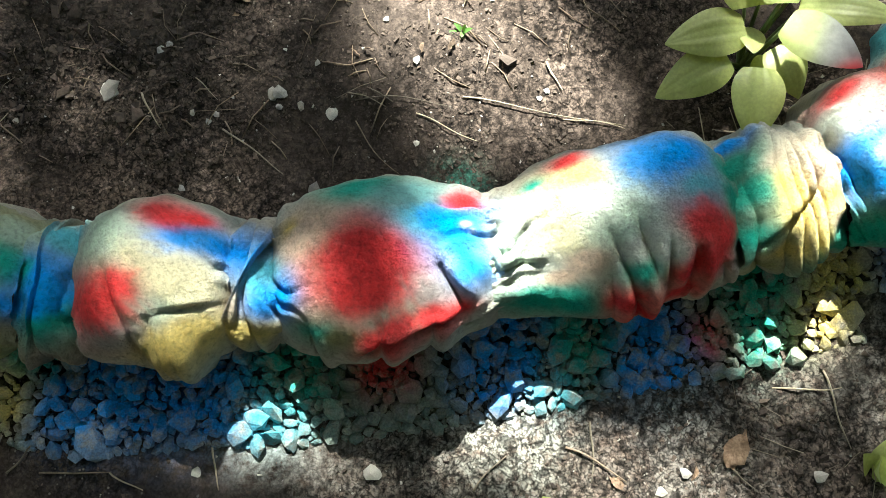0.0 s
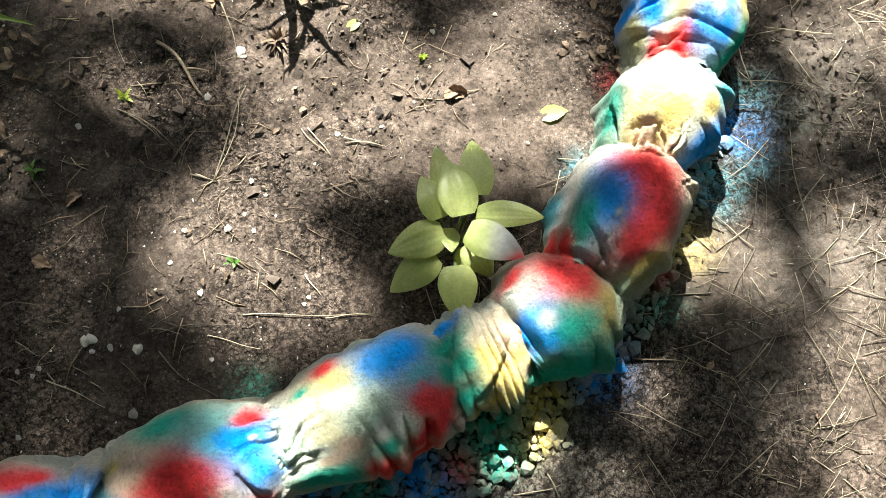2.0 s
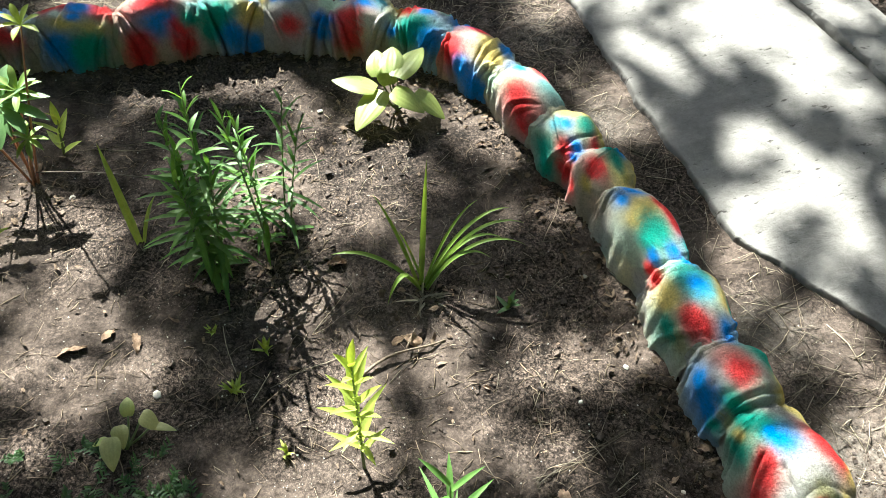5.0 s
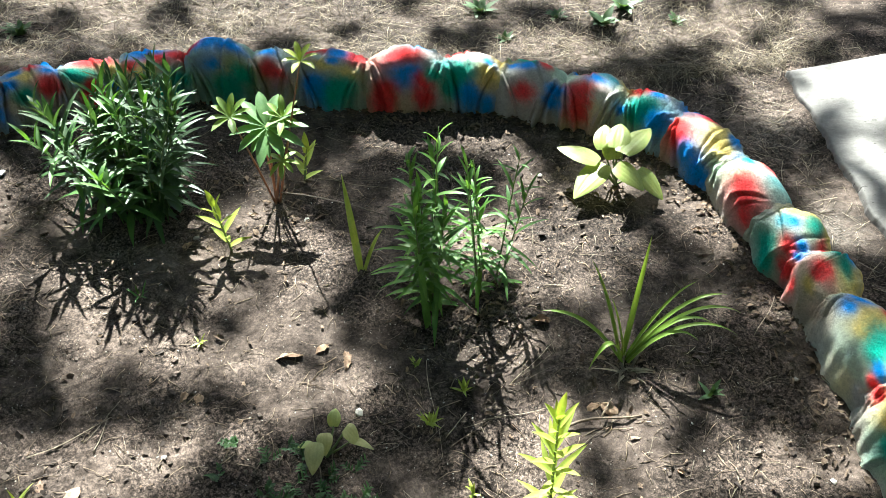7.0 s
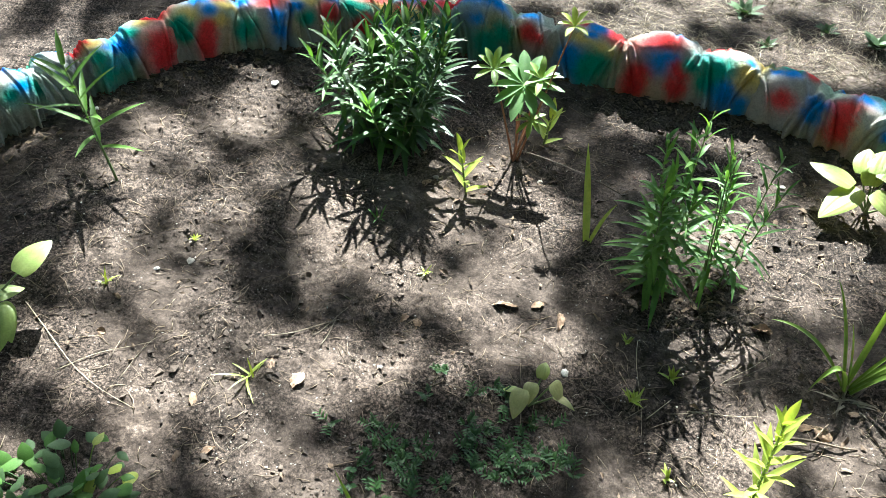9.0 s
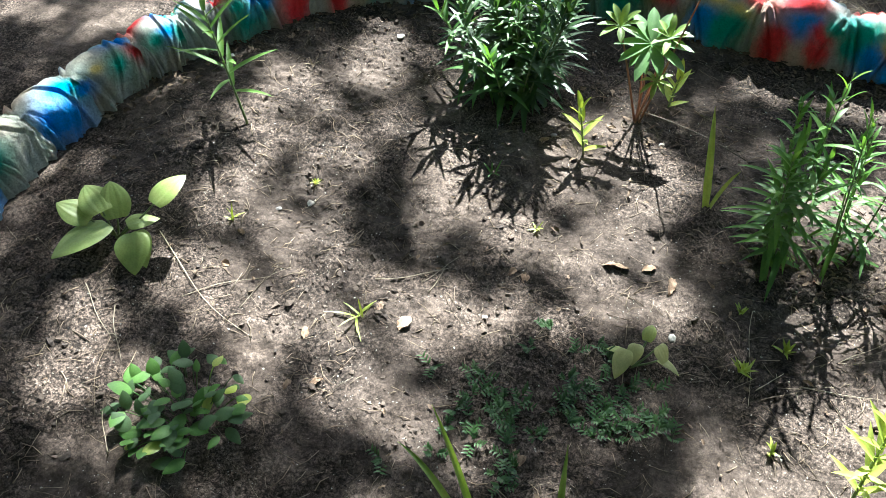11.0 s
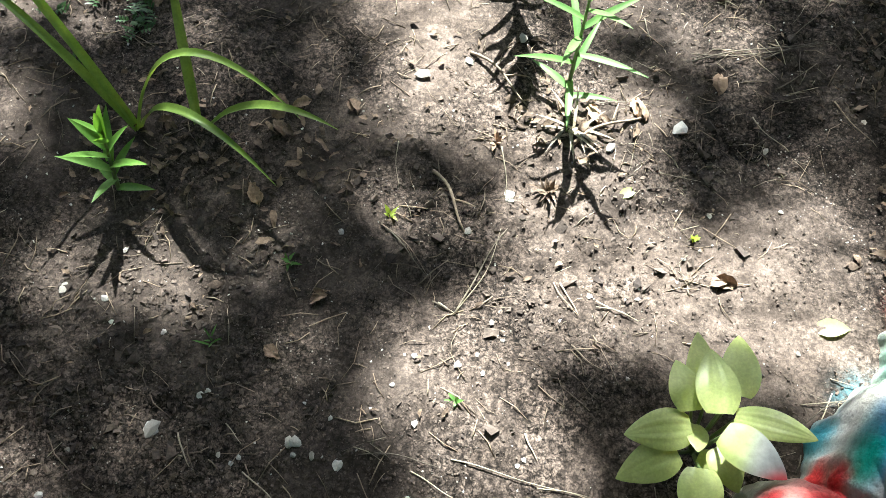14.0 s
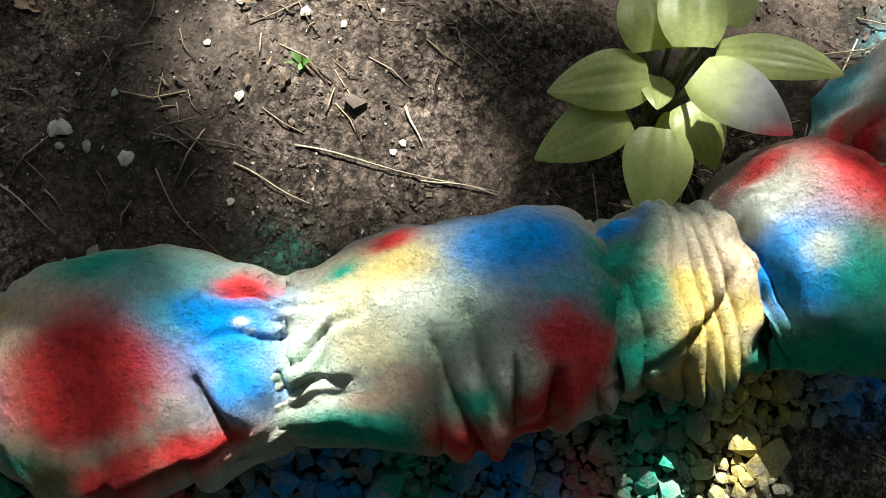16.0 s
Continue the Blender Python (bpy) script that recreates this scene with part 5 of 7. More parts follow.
sticks((0.05, 1.73, 0.20, 1.87), (-0.09, 1.60, 0.04, 1.65), (0.43, 1.16, 0.70, 1.19), (0.56, 1.38, 0.52, 1.36), (0.52, 1.36, 0.50, 1.26), (0.21, 2.48, 0.20, 2.26), (0.75, 1.81, 0.88, 1.97), (0.34, 1.24, 0.35, 1.17), (-1.22, 1.26, -1.25, 1.26), (-1.01, 1.59, -1.00, 1.71))
sticks((0.43, 1.15, 0.47, 1.17), (0.47, 1.17, 0.57, 1.15), (0.57, 1.15, 0.68, 1.19), (0.68, 1.05, 0.74, 0.95), (0.53, 1.01, 0.59, 0.94), (0.58, 1.08, 0.66, 1.14), (0.23, 1.03, 0.36, 1.04), (1.26, 1.86, 1.32, 1.48), (0.55, 1.39, 0.50, 1.27), (0.06, 1.74, 0.19, 1.83), (0.19, 1.83, 0.18, 1.94), (-0.17, 1.84, -0.15, 1.52), (-0.14, 1.58, -0.08, 1.65))
sticks((-0.13, 0.74, -0.03, 0.63), (-0.02, 0.60, 0.01, 0.58), (0.01, 0.58, 0.08, 0.75), (0.18, 0.65, 0.21, 0.59), (0.24, 0.62, 0.31, 0.59), (0.64, 0.14, 0.77, 0.09), (0.81, 0.18, 0.90, 0.28), (0.90, 0.28, 0.85, 0.35), (0.88, -0.04, 1.04, 0.10), (0.73, -0.09, 0.83, -0.04), (0.79, 0.06, 0.86, 0.12), (1.00, 0.29, 1.03, 0.48), (1.00, 0.17, 1.07, 0.20))
sticks((0.39, -0.03, 0.47, -0.03), (0.45, -0.01, 0.47, -0.10), (-0.48, -0.13, -0.40, -0.13), (-0.40, -0.13, -0.36, -0.15), (0.17, -0.07, 0.17, -0.14), (-0.28, -0.10, -0.27, -0.15), (0.03, -0.15, 0.07, -0.11), (0.14, -0.10, 0.21, -0.14), (0.33, -0.12, 0.36, -0.15), (-0.52, -0.13, -0.49, -0.09))

# ---- fallen leaves: place and size ----
FALLEN = []


def fallen(*spots):
    FALLEN.extend(spots)


fallen((0.17, 1.95, 0.084), (-0.46, 1.90, 0.064), (-0.56, 1.88, 0.074), (-0.39, 1.86, 0.070), (0.26, 1.64, 0.072), (-0.02, 1.64, 0.040), (0.11, 1.93, 0.038), (0.42, 1.42, 0.028))
fallen((0.48, 1.09, 0.075), (0.46, 0.67, 0.053), (-0.31, 0.98, 0.058), (-0.34, 0.92, 0.066), (-0.64, 1.20, 0.062), (-0.22, 0.60, 0.039), (0.32, 1.02, 0.079), (0.29, 1.62, 0.079))
fallen((-1.11, 1.50, 0.067), (-1.03, 1.47, 0.078), (-1.25, 1.34, 0.064), (-0.39, 1.84, 0.075), (-0.54, 1.88, 0.084), (-0.88, 2.33, 0.067), (-0.82, 1.76, 0.051), (-0.78, 1.75, 0.057), (-1.55, 1.46, 0.042), (-1.57, 1.58, 0.044), (-1.16, 1.22, 0.055), (-1.22, 1.18, 0.049), (-0.63, 1.19, 0.063), (-0.43, 1.49, 0.051), (0.18, 1.95, 0.059), (0.00, 1.79, 0.041))
fallen((0.45, 0.67, 0.058), (-0.36, 0.78, 0.073), (-0.28, 0.49, 0.051), (-0.22, 0.59, 0.045))
fallen((0.34, -0.10, 0.072), (0.20, -0.14, 0.033), (0.29, -0.13, 0.026))
fallen((1.39, 1.12, 0.054), (0.24, 1.00, 0.071), (0.33, 1.02, 0.072), (-0.35, 0.97, 0.082))
fallen((1.07, 0.32, 0.030), (0.76, 0.10, 0.036), (0.46, 0.67, 0.043), (0.90, -0.02, 0.039))

# ---- pale chips, fallen petals and pebbles: place and size ----
CHIPS = []


def chips(*spots):
    CHIPS.extend(spots)


chips((0.07, 0.57, 0.015), (0.09, 0.54, 0.012), (0.05, 0.51, 0.012), (0.10, 0.50, 0.010), (-0.08, 0.45, 0.013), (-0.17, 0.39, 0.013), (-0.19, 0.33, 0.016), (0.29, 0.49, 0.012), (0.23, 0.63, 0.016), (0.31, 0.63, 0.012), (0.39, 0.71, 0.014), (0.42, 0.73, 0.012), (-0.05, 0.50, 0.015), (0.13, 0.35, 0.013), (-0.04, 0.28, 0.011))
chips((-0.20, 0.72, 0.018), (0.09, 0.81, 0.022), (0.02, 0.74, 0.022), (-0.46, 0.51, 0.017), (-0.55, 0.52, 0.013), (-0.58, 0.24, 0.021), (-0.44, 0.35, 0.042), (-0.22, 0.35, 0.032), (-0.15, 0.32, 0.029), (-0.04, 0.39, 0.016), (0.12, 0.34, 0.011), (0.06, 0.48, 0.012), (0.02, 0.49, 0.020), (0.56, 0.81, 0.014), (0.56, 0.55, 0.013))
chips((-0.64, 0.57, 0.024), (-0.56, 0.65, 0.017), (-0.37, 0.42, 0.016), (-0.57, 0.56, 0.024), (-0.56, 0.31, 0.014), (-0.31, 0.31, 0.013), (-0.33, 0.32, 0.013))
chips((0.40, 0.98, 0.048), (0.09, 0.82, 0.030), (-0.09, 1.07, 0.041), (0.27, 0.93, 0.028), (0.62, 1.30, 0.022), (0.77, 1.35, 0.028), (0.44, 0.80, 0.018), (0.55, 0.94, 0.019), (0.73, 1.01, 0.018), (0.98, 1.18, 0.016), (0.80, 1.65, 0.021), (-0.00, 1.11, 0.023), (0.10, 1.17, 0.034), (1.29, 1.48, 0.024))
chips((-0.09, -0.13, 0.035), (-0.30, -0.13, 0.019), (-0.44, 0.35, 0.038), (-0.38, 0.41, 0.021), (-0.23, 0.35, 0.024), (-0.15, 0.32, 0.024), (0.43, -0.13, 0.026), (0.28, -0.13, 0.021), (-0.22, 0.33, 0.015), (-0.30, 0.32, 0.015), (-0.34, 0.22, 0.014), (-0.17, 0.22, 0.026), (-0.04, 0.28, 0.012), (0.25, -0.15, 0.018))
chips((-1.52, 2.66, 0.047), (-0.86, 2.36, 0.030), (-0.52, 2.46, 0.031), (-1.32, 2.62, 0.031), (-0.84, 1.57, 0.023), (-0.36, 1.68, 0.043), (0.29, 2.63, 0.031), (-1.45, 1.77, 0.036), (-1.52, 1.71, 0.029), (-2.01, 2.30, 0.029))

# ---- plants ----


def leaf_between(verts, faces, a, b, width, arch, shape, fold=0.2, n=9, across=5, cup=0.0, roll=0.0, ribs=0.0):
    """One leaf from a to b, bowed upwards by arch; fold lifts its margins, cup bends them down towards the tip."""
    a, b = Vector(a), Vector(b)
    mid = (a + b) / 2 + Vector((0, 0, arch))
    flat = Vector((b.x - a.x, b.y - a.y, 0))
    side0 = Vector((-flat.y, flat.x, 0)).normalized() if flat.length > 1e-4 else Vector((1, 0, 0))
    start = len(verts)
    for i in range(n):
        t = i / (n - 1)
        p = a * (1 - t) ** 2 + mid * 2 * t * (1 - t) + b * t * t
        d = ((mid - a) * (1 - t) + (b - mid) * t).normalized()
        side = (Matrix.Rotation(roll, 3, d) @ side0).normalized()
        up = d.cross(side)
        if up.z < 0 and abs(roll) < 1.5:
            up = -up
        w = width * 0.5 * shape(t)
        for j in range(across):
            q = 2 * j / (across - 1) - 1
            verts.append(p + side * (q * w) + up * (fold * abs(q) * w - cup * q * q * w + ribs * w * math.cos(q * 15.7) * (1 - q * q) + ribs * w * math.sin(5 * t + q) * abs(q)))
    for i in range(n - 1):
        for j in range(across - 1):
            k = start + i * across + j
            faces.append((k, k + 1, k + across + 1, k + across))


def heart(t):
    return max(0.03, (math.sin(math.pi * min(1.0, 0.09 + 0.91 * t) ** 0.76)) ** 0.74)


class Plant:
    """A plant standing on the soil: an empty at its foot, with stems and leaves as its parts."""

    def __init__(self, name, x, y, label, category="plant", group="", sink=0.004):
        self.base = Vector((x, y, lie(x, y) - sink))
        self.top = empty(name, label, category, group, at=self.base)

    def leaf(self, a, b, width, arch, shape, mat, name="leaf", label="", on=None, **more):
        v, f = [], []
        leaf_between(v, f, a, b, width, arch, shape, **more)
        return link_mesh(name, v, f, mat, on or self.top, label)

    def stalk(self, points, radii, mat, name="stem", sides=6):
        v, f = [], []
        tube(v, f, points, radii, sides)
        return link_mesh(name, v, f, mat, self.top)


def bow(a, b, lift, n=6):
    a, b = Vector(a), Vector(b)
    m = (a + b) / 2 + Vector((0, 0, lift))
    return [a * (1 - t) ** 2 + m * 2 * t * (1 - t) + b * t * t for t in [i / (n - 1) for i in range(n)]]


def hosta(name, x, y, label, mats, leaves, group="broad-leaved plants", broad=1.0):
    """Broad ribbed leaves on stalks from one crown."""
    p = Plant(name, x, y, label, "plant", group)
    for k, (a, b, w) in enumerate(leaves):
        mat = mats[min(k, len(mats) - 1)]
        a, b = Vector(a), Vector(b)
        stalk = p.stalk(bow((0.004 * math.sin(k), 0.004 * math.cos(k), 0), a + (b - a) * 0.04, -0.01), [0.0042, 0.0036, 0.0032, 0.003, 0.0028, 0.0024], STEM, "leaf_stalk")
        ob = p.leaf(a, b, w * broad, 0.018 + 0.006 * math.sin(3 * k), heart, mat, "blade", on=stalk, n=21, across=9 if mat == PAINTLEAF else 17, fold=0.16, cup=0.24, ribs=0.026)
        if mat == PAINTLEAF:
            tagged(ob, "leaf with its tip sprayed grey and red")
            t = np.repeat(np.linspace(0, 1, 21), 9)[:, None]
            q = np.tile(np.linspace(-1, 1, 9), 21)[:, None]
            grey = 1 / (1 + np.exp(-(t - 0.42 + 0.10 * q) * 16))
            red = 1 / (1 + np.exp(-(t - 0.86 - 0.10 * q) * 22))
            c = np.array((0.36, 0.42, 0.11)) * (1 - grey) + np.array((0.40, 0.41, 0.38)) * grey
            c = c * (1 - red) + np.array((0.55, 0.05, 0.06)) * red
            attr = ob.data.attributes.new("paint", "FLOAT_COLOR", "POINT")
            attr.data.foreach_set("color", np.concatenate([c, np.ones((189, 1))], -1).reshape(-1).astype(np.float32))
    return p.top


def lily(name, x, y, label, mat, height, whorls, length, width, lean=(0, 0), seed=1, rise=35, group="young lilies", bare=0.15):
    """An upright stem, with lance-shaped leaves round it."""
    rnd = random.Random(seed)
    p = Plant(name, x, y, label, "plant", group)
    tip = Vector((lean[0], lean[1], height))
    line = bow((0, 0, 0), tip, 0.01, 9)
    stem = p.stalk(line, [0.0045 * (1 - 0.5 * i / 8) for i in range(9)], STEM)
    for k in range(whorls):
        t = bare + (1 - bare) * k / (whorls - 1)
        at = line[min(8, int(t * 8))].lerp(line[min(8, int(t * 8) + 1)], t * 8 - int(t * 8))
        yaw = k * 2.4 + rnd.uniform(-0.3, 0.3)
        el = radians(rise * (0.3 + 1.3 * t) + rnd.uniform(-8, 8))
        ln = length * (1 - 0.45 * abs(t - 0.45) * 1.6) * rnd.uniform(0.85, 1.1)
        to = at + Vector((math.cos(yaw) * math.cos(el), math.sin(yaw) * math.cos(el), math.sin(el))) * ln
        p.leaf(at, to, width * rnd.uniform(0.85, 1.1), ln * 0.10, lance, mat, on=stem, n=9, across=5, fold=0.28)
    return p.top


def strap_clump(name, x, y, label, blades, mat, group="strap-leaved plants"):
    p = Plant(name, x, y, label, "plant", group)
    for a, b, w, arch in blades:
        p.leaf(a, b, w, arch, strap, mat, "blade", n=17, across=5, fold=0.5)
    return p.top


def bush(name, x, y, label, stems, height, spread, length, width, per, mats, seed, group="leafy perennials"):
    """Many thin stems set with narrow leaves; each stem's leaves are joined."""
    rnd = random.Random(seed)
    p = Plant(name, x, y, label, "plant", group)
    for s in range(stems):
        yaw = rnd.uniform(0, 6.28)
        r = spread * math.sqrt(rnd.random())
        foot = Vector((math.cos(yaw) * r * 0.35, math.sin(yaw) * r * 0.35, 0))
        h = height * rnd.uniform(0.6, 1.0)
        tip = Vector((math.cos(yaw) * r, math.sin(yaw) * r, h))
        line = bow(foot, tip, h * 0.12, 8)
        stem = p.stalk(line, [0.003 * (1 - 0.6 * i / 7) for i in range(8)], STEM)
        v, f = [], []
        n = int(per * rnd.uniform(0.8, 1.2))
        for k in range(n):
            t = 0.06 + 0.93 * k / n
            i = min(6, int(t * 7))
            at = line[i].lerp(line[i + 1], t * 7 - i)
            a = k * 2.4 + rnd.uniform(-0.5, 0.5)
            el = radians(-45 + 105 * t + rnd.uniform(-26, 26))
            ln = length * (1.1 - 0.7 * t**2) * rnd.uniform(0.6, 1.25)
            to = at + Vector((math.cos(a) * math.cos(el), math.sin(a) * math.cos(el), math.sin(el))) * ln
            leaf_between(v, f, at, to, width * (1.1 - 0.5 * t), ln * 0.2, lance, n=6, across=3, fold=0.3)
        link_mesh("foliage", v, f, mats[s % len(mats)], stem)
    return p.top


def leaflet(t):
    return max(0.05, math.sin(math.pi * (0.04 + 0.96 * t) ** 1.25) ** 0.8)


def lupine(x, y):
    """Reddish stalks, each with a palm of leaflets."""
    p = Plant("lupine", x, y, "lupine with palm-shaped grey-green leaves on reddish stalks", "plant")
    palms = [((0.004, 0.03, 0.285), 0.112, 11, 0.1, LUPINE), ((-0.10, 0.02, 0.335), 0.066, 9, 1.6, YOUNGLUPINE), ((0.055, 0.05, 0.30), 0.062, 8, 1.5, YOUNGLUPINE),
             ((0.04, -0.02, 0.185), 0.052, 8, -0.8, YOUNGLUPINE), ((0.135, 0.05, 0.50), 0.055, 7, 1.8, LILY), ((-0.02, 0.05, 0.24), 0.07, 9, 0.3, LUPINE)]
    rnd = random.Random(8)
    for at, size, n, cup, mat in palms:
        at = Vector(at)
        foot = Vector((rnd.uniform(-0.012, 0.012), rnd.uniform(-0.012, 0.012), 0))
        stalk = p.stalk(bow(foot, at, 0.02, 7), [0.0045, 0.0042, 0.004, 0.0036, 0.0032, 0.0028, 0.0022], REDSTEM, "leaf_stalk")
        for k in range(n):
            v, f = [], []
            a = 6.283 * k / n + rnd.uniform(-0.1, 0.1)
            d = Vector((math.cos(a), math.sin(a) * 0.8, 0.22 * cup + 0.5 * math.sin(a)))
            ln = size * rnd.uniform(1.0, 1.25)
            leaf_between(v, f, at, at + d.normalized() * ln, size * 0.36, 0.012, leaflet, n=8, across=5, fold=0.3)
            link_mesh("leaflet", v, f, mat, stalk)
    # pale seed stalk that leans out of the clump
    p.stalk(bow((0.02, -0.02, 0.06), (0.36, -0.16, 0.05), 0.03), 0.0018, STRAW, "dry_stalk")
    return p.top


def primrose(x, y):
    """A low spreading clump of rounded, notched leaves on short stalks."""
    rnd = random.Random(44)
    p = Plant("primrose", x, y, "low spreading clump of rounded dull green leaves", "plant", "")
    for k in range(95):
        a = rnd.uniform(0, 6.28)
        r = 0.155 * rnd.random() ** 0.7
        h = 0.045 * (1 - (r / 0.19) ** 2) + rnd.uniform(0, 0.022)
        at = Vector((math.cos(a) * r, math.sin(a) * r * 0.95, h))
        el = radians(rnd.uniform(-10, 45))
        ln = rnd.uniform(0.03, 0.06)
        b = a + rnd.uniform(-1.9, 1.9)
        d = Vector((math.cos(b) * math.cos(el), math.sin(b) * math.cos(el), math.sin(el)))
        v, f = [], []
        tube(v, f, bow((at.x * 0.7, at.y * 0.7, 0), at, 0.01, 4), 0.0013, 4)
        leaf_between(v, f, at, at + d * ln, ln * rnd.uniform(0.5, 0.7), ln * 0.12, oval, n=10, across=5, fold=0.12, cup=0.25)
        link_mesh("leaf", v, f, LILY if k % 17 == 3 else GREEN if k % 2 else BLUEGREEN, p.top)
    return p.top


def sprig(name, x, y, label, n, length, width, mat, seed, category="weed", group="small weeds", rise=(10, 80)):
    """A small seedling or grass tuft: each leaf a part."""
    rnd = random.Random(seed)
    top = empty(name, label, category, group, at=(x, y, lie(x, y) - 0.002))
    for k in range(n):
        v, f = [], []
        a = k * 2.4 + rnd.uniform(-0.5, 0.5)
        el = radians(rnd.uniform(*rise))
        ln = length * rnd.uniform(0.6, 1.1)
        foot = Vector((rnd.uniform(-1, 1), rnd.uniform(-1, 1), 0)) * length * 0.15
        d = Vector((math.cos(a) * math.cos(el), math.sin(a) * math.cos(el), math.sin(el)))
        leaf_between(v, f, foot, foot + d * ln, width, ln * 0.15, lance, n=5, across=3, fold=0.2)
        link_mesh("leaf", v, f, mat, top)
    return top


# ---- loose matter ----


def pebble_mesh(name, seed, mat, flat=0.7, angular=0.45):
    rnd = random.Random(seed)
    bm = bmesh.new()
    bmesh.ops.create_icosphere(bm, subdivisions=1 if angular > 0.4 else 2, radius=1.0)
    cuts = [(Vector((rnd.uniform(-1, 1), rnd.uniform(-1, 1), rnd.uniform(-1, 1))).normalized(), rnd.uniform(0.45, 0.75)) for _ in range(11)]
    for v in bm.verts:
        for d, h in cuts:
            over = v.co.dot(d) - h
            if over > 0:
                v.co -= d * over * min(1.0, 0.55 + angular)
        v.co.z *= flat
        v.co.x *= rnd.uniform(0.97, 1.03)
    me = bpy.data.meshes.new(name)
    bm.to_mesh(me)
    bm.free()
    me.materials.append(mat)
    return me


def sprayed_stone():
    """Grey broken stone; the paint that drifted onto it lies in the mesh."""
    m, n, l, p = material("sprayed_stone")
    co = n.new("ShaderNodeTexCoord").outputs["Object"]
    at = n.new("ShaderNodeAttribute")
    at.attribute_name = "spray"
    pick = n.new("ShaderNodeNewGeometry").outputs["Random Per Island"]
    grey = ramp_node(n, l, noise_node(n, l, 70, 6, 0.65, co).outputs[0], [(0.3, (0.20, 0.195, 0.17)), (0.7, (0.42, 0.405, 0.36))]).outputs[0]
    grey = mix_node(n, l, "MULTIPLY", 1.0, grey, ramp_node(n, l, pick, [(0.0, (0.55, 0.55, 0.55)), (1.0, (1.25, 1.22, 1.15))]).outputs[0])
    patchy = ramp_node(n, l, noise_node(n, l, 45, 5, 0.65, co).outputs[0], [(0.36, (0.15, 0.15, 0.15)), (0.56, (1, 1, 1))]).outputs[0]
    k = mix_node(n, l, "MULTIPLY", 1.0, at.outputs["Alpha"], patchy)
    fine = noise_node(n, l, 400, 4, 0.65, co)
    c = mix_node(n, l, "MIX", k, grey, at.outputs["Color"])
    c = mix_node(n, l, "MULTIPLY", 0.8, c, ramp_node(n, l, fine.outputs[0], [(0.3, (0.5, 0.5, 0.5)), (0.7, (1.3, 1.3, 1.3))]).outputs[0])
    l.new(c, p.inputs["Base Color"])
    p.inputs["Roughness"].default_value = 0.9
    p.inputs["Specular IOR Level"].default_value = 0.25
    l.new(bump_node(n, l, fine.outputs[0], 0.6, 0.003), p.inputs["Normal"])
    return m


def drift(points):
    """The colour and thickness of paint that settled at each point."""
    total, colour, most = np.full(len(points), 0.03), np.full((len(points), 3), 0.03) * np.array((0.04, 0.17, 0.16)), np.full(len(points), 0.3)
    for dx, dy, r, k in DUST:
        if k == "w":
            continue
        d = np.exp(-(((points[:, 0] - dx) ** 2 + (points[:, 1] - dy) ** 2) / (r * 1.3) ** 2) * 1.2)
        total, most = total + d * d, np.maximum(most, d)
        colour += (d * d)[:, None] * np.array(DYES[k])
    return np.concatenate([colour / total[:, None], np.clip(most * 1.7 - 0.05, 0, 0.95)[:, None]], 1)


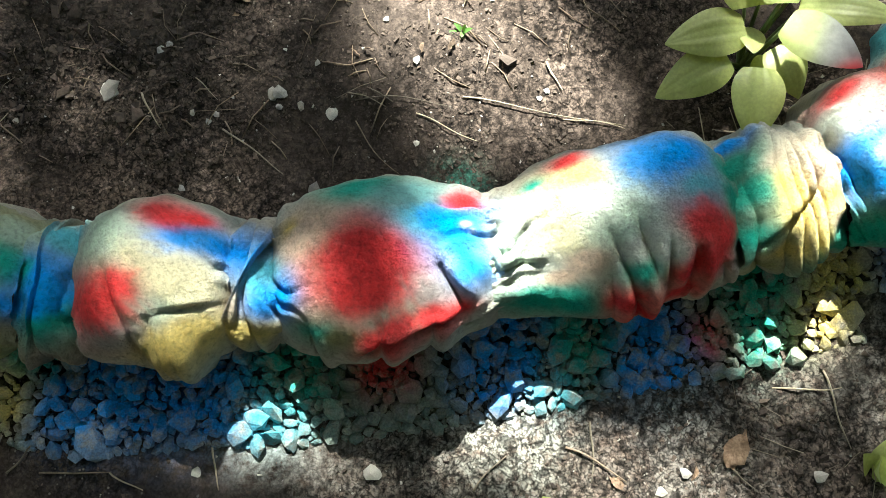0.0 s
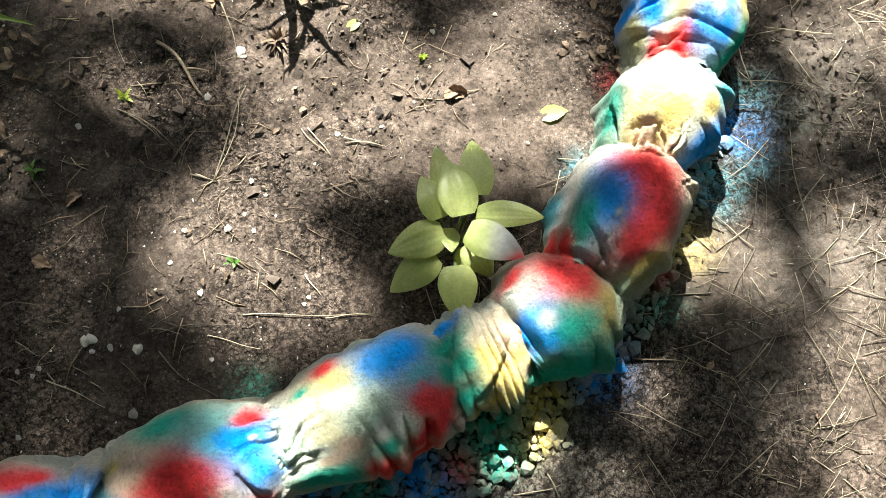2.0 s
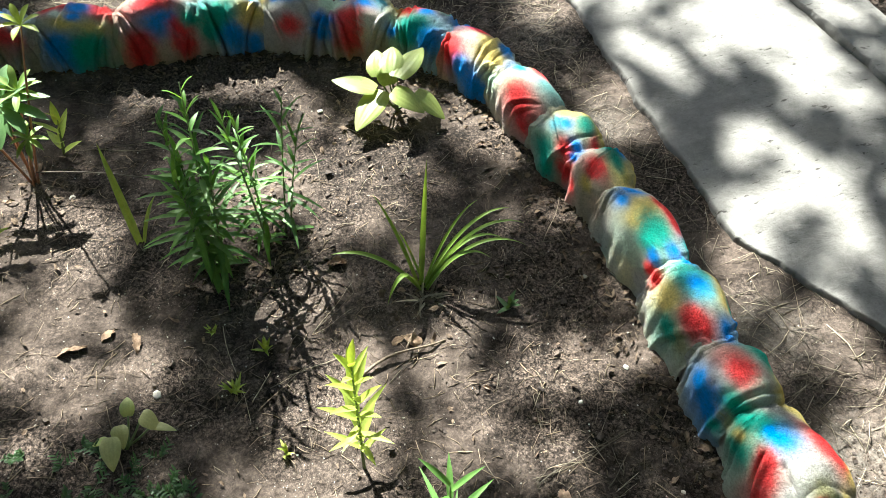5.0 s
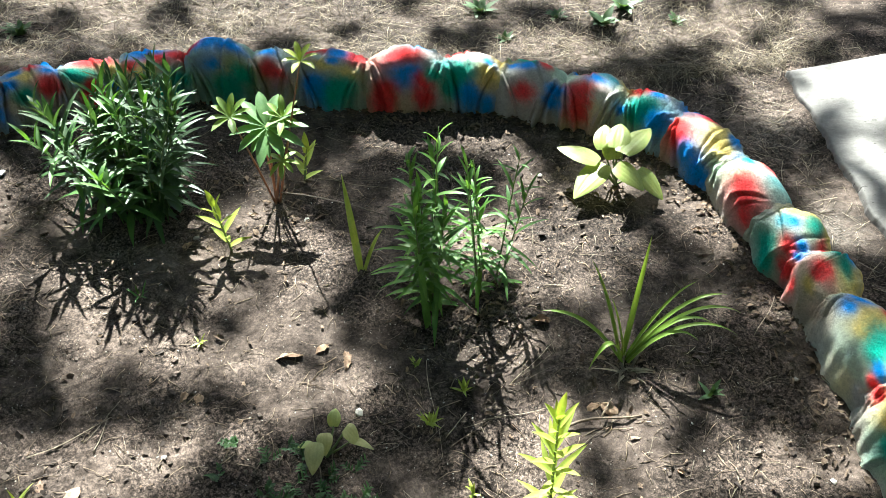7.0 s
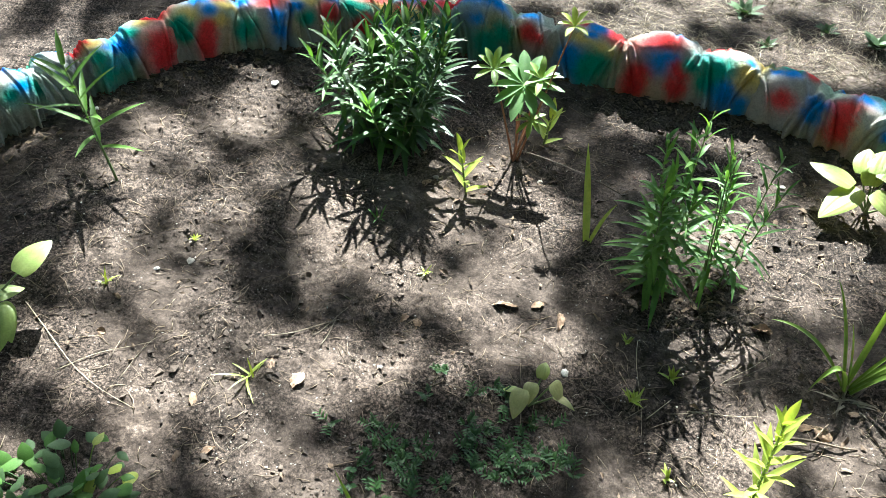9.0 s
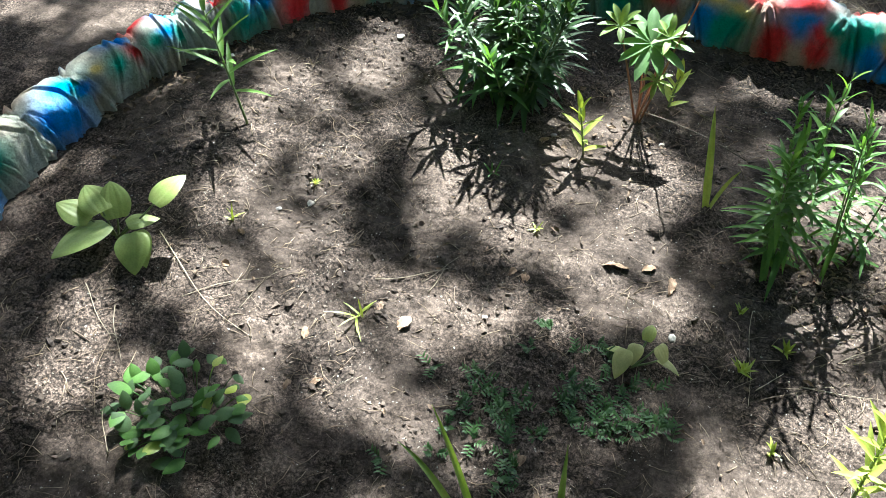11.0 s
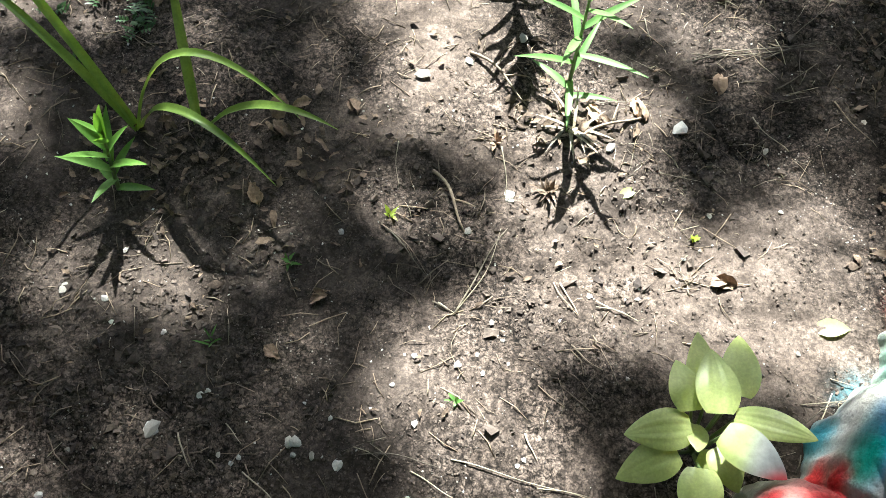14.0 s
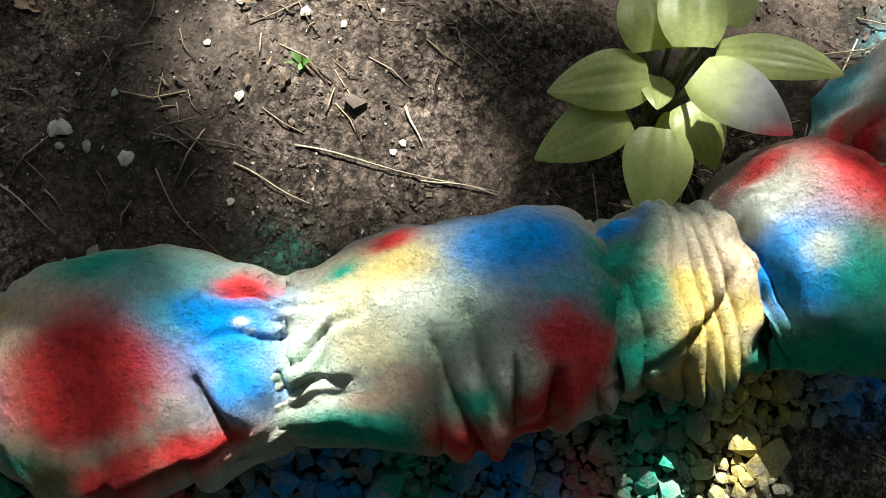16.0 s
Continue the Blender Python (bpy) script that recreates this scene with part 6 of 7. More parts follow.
def build_gravel():
    """Broken stones packed against the outer foot of the edging, dusted with its paint."""
    rnd = random.Random(21)
    top = empty("gravel_bank", "bank of broken grey stones oversprayed blue, green and yellow", "gravel")
    rock = sprayed_stone()
    shapes = []
    for k in range(9):
        me = pebble_mesh("stone", 400 + k, rock)
        shapes.append((np.array([v.co[:] for v in me.vertices]), [tuple(q.vertices) for q in me.polygons]))
        bpy.data.meshes.remove(me)
    rest_v, rest_f, made, tries, cells = [], [], 0, 0, {}
    while made < 1700 and tries < 34000:
        tries += 1
        i = rnd.choice([0, 1, 2, 3, 3, 3, 4, 5, 5, 5, 5, 6, 6, 6, 6, 7, 7, 8, 8, 8, 9, 9, 10])
        at, out, way = edging_frame(i, np.array(rnd.random()))
        deep = 0.125 if i < 8 else 0.075
        far = 0.065 + deep * rnd.random() ** 1.25
        x, y = at + out * far
        size = 0.008 + 0.016 * rnd.random() ** 1.6 if tries < 12000 else rnd.uniform(0.004, 0.010)
        cell = (int(x * 20), int(y * 20))
        near = [q for a in (-1, 0, 1) for b in (-1, 0, 1) for q in cells.get((cell[0] + a, cell[1] + b), ())]
        if any((x - a) ** 2 + (y - b) ** 2 < ((size + s) * 0.53) ** 2 for a, b, s in near):
            continue
        cells.setdefault(cell, []).append((x, y, size))
        heap = 0.030 * max(0.0, 1 - (far - 0.065) / deep)
        m = Matrix.Translation((x, y, lie_fast(x, y) + heap + size * rnd.uniform(0.0, 0.3))) @ Euler((rnd.uniform(-0.7, 0.7), rnd.uniform(-0.7, 0.7), rnd.uniform(0, 6.28))).to_matrix().to_4x4() @ Matrix.Diagonal((size * rnd.uniform(0.95, 1.5), size * rnd.uniform(0.8, 1.15), size * rnd.uniform(0.7, 1.0), 1))
        v, f = rnd.choice(shapes)
        v = v @ np.array(m.to_3x3()).T + np.array(m.translation)
        if made < 300 and tries < 12000 and y < 0.35:
            ob = link_mesh("stone", v.tolist(), f, rock, top, smooth=False)
            attr = ob.data.attributes.new("spray", "FLOAT_COLOR", "POINT")
            attr.data.foreach_set("color", drift(v).reshape(-1).astype(np.float32))
        else:
            s = sum(len(q) for q in rest_v)
            rest_v.append(v)
            rest_f += [tuple(s + k for k in q) for q in f]
        made += 1
    v = np.concatenate(rest_v)
    ob = tagged(link_mesh("stone_fill", v.tolist(), rest_f, rock, top, smooth=False), kind="stuff")
    attr = ob.data.attributes.new("spray", "FLOAT_COLOR", "POINT")
    attr.data.foreach_set("color", drift(v).reshape(-1).astype(np.float32))
    return top


def crumbs(name, x, y, r, mat, seed):
    """Angular crumbs lying on the soil, joined into one mesh."""
    rnd = np.random.RandomState(seed)
    n = len(x)
    corner = np.array([(a, b, c) for c in (-1, 1) for a, b in ((-1, -1), (1, -1), (1, 1), (-1, 1))], float)
    p = corner[None] * rnd.uniform(0.15, 1.0, (n, 8, 3)) * np.stack([rnd.uniform(0.7, 1.3, n), rnd.uniform(0.6, 1.0, n), rnd.uniform(0.35, 0.65, n)], -1)[:, None]
    a, t = rnd.uniform(0, 6.28, n), rnd.normal(0, 0.5, n)
    c, s, ct, st = (q[:, None] for q in (np.cos(a), np.sin(a), np.cos(t), np.sin(t)))
    px, py, pz = p[..., 0], p[..., 1] * ct - p[..., 2] * st, p[..., 1] * st + p[..., 2] * ct
    z = relief(x, y) + r * 0.15
    v = np.stack([x[:, None] + (px * c - py * s) * r[:, None], y[:, None] + (px * s + py * c) * r[:, None], z[:, None] + pz * r[:, None]], -1)
    q = np.array([(0, 3, 2, 1), (4, 5, 6, 7), (0, 1, 5, 4), (1, 2, 6, 5), (2, 3, 7, 6), (3, 0, 4, 7)])
    f = (np.arange(n) * 8)[:, None, None] + q[None]
    return link_mesh(name, v.reshape(-1, 3).tolist(), f.reshape(-1, 4).tolist(), mat, smooth=False)


def inside_bed(x, y):
    """Under one inside the edging, over one outside."""
    return math.sqrt(((x + 0.68) / 1.62) ** 2 + ((y - 1.62) / 1.50) ** 2)


def scatter_litter():
    rnd = random.Random(33)
    # crumbs of soil, finer and closer towards the front
    rs = np.random.RandomState(33)
    x = np.concatenate([rs.uniform(-1.1, 1.2, 60000), rs.uniform(-2.3, 1.3, 36000)])
    y = np.concatenate([rs.uniform(-0.4, 1.2, 60000), rs.uniform(0.6, 3.3, 36000)])
    thick = fractal(x, y, 2.6, 2, 71) + 0.6 * fractal(x, y, 9, 2, 75)
    thick += 0.26 * np.exp(-((x + 0.45) ** 2 + (y - 0.75) ** 2) / 0.4**2) - 0.25 * np.exp(-((x - 0.25) ** 2 + (y - 0.7) ** 2) / 0.35**2)
    keep = thick + rs.uniform(-0.22, 0.22, len(x)) > 0.0
    x, y, thick = x[keep], y[keep], thick[keep]
    r = 0.0009 + 0.0032 * rs.rand(len(x)) ** 3 + 0.020 * np.clip(thick - 0.08, 0, 0.5) * rs.rand(len(x)) ** 7
    tagged(crumbs("soil_crumbs", x, y, r, CLOD, 34), "loose crumbs of dry grey-brown soil", "soil", kind="stuff")
    # close fine crumbs where the soil meets the front of the edging
    x, y = rs.uniform(-0.8, 0.75, 30000), 0.15 + 0.6 * rs.rand(30000) ** 1.3
    keep = fractal(x, y, 14, 3, 83) + rs.uniform(-0.15, 0.15, 30000) > -0.03
    x, y = x[keep], y[keep]
    tagged(crumbs("fine_crumbs", x, y, 0.0008 + 0.0030 * rs.rand(len(x)) ** 2.5, CLOD, 37), "fine loose crumbs of dark soil beside the edging", "soil", kind="stuff")
    # clods, in drifts
    x, y = rs.uniform(-2.2, 0.9, 9000), rs.uniform(0.25, 3.0, 9000)
    keep = (fractal(x, y, 2.6, 2, 71) + 0.8 * fractal(x, y, 6, 2, 79) + rs.uniform(-0.12, 0.12, 9000) > 0.06) & (((x + 0.68) / 1.62) ** 2 + ((y - 1.62) / 1.5) ** 2 < 0.92)
    x, y = x[keep], y[keep]
    tagged(crumbs("soil_clods", x, y, 0.003 + 0.011 * rs.rand(len(x)) ** 4, CLOD, 36), "dark clods of dry soil lying in drifts", "soil", kind="stuff")
    # fine pale flecks
    x, y = rs.uniform(-2.2, 1.4, 7000), rs.uniform(-0.4, 3.1, 7000)
    tagged(crumbs("pale_grit", x, y, 0.0008 + 0.0026 * rs.rand(7000) ** 4, CHIP, 35), "scattered pale mineral flecks on the soil", "grit", kind="stuff")
    # chopped dry straw, thick outside the edging
    v, f = [], []
    count = 0
    while count < 25000:
        if rnd.random() < 0.08:
            x, y = rnd.uniform(-2.2, 0.9), rnd.uniform(0.2, 3.0)
        elif rnd.random() < 0.72:
            x, y = rnd.uniform(-2.9, 2.0), 3.1 + 2.2 * rnd.random() ** 1.5
        else:
            x, y = rnd.uniform(0.3, 1.42), rnd.uniform(-0.6, 3.2)
            if rnd.random() < 0.25:
                continue
        out = inside_bed(x, y)
        if (y < 0.2 and x < 0.75 and rnd.random() < 0.75) or (0.93 < out < 1.10) or (x > slab_edge(y) - 0.02 and y < 3.0 and rnd.random() < 0.97) or (out < 1 and rnd.random() < 0.75):
            continue
        count += 1
        ln = (0.012 + 0.13 * rnd.random() ** 2.4) * (1.5 if y > 3.1 else 1.0) * (0.55 if out < 1 else 1.0)
        a = rnd.uniform(0, 6.28)
        z = lie_fast(x, y)
        dx, dy = math.cos(a) * ln / 2, math.sin(a) * ln / 2
        bend = rnd.uniform(-0.12, 0.12) * ln
        lift = rnd.uniform(0.003, 0.009) + (rnd.uniform(0, 0.03) if y > 3.1 else 0)
        r = (0.0004 + 0.0009 * rnd.random() ** 2) * (0.7 if out < 1 else 1.0)
        pts = [(x - dx, y - dy, lie_fast(x - dx, y - dy) + 0.001), (x - dy / ln * bend, y + dx / ln * bend, z + lift), (x + dx, y + dy, lie_fast(x + dx, y + dy) + rnd.uniform(0.0, 0.008))]
        tube(v, f, pts, r, 3)
    tagged(link_mesh("dry_straw_litter", v, f, STRAW), "scattered pale dry straw and grass stalks on soil", "straw", kind="stuff")
    # fine dark roots and stalks in the bed
    v, f = [], []
    for _ in range(3200):
        x, y = rnd.uniform(-2.1, 0.85), rnd.uniform(0.25, 3.0)
        if inside_bed(x, y) > 0.97:
            continue
        ln, a = rnd.uniform(0.015, 0.07), rnd.uniform(0, 6.28)
        dx, dy = math.cos(a) * ln / 2, math.sin(a) * ln / 2
        b = rnd.uniform(-0.3, 0.3)
        tube(v, f, [(x - dx, y - dy, lie_fast(x - dx, y - dy)), (x - dy * b, y + dx * b, lie_fast(x, y) + 0.004), (x + dx, y + dy, lie_fast(x + dx, y + dy))], rnd.uniform(0.0005, 0.0013), 3)
    tagged(link_mesh("root_litter", v, f, TWIG), "fine dark roots and stalk bits on soil", "litter", kind="stuff")


def build_sticks():
    rnd = random.Random(5)
    for k, (x0, y0, x1, y1) in enumerate(STICKS):
        ln = math.hypot(x1 - x0, y1 - y0)
        if ln < 0.005:
            continue
        n = 11
        side = Vector((-(y1 - y0), x1 - x0, 0)) / ln
        sag = rnd.uniform(-0.06, 0.06)
        pts = []
        for i in range(n):
            t = i / (n - 1)
            x, y = x0 + (x1 - x0) * t, y0 + (y1 - y0) * t
            o = side * (math.sin(math.pi * t) * ln * sag + 0.012 * ln * math.sin(7 * t + k))
            pts.append(Vector((x + o.x, y + o.y, lie_fast(x + o.x, y + o.y) + 0.003)))
        for again in range(5):
            for i in range(1, n - 1):
                pts[i].z = max(pts[i].z, (pts[i - 1].z + pts[i + 1].z) / 2)
        v, f = [], []
        base = pts[0].copy()
        thick = 0.0007 + 0.0007 * rnd.random()
        tube(v, f, [p - base for p in pts], [thick * (1.15 - 0.6 * i / 10) for i in range(n)], 5)
        dark = k % 5 == 3
        ob = link_mesh("twig" if dark else "dry_stalk", v, f, TWIG if dark else STRAW)
        ob.location = base
        tagged(ob, "thin brown twig lying on the soil" if dark else "long pale dry grass stalk lying on soil", "twig" if dark else "straw", "stalks on the soil")


def build_branches():
    """Thicker broken twigs with a side shoot."""
    for x0, y0, x1, y1, thick in ((0.13, 1.56, 0.37, 1.605, 0.0042), (0.20, 0.93, 0.33, 1.01, 0.0036), (0.00, 1.13, 0.12, 1.02, 0.003), (-0.05, 0.86, 0.02, 0.74, 0.0034)):
        ln = math.hypot(x1 - x0, y1 - y0)
        v, f = [], []
        base = Vector((x0, y0, lie(x0, y0) + thick * 0.8))
        d = Vector((x1 - x0, y1 - y0, lie(x1, y1) + thick - base.z))
        side = Vector((-d.y, d.x, 0)).normalized()
        line = [d * t + side * ln * 0.05 * math.sin(5 * t) + Vector((0, 0, 0.012 * math.sin(math.pi * t))) for t in [i / 9 for i in range(10)]]
        tube(v, f, line, [thick * (1.1 - 0.06 * i) for i in range(10)], 7)
        tube(v, f, bow(line[5], line[5] + d * 0.22 + side * ln * 0.2, 0.01, 5), [thick * 0.6, thick * 0.55, thick * 0.5, thick * 0.42, thick * 0.3], 6)
        ob = link_mesh("twig", v, f, TWIG)
        ob.location = base
        tagged(ob, "thick broken brown twig with a side shoot", "twig", "broken twigs on the soil")


def build_fallen():
    rnd = random.Random(9)
    for x, y, size in FALLEN:
        size *= 0.66
        v, f = [], []
        a = rnd.uniform(0, 6.28)
        d = Vector((math.cos(a), math.sin(a), 0)) * size * 0.5
        leaf_between(v, f, -d + Vector((0, 0, 0.003)), d + Vector((0, 0, 0.004)), size * rnd.uniform(0.4, 0.7), size * rnd.uniform(0.05, 0.35), oval, n=9, across=7, fold=rnd.uniform(0.1, 0.9), cup=rnd.uniform(-0.3, 0.6), roll=rnd.uniform(-0.7, 0.7))
        v = [p + Vector((rnd.uniform(-0.05, 0.05), rnd.uniform(-0.05, 0.05), rnd.uniform(-0.07, 0.07))) * size for p in v]
        low = min(p.z for p in v)
        ob = link_mesh("dry_leaf", [p - Vector((0, 0, low)) for p in v], f, DEADLEAF)
        ob.location = (x, y, lie(x, y) - 0.001)
        tagged(ob, "curled light-brown dry leaf lying on the soil", "dry leaf", "dry leaves on the soil")


def build_chips():
    rnd = random.Random(12)
    # small white petals are built as flat pebbles along with the stones
    meshes = [pebble_mesh("pebble", 500 + k, CHIP if k % 3 else STONE, flat=0.4) for k in range(5)]
    for x, y, size in CHIPS:
        ob = new("pebble", rnd.choice(meshes))
        s = size * 0.5
        ob.matrix_basis = Matrix.Translation((x, y, lie(x, y) + s * 0.22)) @ Matrix.Rotation(rnd.uniform(0, 6.28), 4, "Z") @ Matrix.Diagonal((s * rnd.uniform(0.9, 1.15), s * rnd.uniform(0.75, 1.0), s, 1))
        tagged(ob, "small pale flat petal-like chip on dark soil", "pebble", "pebbles on the soil")


def leaf_litter():
    """Brown bits of leaf along the inner foot of the edging and under the plants."""
    rnd = random.Random(61)
    v, f = [], []
    spots = [(-0.13, 2.02, 0.16), (0.05, 2.1, 0.15), (0.19, 1.0, 0.10), (0.36, 1.75, 0.12), (-0.9, 2.45, 0.3), (-0.6, 2.5, 0.15), (0.5, 2.5, 0.2), (-0.55, 0.85, 0.15), (-0.3, 0.9, 0.2)]
    for k in range(3200):
        if k % 5 < 2:
            x, y = rnd.uniform(-2.1, 0.8), rnd.uniform(0.4, 2.9)
            if inside_bed(x, y) > 0.92:
                continue
        elif k % 5 < 4:
            at, out, way = edging_frame(rnd.randrange(11, 38), np.array(rnd.random()))
            x, y = at - out * (0.085 + 0.11 * rnd.random() ** 2)
        else:
            cx, cy, r = rnd.choice(spots)
            x, y = rnd.gauss(cx, r * 0.6), rnd.gauss(cy, r * 0.6)
        ln, a = (rnd.uniform(0.005, 0.018) if k % 5 < 2 else rnd.uniform(0.008, 0.032)), rnd.uniform(0, 6.28)
        d = Vector((math.cos(a), math.sin(a), rnd.uniform(-0.25, 0.35))) * ln * 0.5
        c = Vector((x, y, lie_fast(x, y) + 0.006))
        leaf_between(v, f, c - d, c + d, ln * rnd.uniform(0.2, 0.6), ln * rnd.uniform(-0.1, 0.3), oval, n=5, across=3, fold=rnd.uniform(-0.3, 0.9), roll=rnd.uniform(-0.6, 0.6))
        for q in range(len(v) - 15, len(v)):
            v[q] = v[q] + Vector((rnd.uniform(-1, 1), rnd.uniform(-1, 1), rnd.uniform(-0.6, 0.8))) * ln * 0.11
    tagged(link_mesh("leaf_litter", v, f, BROWNLEAF), "brown crumbled bits of dry leaves on soil", "litter", kind="stuff")


# ---- slab path beside the bed ----


def slab_edge(y):
    """The broken near edge of the path, which runs out at an angle towards the front."""
    return 1.235 + 0.06 * np.clip(y - 1.6, 0, 5) + 0.365 * np.clip(1.6 - y, 0, 9)


def build_slab(name, label, x0, x1, y0, y1, high, wobble, seed):
    """A hand-trowelled mortar strip with a ragged broken edge and rounded lip."""
    nx, ny = 60, 420
    u, v = np.meshgrid(np.linspace(0, 1, nx), np.linspace(0, 1, ny))
    y = y0 + (y1 - y0) * v
    edge = x0(y) + wobble * 1.6 * fractal(y, y * 0 + seed, 9, 5, seed)
    outer = x1 + 0.5 * wobble * fractal(y, y * 0 + 3.3, 7, 3, seed + 9)
    x = edge + (outer - edge) * u**1.8
    lip = np.clip(np.minimum(np.minimum((x - edge) / 0.006, (outer - x) / 0.03), np.minimum((y - y0) / 0.03, (y1 - y) / 0.03)), 0, 1)
    z = ground_z(x, y) + high * np.sqrt(1 - (1 - lip) ** 2) - 0.02 * (lip <= 0.001)
    z = z + lip * (0.010 * fractal(x, y, 6, 4, seed + 2) + 0.004 * fractal(x * 0.6 + y * 0.8, (y - x) * 3, 14, 3, seed + 5))
    k = np.arange(nx * ny).reshape(ny, nx)
    faces = np.stack([k[:-1, :-1], k[:-1, 1:], k[1:, 1:], k[1:, :-1]], -1).reshape(-1, 4)
    return tagged(link_mesh(name, np.stack([x, y, z], -1).reshape(-1, 3).tolist(), faces.tolist(), MORTAR), label, "path", kind="structure")


# ---- unseen plain walls, added to block low skylight ----


def build_blocker_wall(name, x0, y0, x1, y1, high):
    """An added plain plastered wall with a coping, standing on the soil to block skylight."""
    ln = math.hypot(x1 - x0, y1 - y0)
    along = Vector((x1 - x0, y1 - y0, 0)) / ln
    side = Vector((-along.y, along.x, 0))
    profile = [(-0.12, -0.3), (0.12, -0.3), (0.12, high - 0.1), (0.18, high - 0.1), (0.18, high - 0.03), (0.0, high), (-0.18, high - 0.03), (-0.18, high - 0.1), (-0.12, high - 0.1)]
    v = [Vector((x0, y0, 0)) + along * a + side * w + Vector((0, 0, h)) for a in (0, ln) for w, h in profile]
    n = len(profile)
    f = [(k, (k + 1) % n, n + (k + 1) % n, n + k) for k in range(n)] + [tuple(range(n))[::-1], tuple(range(n, 2 * n))]
    return tagged(link_mesh(name, v, f, PLASTER, smooth=False), "plain unseen grey-brown plastered wall added to block low skylight", "wall", kind="structure")


# ---- unseen trees, crowns set to dapple the bed and cut skylight ----


def gap_light(x, y):
    """How far a place lies inside a sunlit patch: below 1 inside."""
    best = np.full(x.shape, 9.0)
    for gx, gy, rx, ry in GAPS:
        best = np.minimum(best, ((x - gx) / (rx * GAP_SIZE + 0.02)) ** 2 + ((y - gy) / (ry * GAP_SIZE + 0.02)) ** 2)
    return best


GAP_SIZE = 1.1


def build_shade_tree(name, x, y, high, seed, lo, hi, leaves, close=False):
    """Trunk, limbs that reach over the bed and a broken crown of single leaves."""
    rnd = np.random.RandomState(seed)
    top = empty(name, "tall unseen broad-leaved tree, its crown set to shade the bed", "tree", at=(x, y, gz(x, y)))
    v, f = [], []
    tube(v, f, [(0.02 * math.sin(2 * k), 0.03 * math.sin(k), high * k / 8 - 0.05) for k in range(9)], [0.17 - 0.011 * k for k in range(9)], 12)
    link_mesh("trunk", v, f, BARK, top)
    px = rnd.uniform(lo[0], hi[0], leaves)
    py = rnd.uniform(lo[1], hi[1], leaves)
    pz = rnd.uniform(lo[2], hi[2], leaves)
    # where the shadow of each leaf falls
    sx, sy = px - SUN.x * pz / SUN.z, py - SUN.y * pz / SUN.z
    lit = gap_light(sx, sy)
    n1 = np.where(sx > 1.25, fractal(sx, sy, 6.5, 3, 95), fractal(sx, sy, 4.5, 3, 90))
    known = (sx > -2.1) & (sx < 2.0) & (np.abs(sy - 1.45) < 1.85)
    n2 = fractal(sx, sy, 9.0, 2, 97)
    rim = (np.hypot(sx - 0.25, sy + 0.05) > 0.5) & (np.hypot(sx - 0.8, sy - 0.38) > 0.2) & (np.hypot(sx - 0.07, sy - 1.1) > 0.15) & (np.hypot(sx - 0.4, sy - 0.65) > 0.4)
    keep = np.where(known, (lit > 1.0 + 0.15 * rnd.rand(leaves)) | (rim & (n2 > 0.18)), n1 + 0.05 * rnd.randn(leaves) > np.where((sx > 1.9) | (sy > 3.1), 0.12, 0.02))
    keep = keep | (close & ~known)
    keep &= ~(known & (rnd.rand(leaves) < 0.04))
    px, py, pz = px[keep] - x, py[keep] - y, pz[keep] - gz(x, y)
    n = len(px)
    # each leaf: a pointed oval of six corners, tilted at random
    yaw, tilt, size = rnd.uniform(0, 6.28, n), rnd.normal(0, 0.45, n), rnd.uniform(0.04, 0.08, n)
    shape = np.array([(-1, 0), (-0.4, 0.5), (0.4, 0.45), (1, 0), (0.4, -0.45), (-0.4, -0.5)])
    c, s = np.cos(yaw)[:, None], np.sin(yaw)[:, None]
    lx, ly = shape[:, 0][None] * size[:, None], shape[:, 1][None] * size[:, None]
    vx = px[:, None] + c * lx - s * ly
    vy = py[:, None] + s * lx + c * ly
    vz = pz[:, None] + lx * np.sin(tilt)[:, None] - np.abs(ly) * 0.15
    verts = np.stack([vx, vy, vz], -1).reshape(-1, 3)
    faces = np.arange(n * 6).reshape(n, 6)
    link_mesh("crown", verts.tolist(), faces.tolist(), CANOPY, top, smooth=False)
    # limbs, and twigs that run out into the crown
    rr = random.Random(seed)
    far = np.nonzero((np.abs(px + x + 0.35) > 2.3) | (np.abs(py + y - SUN.y / SUN.z * pz - 1.4) > 2.8))[0]
    for k in range(7):
        q = int(far[rr.randrange(len(far))])
        to = Vector((px[q], py[q], pz[q]))
        a = Vector((0, 0, high * rr.uniform(0.35, 0.8)))
        v, f = [], []
        tube(v, f, bow(a, to, 0.5, 8), [0.04 * (1 - 0.11 * i) for i in range(8)], 7)
        link_mesh("limb", v, f, BARK, top)
    return top


# ---- building ----
for dx, dy, r, k in DUST:
    SOIL_TINTS.append((dx, dy, r * 1.1, tuple(0.7 * q + 0.06 for q in DYES[k])))
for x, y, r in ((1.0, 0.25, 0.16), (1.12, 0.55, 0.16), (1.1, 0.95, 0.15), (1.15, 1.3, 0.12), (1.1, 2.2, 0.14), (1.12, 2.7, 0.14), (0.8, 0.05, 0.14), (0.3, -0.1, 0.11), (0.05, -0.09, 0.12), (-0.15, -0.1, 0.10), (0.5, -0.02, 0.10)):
    SOIL_TINTS.append((x, y, r * 0.85, (0.16, 0.145, 0.125) if y > 0 else (0.29, 0.275, 0.245)))
# darker brown patches of bed soil behind the front edging
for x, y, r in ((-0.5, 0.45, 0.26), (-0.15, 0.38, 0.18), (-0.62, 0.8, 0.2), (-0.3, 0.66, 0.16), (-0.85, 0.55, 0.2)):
    SOIL_TINTS.append((x, y, r * 0.9, (0.036, 0.029, 0.024)))
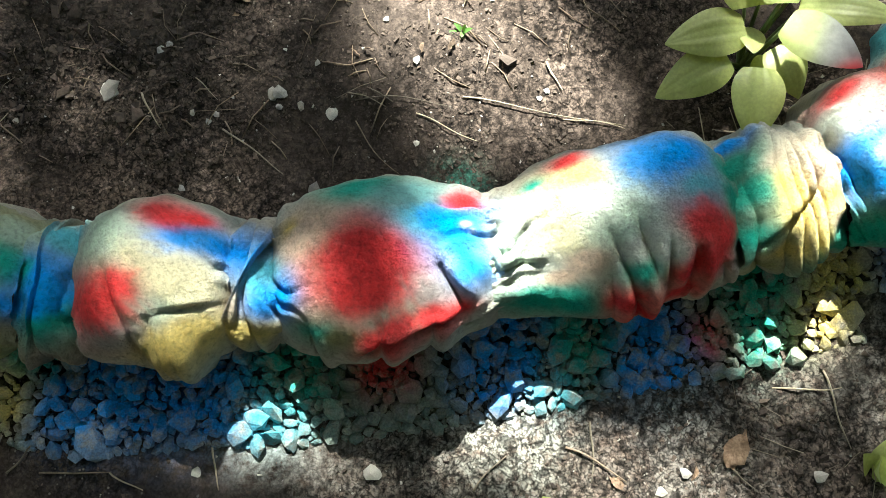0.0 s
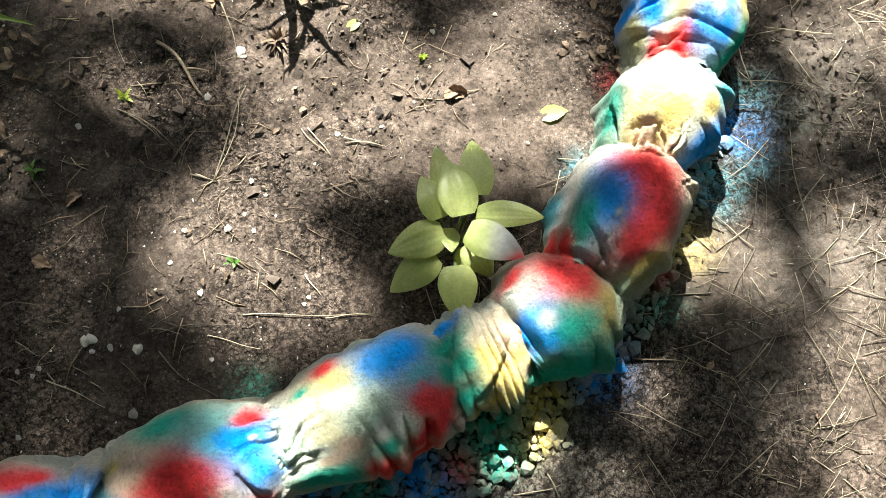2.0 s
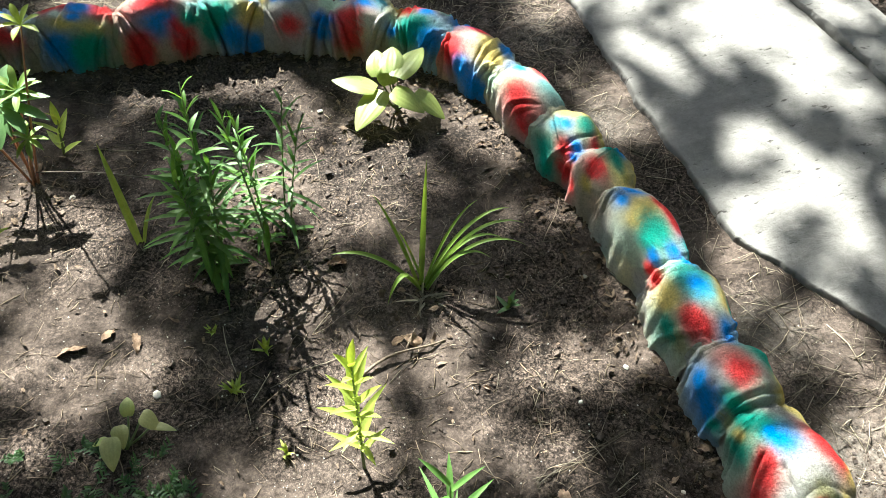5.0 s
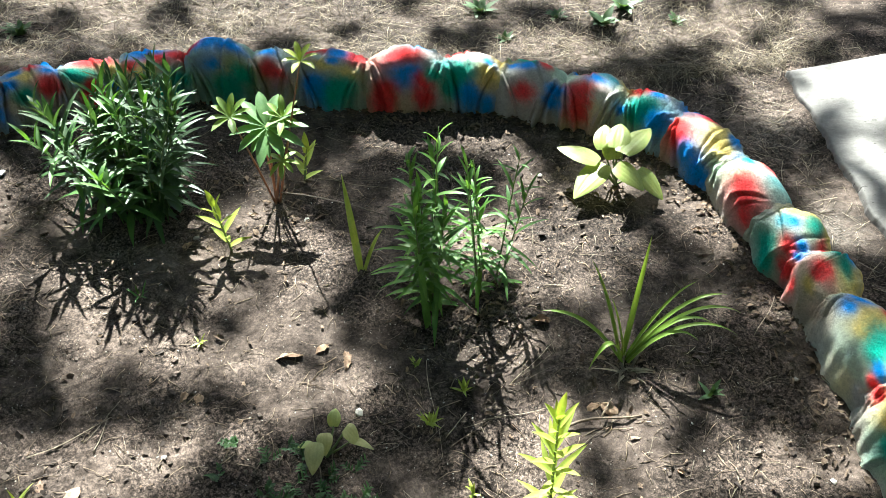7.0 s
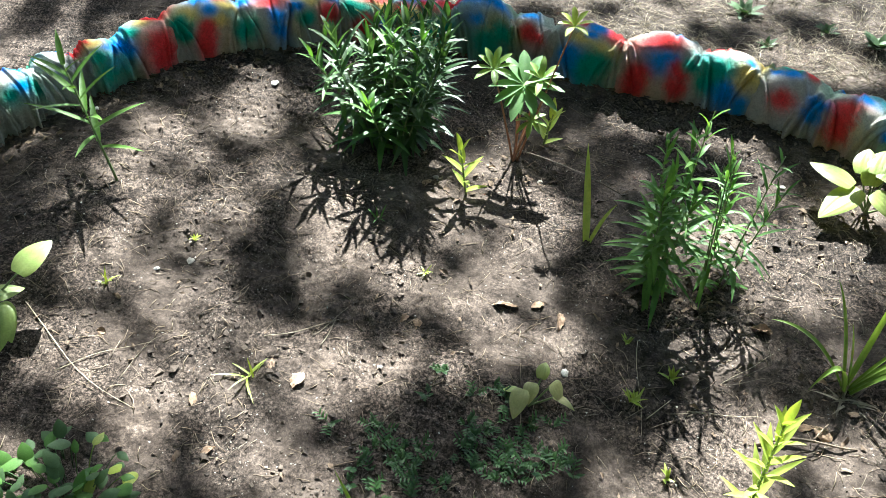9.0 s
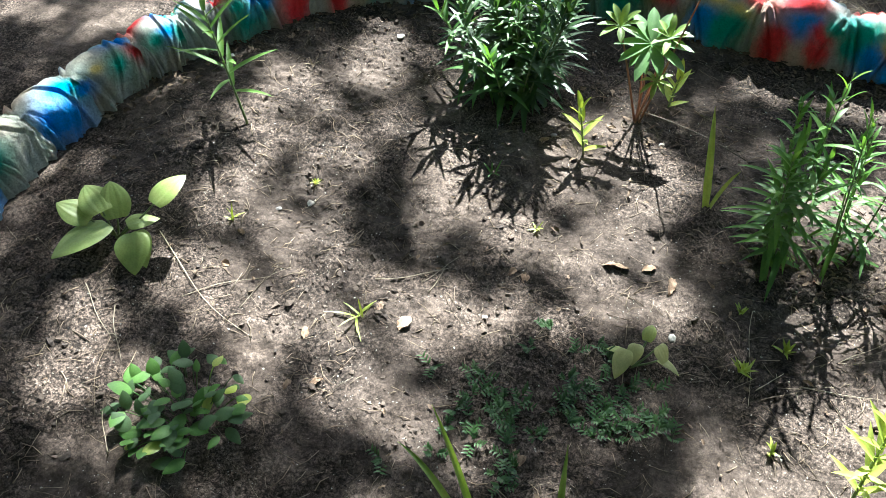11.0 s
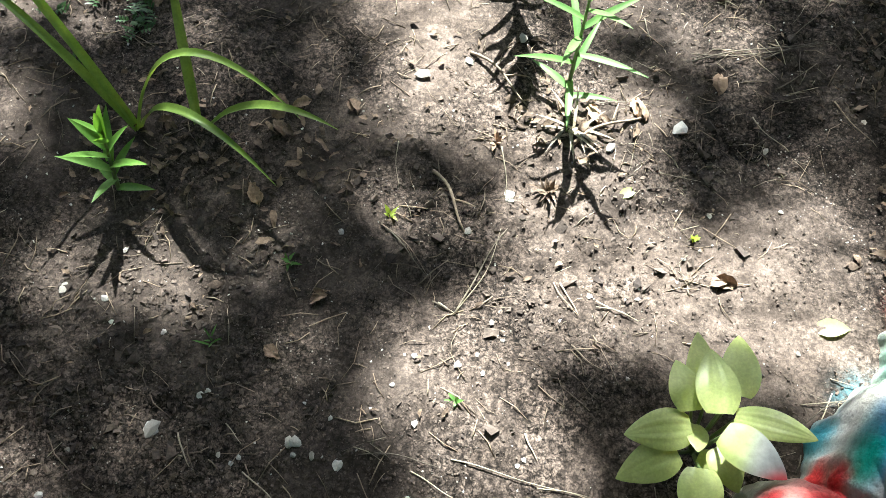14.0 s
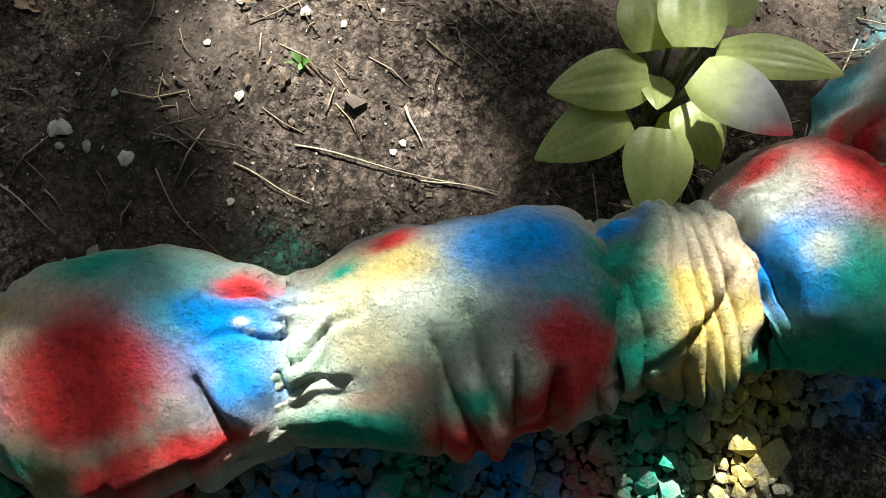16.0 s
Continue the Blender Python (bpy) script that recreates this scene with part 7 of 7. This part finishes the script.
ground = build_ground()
build_slab("path_slab", "rough grey trowelled mortar path with a broken edge", slab_edge, 2.05, 0.35, 3.05, 0.022, 0.022, 4)
build_slab("path_slab_far", "pale trowelled mortar strip beside the path", lambda y: 2.03 + 0 * y, 2.29, -2.2, 4.2, 0.042, 0.04, 14)
edging = build_edging({2, 3, 4, 5, 6, 7, 8, 9, 10})
build_gravel()

hosta("front_hosta", 0.385, 0.383, "yellow-green broad-leaved plant beside the edging, one leaf paint-stained", [HOSTA] * 8 + [PAINTLEAF, HOSTA], [
    ((-0.024, 0.018, 0.088), (-0.118, 0.003, 0.075), 0.062), ((-0.043, -0.016, 0.079), (-0.125, -0.056, 0.048), 0.059),
    ((-0.023, -0.045, 0.122), (-0.031, -0.132, 0.107), 0.063), ((-0.025, 0.040, 0.096), (-0.040, 0.119, 0.081), 0.053),
    ((0.006, 0.031, 0.128), (0.003, 0.130, 0.112), 0.064), ((0.041, 0.064, 0.108), (0.060, 0.168, 0.073), 0.059),
    ((-0.003, 0.048, 0.087), (-0.005, 0.166, 0.080), 0.052), ((0.029, 0.031, 0.120), (0.125, -0.002, 0.157), 0.045),
    ((0.004, 0.003, 0.140), (0.080, -0.056, 0.153), 0.062), ((0.009, -0.008, 0.091), (0.041, -0.067, 0.076), 0.053),
    ((-0.013, 0.028, 0.068), (-0.020, -0.019, 0.100), 0.035), ((0.021, -0.017, 0.062), (-0.014, -0.046, 0.052), 0.044)])
hosta("pale_hosta", 0.537, 2.53, "pale yellow broad-leaved plant in sunlight near the edging", [PALEHOSTA], [
    ((-0.070, 0.012, 0.097), (-0.196, 0.099, 0.103), 0.093), ((-0.049, 0.012, 0.088), (-0.173, -0.105, 0.041), 0.100),
    ((-0.060, 0.009, 0.147), (-0.035, 0.106, 0.180), 0.080), ((-0.021, 0.000, 0.159), (0.023, 0.117, 0.173), 0.088),
    ((-0.009, -0.028, 0.159), (0.123, 0.100, 0.159), 0.095), ((-0.034, -0.062, 0.137), (0.049, -0.134, 0.081), 0.100),
    ((0.044, -0.060, 0.112), (0.116, -0.145, 0.045), 0.085), ((-0.027, -0.008, 0.119), (-0.030, 0.036, 0.169), 0.080)], broad=0.94)
hosta("green_hosta", -1.864, 1.421, "light green broad-leaved plant with a few large leaves", [FRESH], [
    ((-0.013, 0.001, 0.052), (-0.066, -0.163, 0.059), 0.100), ((0.017, 0.015, 0.067), (-0.037, 0.087, 0.126), 0.090),
    ((-0.013, 0.005, 0.092), (-0.105, 0.060, 0.116), 0.090), ((0.126, 0.053, 0.118), (0.164, 0.161, 0.140), 0.085),
    ((0.059, 0.000, 0.070), (0.114, 0.065, 0.049), 0.065), ((0.089, -0.020, 0.065), (0.140, -0.109, 0.008), 0.095),
    ((-0.051, -0.011, 0.067), (-0.144, -0.017, 0.107), 0.090), ((0.071, 0.013, 0.037), (0.143, -0.069, -0.004), 0.065)])
hosta("wilted_hosta", -0.443, 1.548, "small wilted pale yellow plant with drooping leaves", [CREAM_LEAF, CREAM_LEAF, HOSTA, CREAM_LEAF, HOSTA, CREAM_LEAF], [
    ((-0.018, 0.004, 0.062), (-0.030, -0.058, 0.014), 0.056), ((0.004, 0.026, 0.066), (0.002, -0.018, 0.030), 0.046),
    ((0.024, 0.050, 0.055), (0.030, 0.094, 0.070), 0.040), ((0.054, 0.040, 0.062), (0.086, 0.018, 0.010), 0.050),
    ((-0.030, 0.012, 0.040), (-0.072, 0.026, 0.012), 0.026), ((0.062, 0.030, 0.020), (0.120, 0.006, 0.006), 0.026)], broad=0.88)

lily("yellow_lily", 0.073, 1.317, "young lily with bright yellow-green leaves on an upright stem", LILY, 0.33, 25, 0.112, 0.019, (0.013, 0.075), 2, 40, bare=0.18)
lily("green_lily", 0.185, 1.03, "young lily with long narrow green leaves", GREEN, 0.28, 15, 0.14, 0.0145, (0.012, 0.06), 3, 22, bare=0.06)
lily("arching_lily", -1.775, 1.99, "young lily with long arching narrow green leaves", MIDGREEN, 0.33, 15, 0.19, 0.020, (-0.13, 0.10), 4, 24, bare=0.3)
lily("pale_lily", -0.747, 2.312, "small pale yellow young lily in sunlight", LILY, 0.16, 10, 0.10, 0.022, (-0.03, 0.03), 5, 40, bare=0.1)
lily("little_lily", -0.533, 2.66, "small yellow-green young lily beside the lupine", LILY, 0.12, 8, 0.10, 0.026, (0.02, 0.02), 6, 40, bare=0.05)
strap_clump("day_lily", 0.359, 1.757, "tuft of arching narrow yellow-green strap leaves", [
    ((0.004, 0.026, 0.0), (-0.216, 0.097, 0.150), 0.018, 0.12), ((0.004, 0.016, 0.0), (-0.106, -0.043, 0.060), 0.018, 0.19),
    ((0.012, 0.034, 0.0), (0.067, 0.144, 0.360), 0.016, 0.03), ((0.004, 0.026, 0.0), (-0.076, 0.160, 0.270), 0.013, 0.07),
    ((0.016, 0.032, 0.0), (-0.039, 0.061, 0.220), 0.016, 0.03), ((0.019, 0.031, 0.0), (0.260, 0.035, 0.230), 0.014, 0.16),
    ((0.022, 0.030, 0.0), (0.294, 0.004, 0.190), 0.014, 0.19), ((0.020, 0.024, 0.0), (0.291, -0.020, 0.130), 0.014, 0.18),
    ((0.019, 0.020, 0.0), (0.254, 0.032, 0.110), 0.014, 0.19), ((0.020, 0.009, 0.0), (0.192, -0.015, 0.110), 0.014, 0.16),
    ((0.019, 0.031, 0.0), (0.169, 0.043, 0.280), 0.012, 0.11)], BLADE)
strap_clump("front_day_lily", -0.602, 0.888, "few long arching bright green strap leaves", [
    ((-0.001, 0.015, 0.0), (-0.146, 0.109, 0.47), 0.017, 0.10), ((0.000, 0.009, 0.0), (-0.231, 0.114, 0.29), 0.017, 0.18),
    ((0.009, 0.016, 0.0), (0.301, -0.138, 0.10), 0.019, 0.26), ((0.004, 0.011, 0.0), (0.329, -0.021, 0.12), 0.018, 0.40)], BLADE)
strap_clump("second_day_lily", -0.482, 0.889, "two green strap leaves rising from the soil", [
    ((-0.007, 0.021, 0.0), (-0.034, 0.226, 0.27), 0.020, 0.02), ((0.009, 0.022, 0.0), (0.285, -0.073, 0.18), 0.020, 0.14)], BLADE)
strap_clump("lone_blade", -0.341, 2.166, "single upright yellow-green strap leaf", [
    ((-0.004, 0.029, 0.0), (-0.044, 0.228, 0.235), 0.024, 0.01), ((0.007, 0.031, 0.0), (0.071, 0.104, 0.110), 0.014, 0.04)], LILY)
lily("lily_sprout", -0.600, 0.765, "short bright green lily sprout", MIDGREEN, 0.15, 14, 0.105, 0.019, (0.02, 0.03), 7, 48, bare=0.05)
bush("tall_aster", -1.05, 2.53, "dense clump of narrow dark green leaves on upright stems", 30, 0.46, 0.27, 0.15, 0.023, 22, [BLUEGREEN, GREEN, DARKGREEN], 41)
bush("green_phlox", -0.15, 2.05, "upright clump of bright green narrow leaves", 7, 0.66, 0.12, 0.12, 0.019, 26, [MIDGREEN, GREEN], 42)
bush("slim_phlox", 0.03, 2.09, "slender stems with narrow green leaves", 6, 0.58, 0.14, 0.11, 0.014, 18, [GREEN, MIDGREEN], 43)
lupine(-0.617, 2.541)
primrose(-1.40, 1.02)


def sow(*rows):
    """Small weeds: place, number of leaves, length, width, material, seed."""
    for x, y, n, length, width, mat, seed in rows:
        sprig("weed_seedling", x, y, "small green weed seedling in the soil", n, length, width, mat, seed)


sow((-0.175, 1.633, 16, 0.05, 0.008, LILY, 1), (-0.078, 1.726, 12, 0.045, 0.008, LILY, 2), (0.568, 1.634, 8, 0.05, 0.014, BLUEGREEN, 3),
    (-0.092, 1.416, 8, 0.035, 0.008, LILY, 4), (-1.15, 1.445, 9, 0.09, 0.006, LILY, 5), (-0.20, 1.83, 10, 0.03, 0.007, LILY, 6),
    (-0.80, 1.95, 6, 0.03, 0.006, LILY, 7), (-1.62, 1.62, 8, 0.05, 0.006, LILY, 8), (-1.47, 1.85, 7, 0.03, 0.006, LILY, 9),
    (0.41, 0.75, 9, 0.018, 0.007, LILY, 10), (0.02, 0.43, 5, 0.02, 0.007, GREEN, 11), (-0.38, 0.50, 9, 0.03, 0.004, GREEN, 12),
    (-0.28, 0.65, 8, 0.03, 0.006, GREEN, 13), (-0.12, 0.76, 7, 0.025, 0.006, LILY, 14), (0.06, 0.93, 8, 0.03, 0.008, DEADLEAF, 15),
    (-0.99, 2.12, 7, 0.05, 0.006, GREEN, 16), (-1.72, 2.36, 5, 0.05, 0.006, TWIG, 17), (0.50, -0.12, 6, 0.05, 0.03, HOSTA, 18))


def feathery_patch():
    """Low feathery weed, one carpet."""
    rnd = random.Random(77)
    v, f = [], []
    for k in range(64):
        cx, cy, r = ((-0.60, 1.46, 0.12), (-0.70, 1.36, 0.14), (-0.72, 1.24, 0.07), (-0.45, 1.38, 0.07))[k % 4]
        x, y = rnd.gauss(cx, r), rnd.gauss(cy, r * 0.8)
        foot = Vector((x, y, lie_fast(x, y)))
        for q in range(4):
            a, el, ln = rnd.uniform(0, 6.28), radians(rnd.uniform(5, 60)), rnd.uniform(0.016, 0.045)
            d = Vector((math.cos(a) * math.cos(el), math.sin(a) * math.cos(el), math.sin(el)))
            tube(v, f, [foot, foot + d * ln * 0.5, foot + d * ln], 0.0007, 3)
            for m in range(6):
                at = foot + d * ln * (0.3 + 0.13 * m)
                b = a + (1.1 if m % 2 else -1.1)
                leaf_between(v, f, at, at + Vector((math.cos(b), math.sin(b), 0.4)) * ln * 0.42, 0.0055, 0.003, lance, n=4, across=3, fold=0.2)
    tagged(link_mesh("feathery_weed", v, f, DARKGREEN), "low feathery green weed carpet on shaded soil", "weed", kind="stuff")


feathery_patch()
for x, y, n, s in ((0.74, 3.60, 16, 0.10), (0.86, 3.72, 12, 0.10), (0.22, 3.82, 14, 0.09), (0.55, 3.70, 10, 0.06), (0.30, 3.55, 10, 0.05), (-1.7, 3.55, 18, 0.08), (1.05, 3.55, 8, 0.06)):
    sprig("broad_weed", x, y, "low broad-leaved green weed among dry grass", n, s, s * 0.38, BLUEGREEN, int(x * 100) + 500, group="weeds beyond the edging", rise=(5, 50))
strap_clump("far_day_lily", 2.50, 2.22, "tuft of yellow-green strap leaves beyond the path", [
    ((0.0, 0.01, 0.0), (-0.10, 0.05, 0.28), 0.026, 0.05), ((0.01, 0.0, 0.0), (0.05, 0.12, 0.30), 0.026, 0.06), ((0.0, 0.0, 0.0), (-0.05, -0.12, 0.24), 0.024, 0.08),
    ((0.01, 0.01, 0.0), (0.16, -0.02, 0.22), 0.024, 0.10), ((0.0, 0.01, 0.0), (-0.16, 0.14, 0.16), 0.022, 0.10)], LILY)
sprig("broad_weed", 2.42, 2.50, "low broad-leaved green weed beyond the path", 14, 0.12, 0.04, DARKGREEN, 801, group="weeds beyond the edging", rise=(5, 60))
sprig("broad_weed", 2.40, 2.02, "low broad-leaved green weed beyond the path", 14, 0.11, 0.04, DARKGREEN, 802, group="weeds beyond the edging", rise=(5, 60))
sprig("dried_tuft", 0.158, 0.828, "withered brown tuft of curled dry leaves", 30, 0.04, 0.006, BROWNLEAF, 71, "dried plant", "dried tufts", (0, 80))
sprig("dried_tuft", 0.20, 0.97, "withered pale tuft of dry stalks round a lily", 16, 0.085, 0.006, STRAW, 72, "dried plant", "dried tufts", (2, 25))
sprig("dried_tuft", 0.37, 1.74, "withered pale tuft of dry stalks round a lily", 14, 0.09, 0.007, STRAW, 73, "dried plant", "dried tufts", (2, 20))
sprig("dropped_leaf", 0.60, 0.60, "flat fresh green leaf lying on the soil", 1, 0.05, 0.032, FRESH, 61, "leaf", "dropped green leaves", (2, 12))
sprig("dropped_leaf", 0.29, 0.83, "flat fresh green leaf lying on the soil", 1, 0.03, 0.02, PALEHOSTA, 62, "leaf", "dropped green leaves", (2, 12))
sprig("dropped_leaf", 0.85, 0.23, "flat fresh green leaf lying on the soil", 1, 0.025, 0.02, HOSTA, 63, "leaf", "dropped green leaves", (2, 12))
sprig("dropped_leaf", 0.10, -0.16, "flat fresh green leaf lying on the soil", 1, 0.04, 0.02, HOSTA, 64, "leaf", "dropped green leaves", (2, 12))

# two unseen trees, inferred from the dapple, crowns widened to cut skylight
build_shade_tree("tree", -4.6, 10.4, 9.0, 3, (-8.5, 0.6, 6.4), (0.0, 12.6, 7.6), 72000)
build_shade_tree("tree", 5.6, 10.0, 9.0, 8, (0.0, 0.6, 6.4), (8.5, 12.6, 7.6), 72000)
# third unseen tree, added only to keep southern skylight off the bed
build_shade_tree("tree", 0.6, -4.6, 6.0, 6, (-7.0, -7.0, 3.4), (7.0, 1.2, 5.2), 80000, True)
# added walls out of view, they lower the light from the horizon
build_blocker_wall("wall_north", -9.5, 14.5, 9.5, 14.5, 4.2)
build_blocker_wall("wall_south", 9.5, -8.5, -9.5, -8.5, 4.2)
build_blocker_wall("wall_west", -9.5, -8.3, -9.5, 14.3, 4.2)
build_blocker_wall("wall_east", 9.5, 14.3, 9.5, -8.3, 4.2)
scatter_litter()
leaf_litter()
build_sticks()
build_branches()
build_fallen()
build_chips()
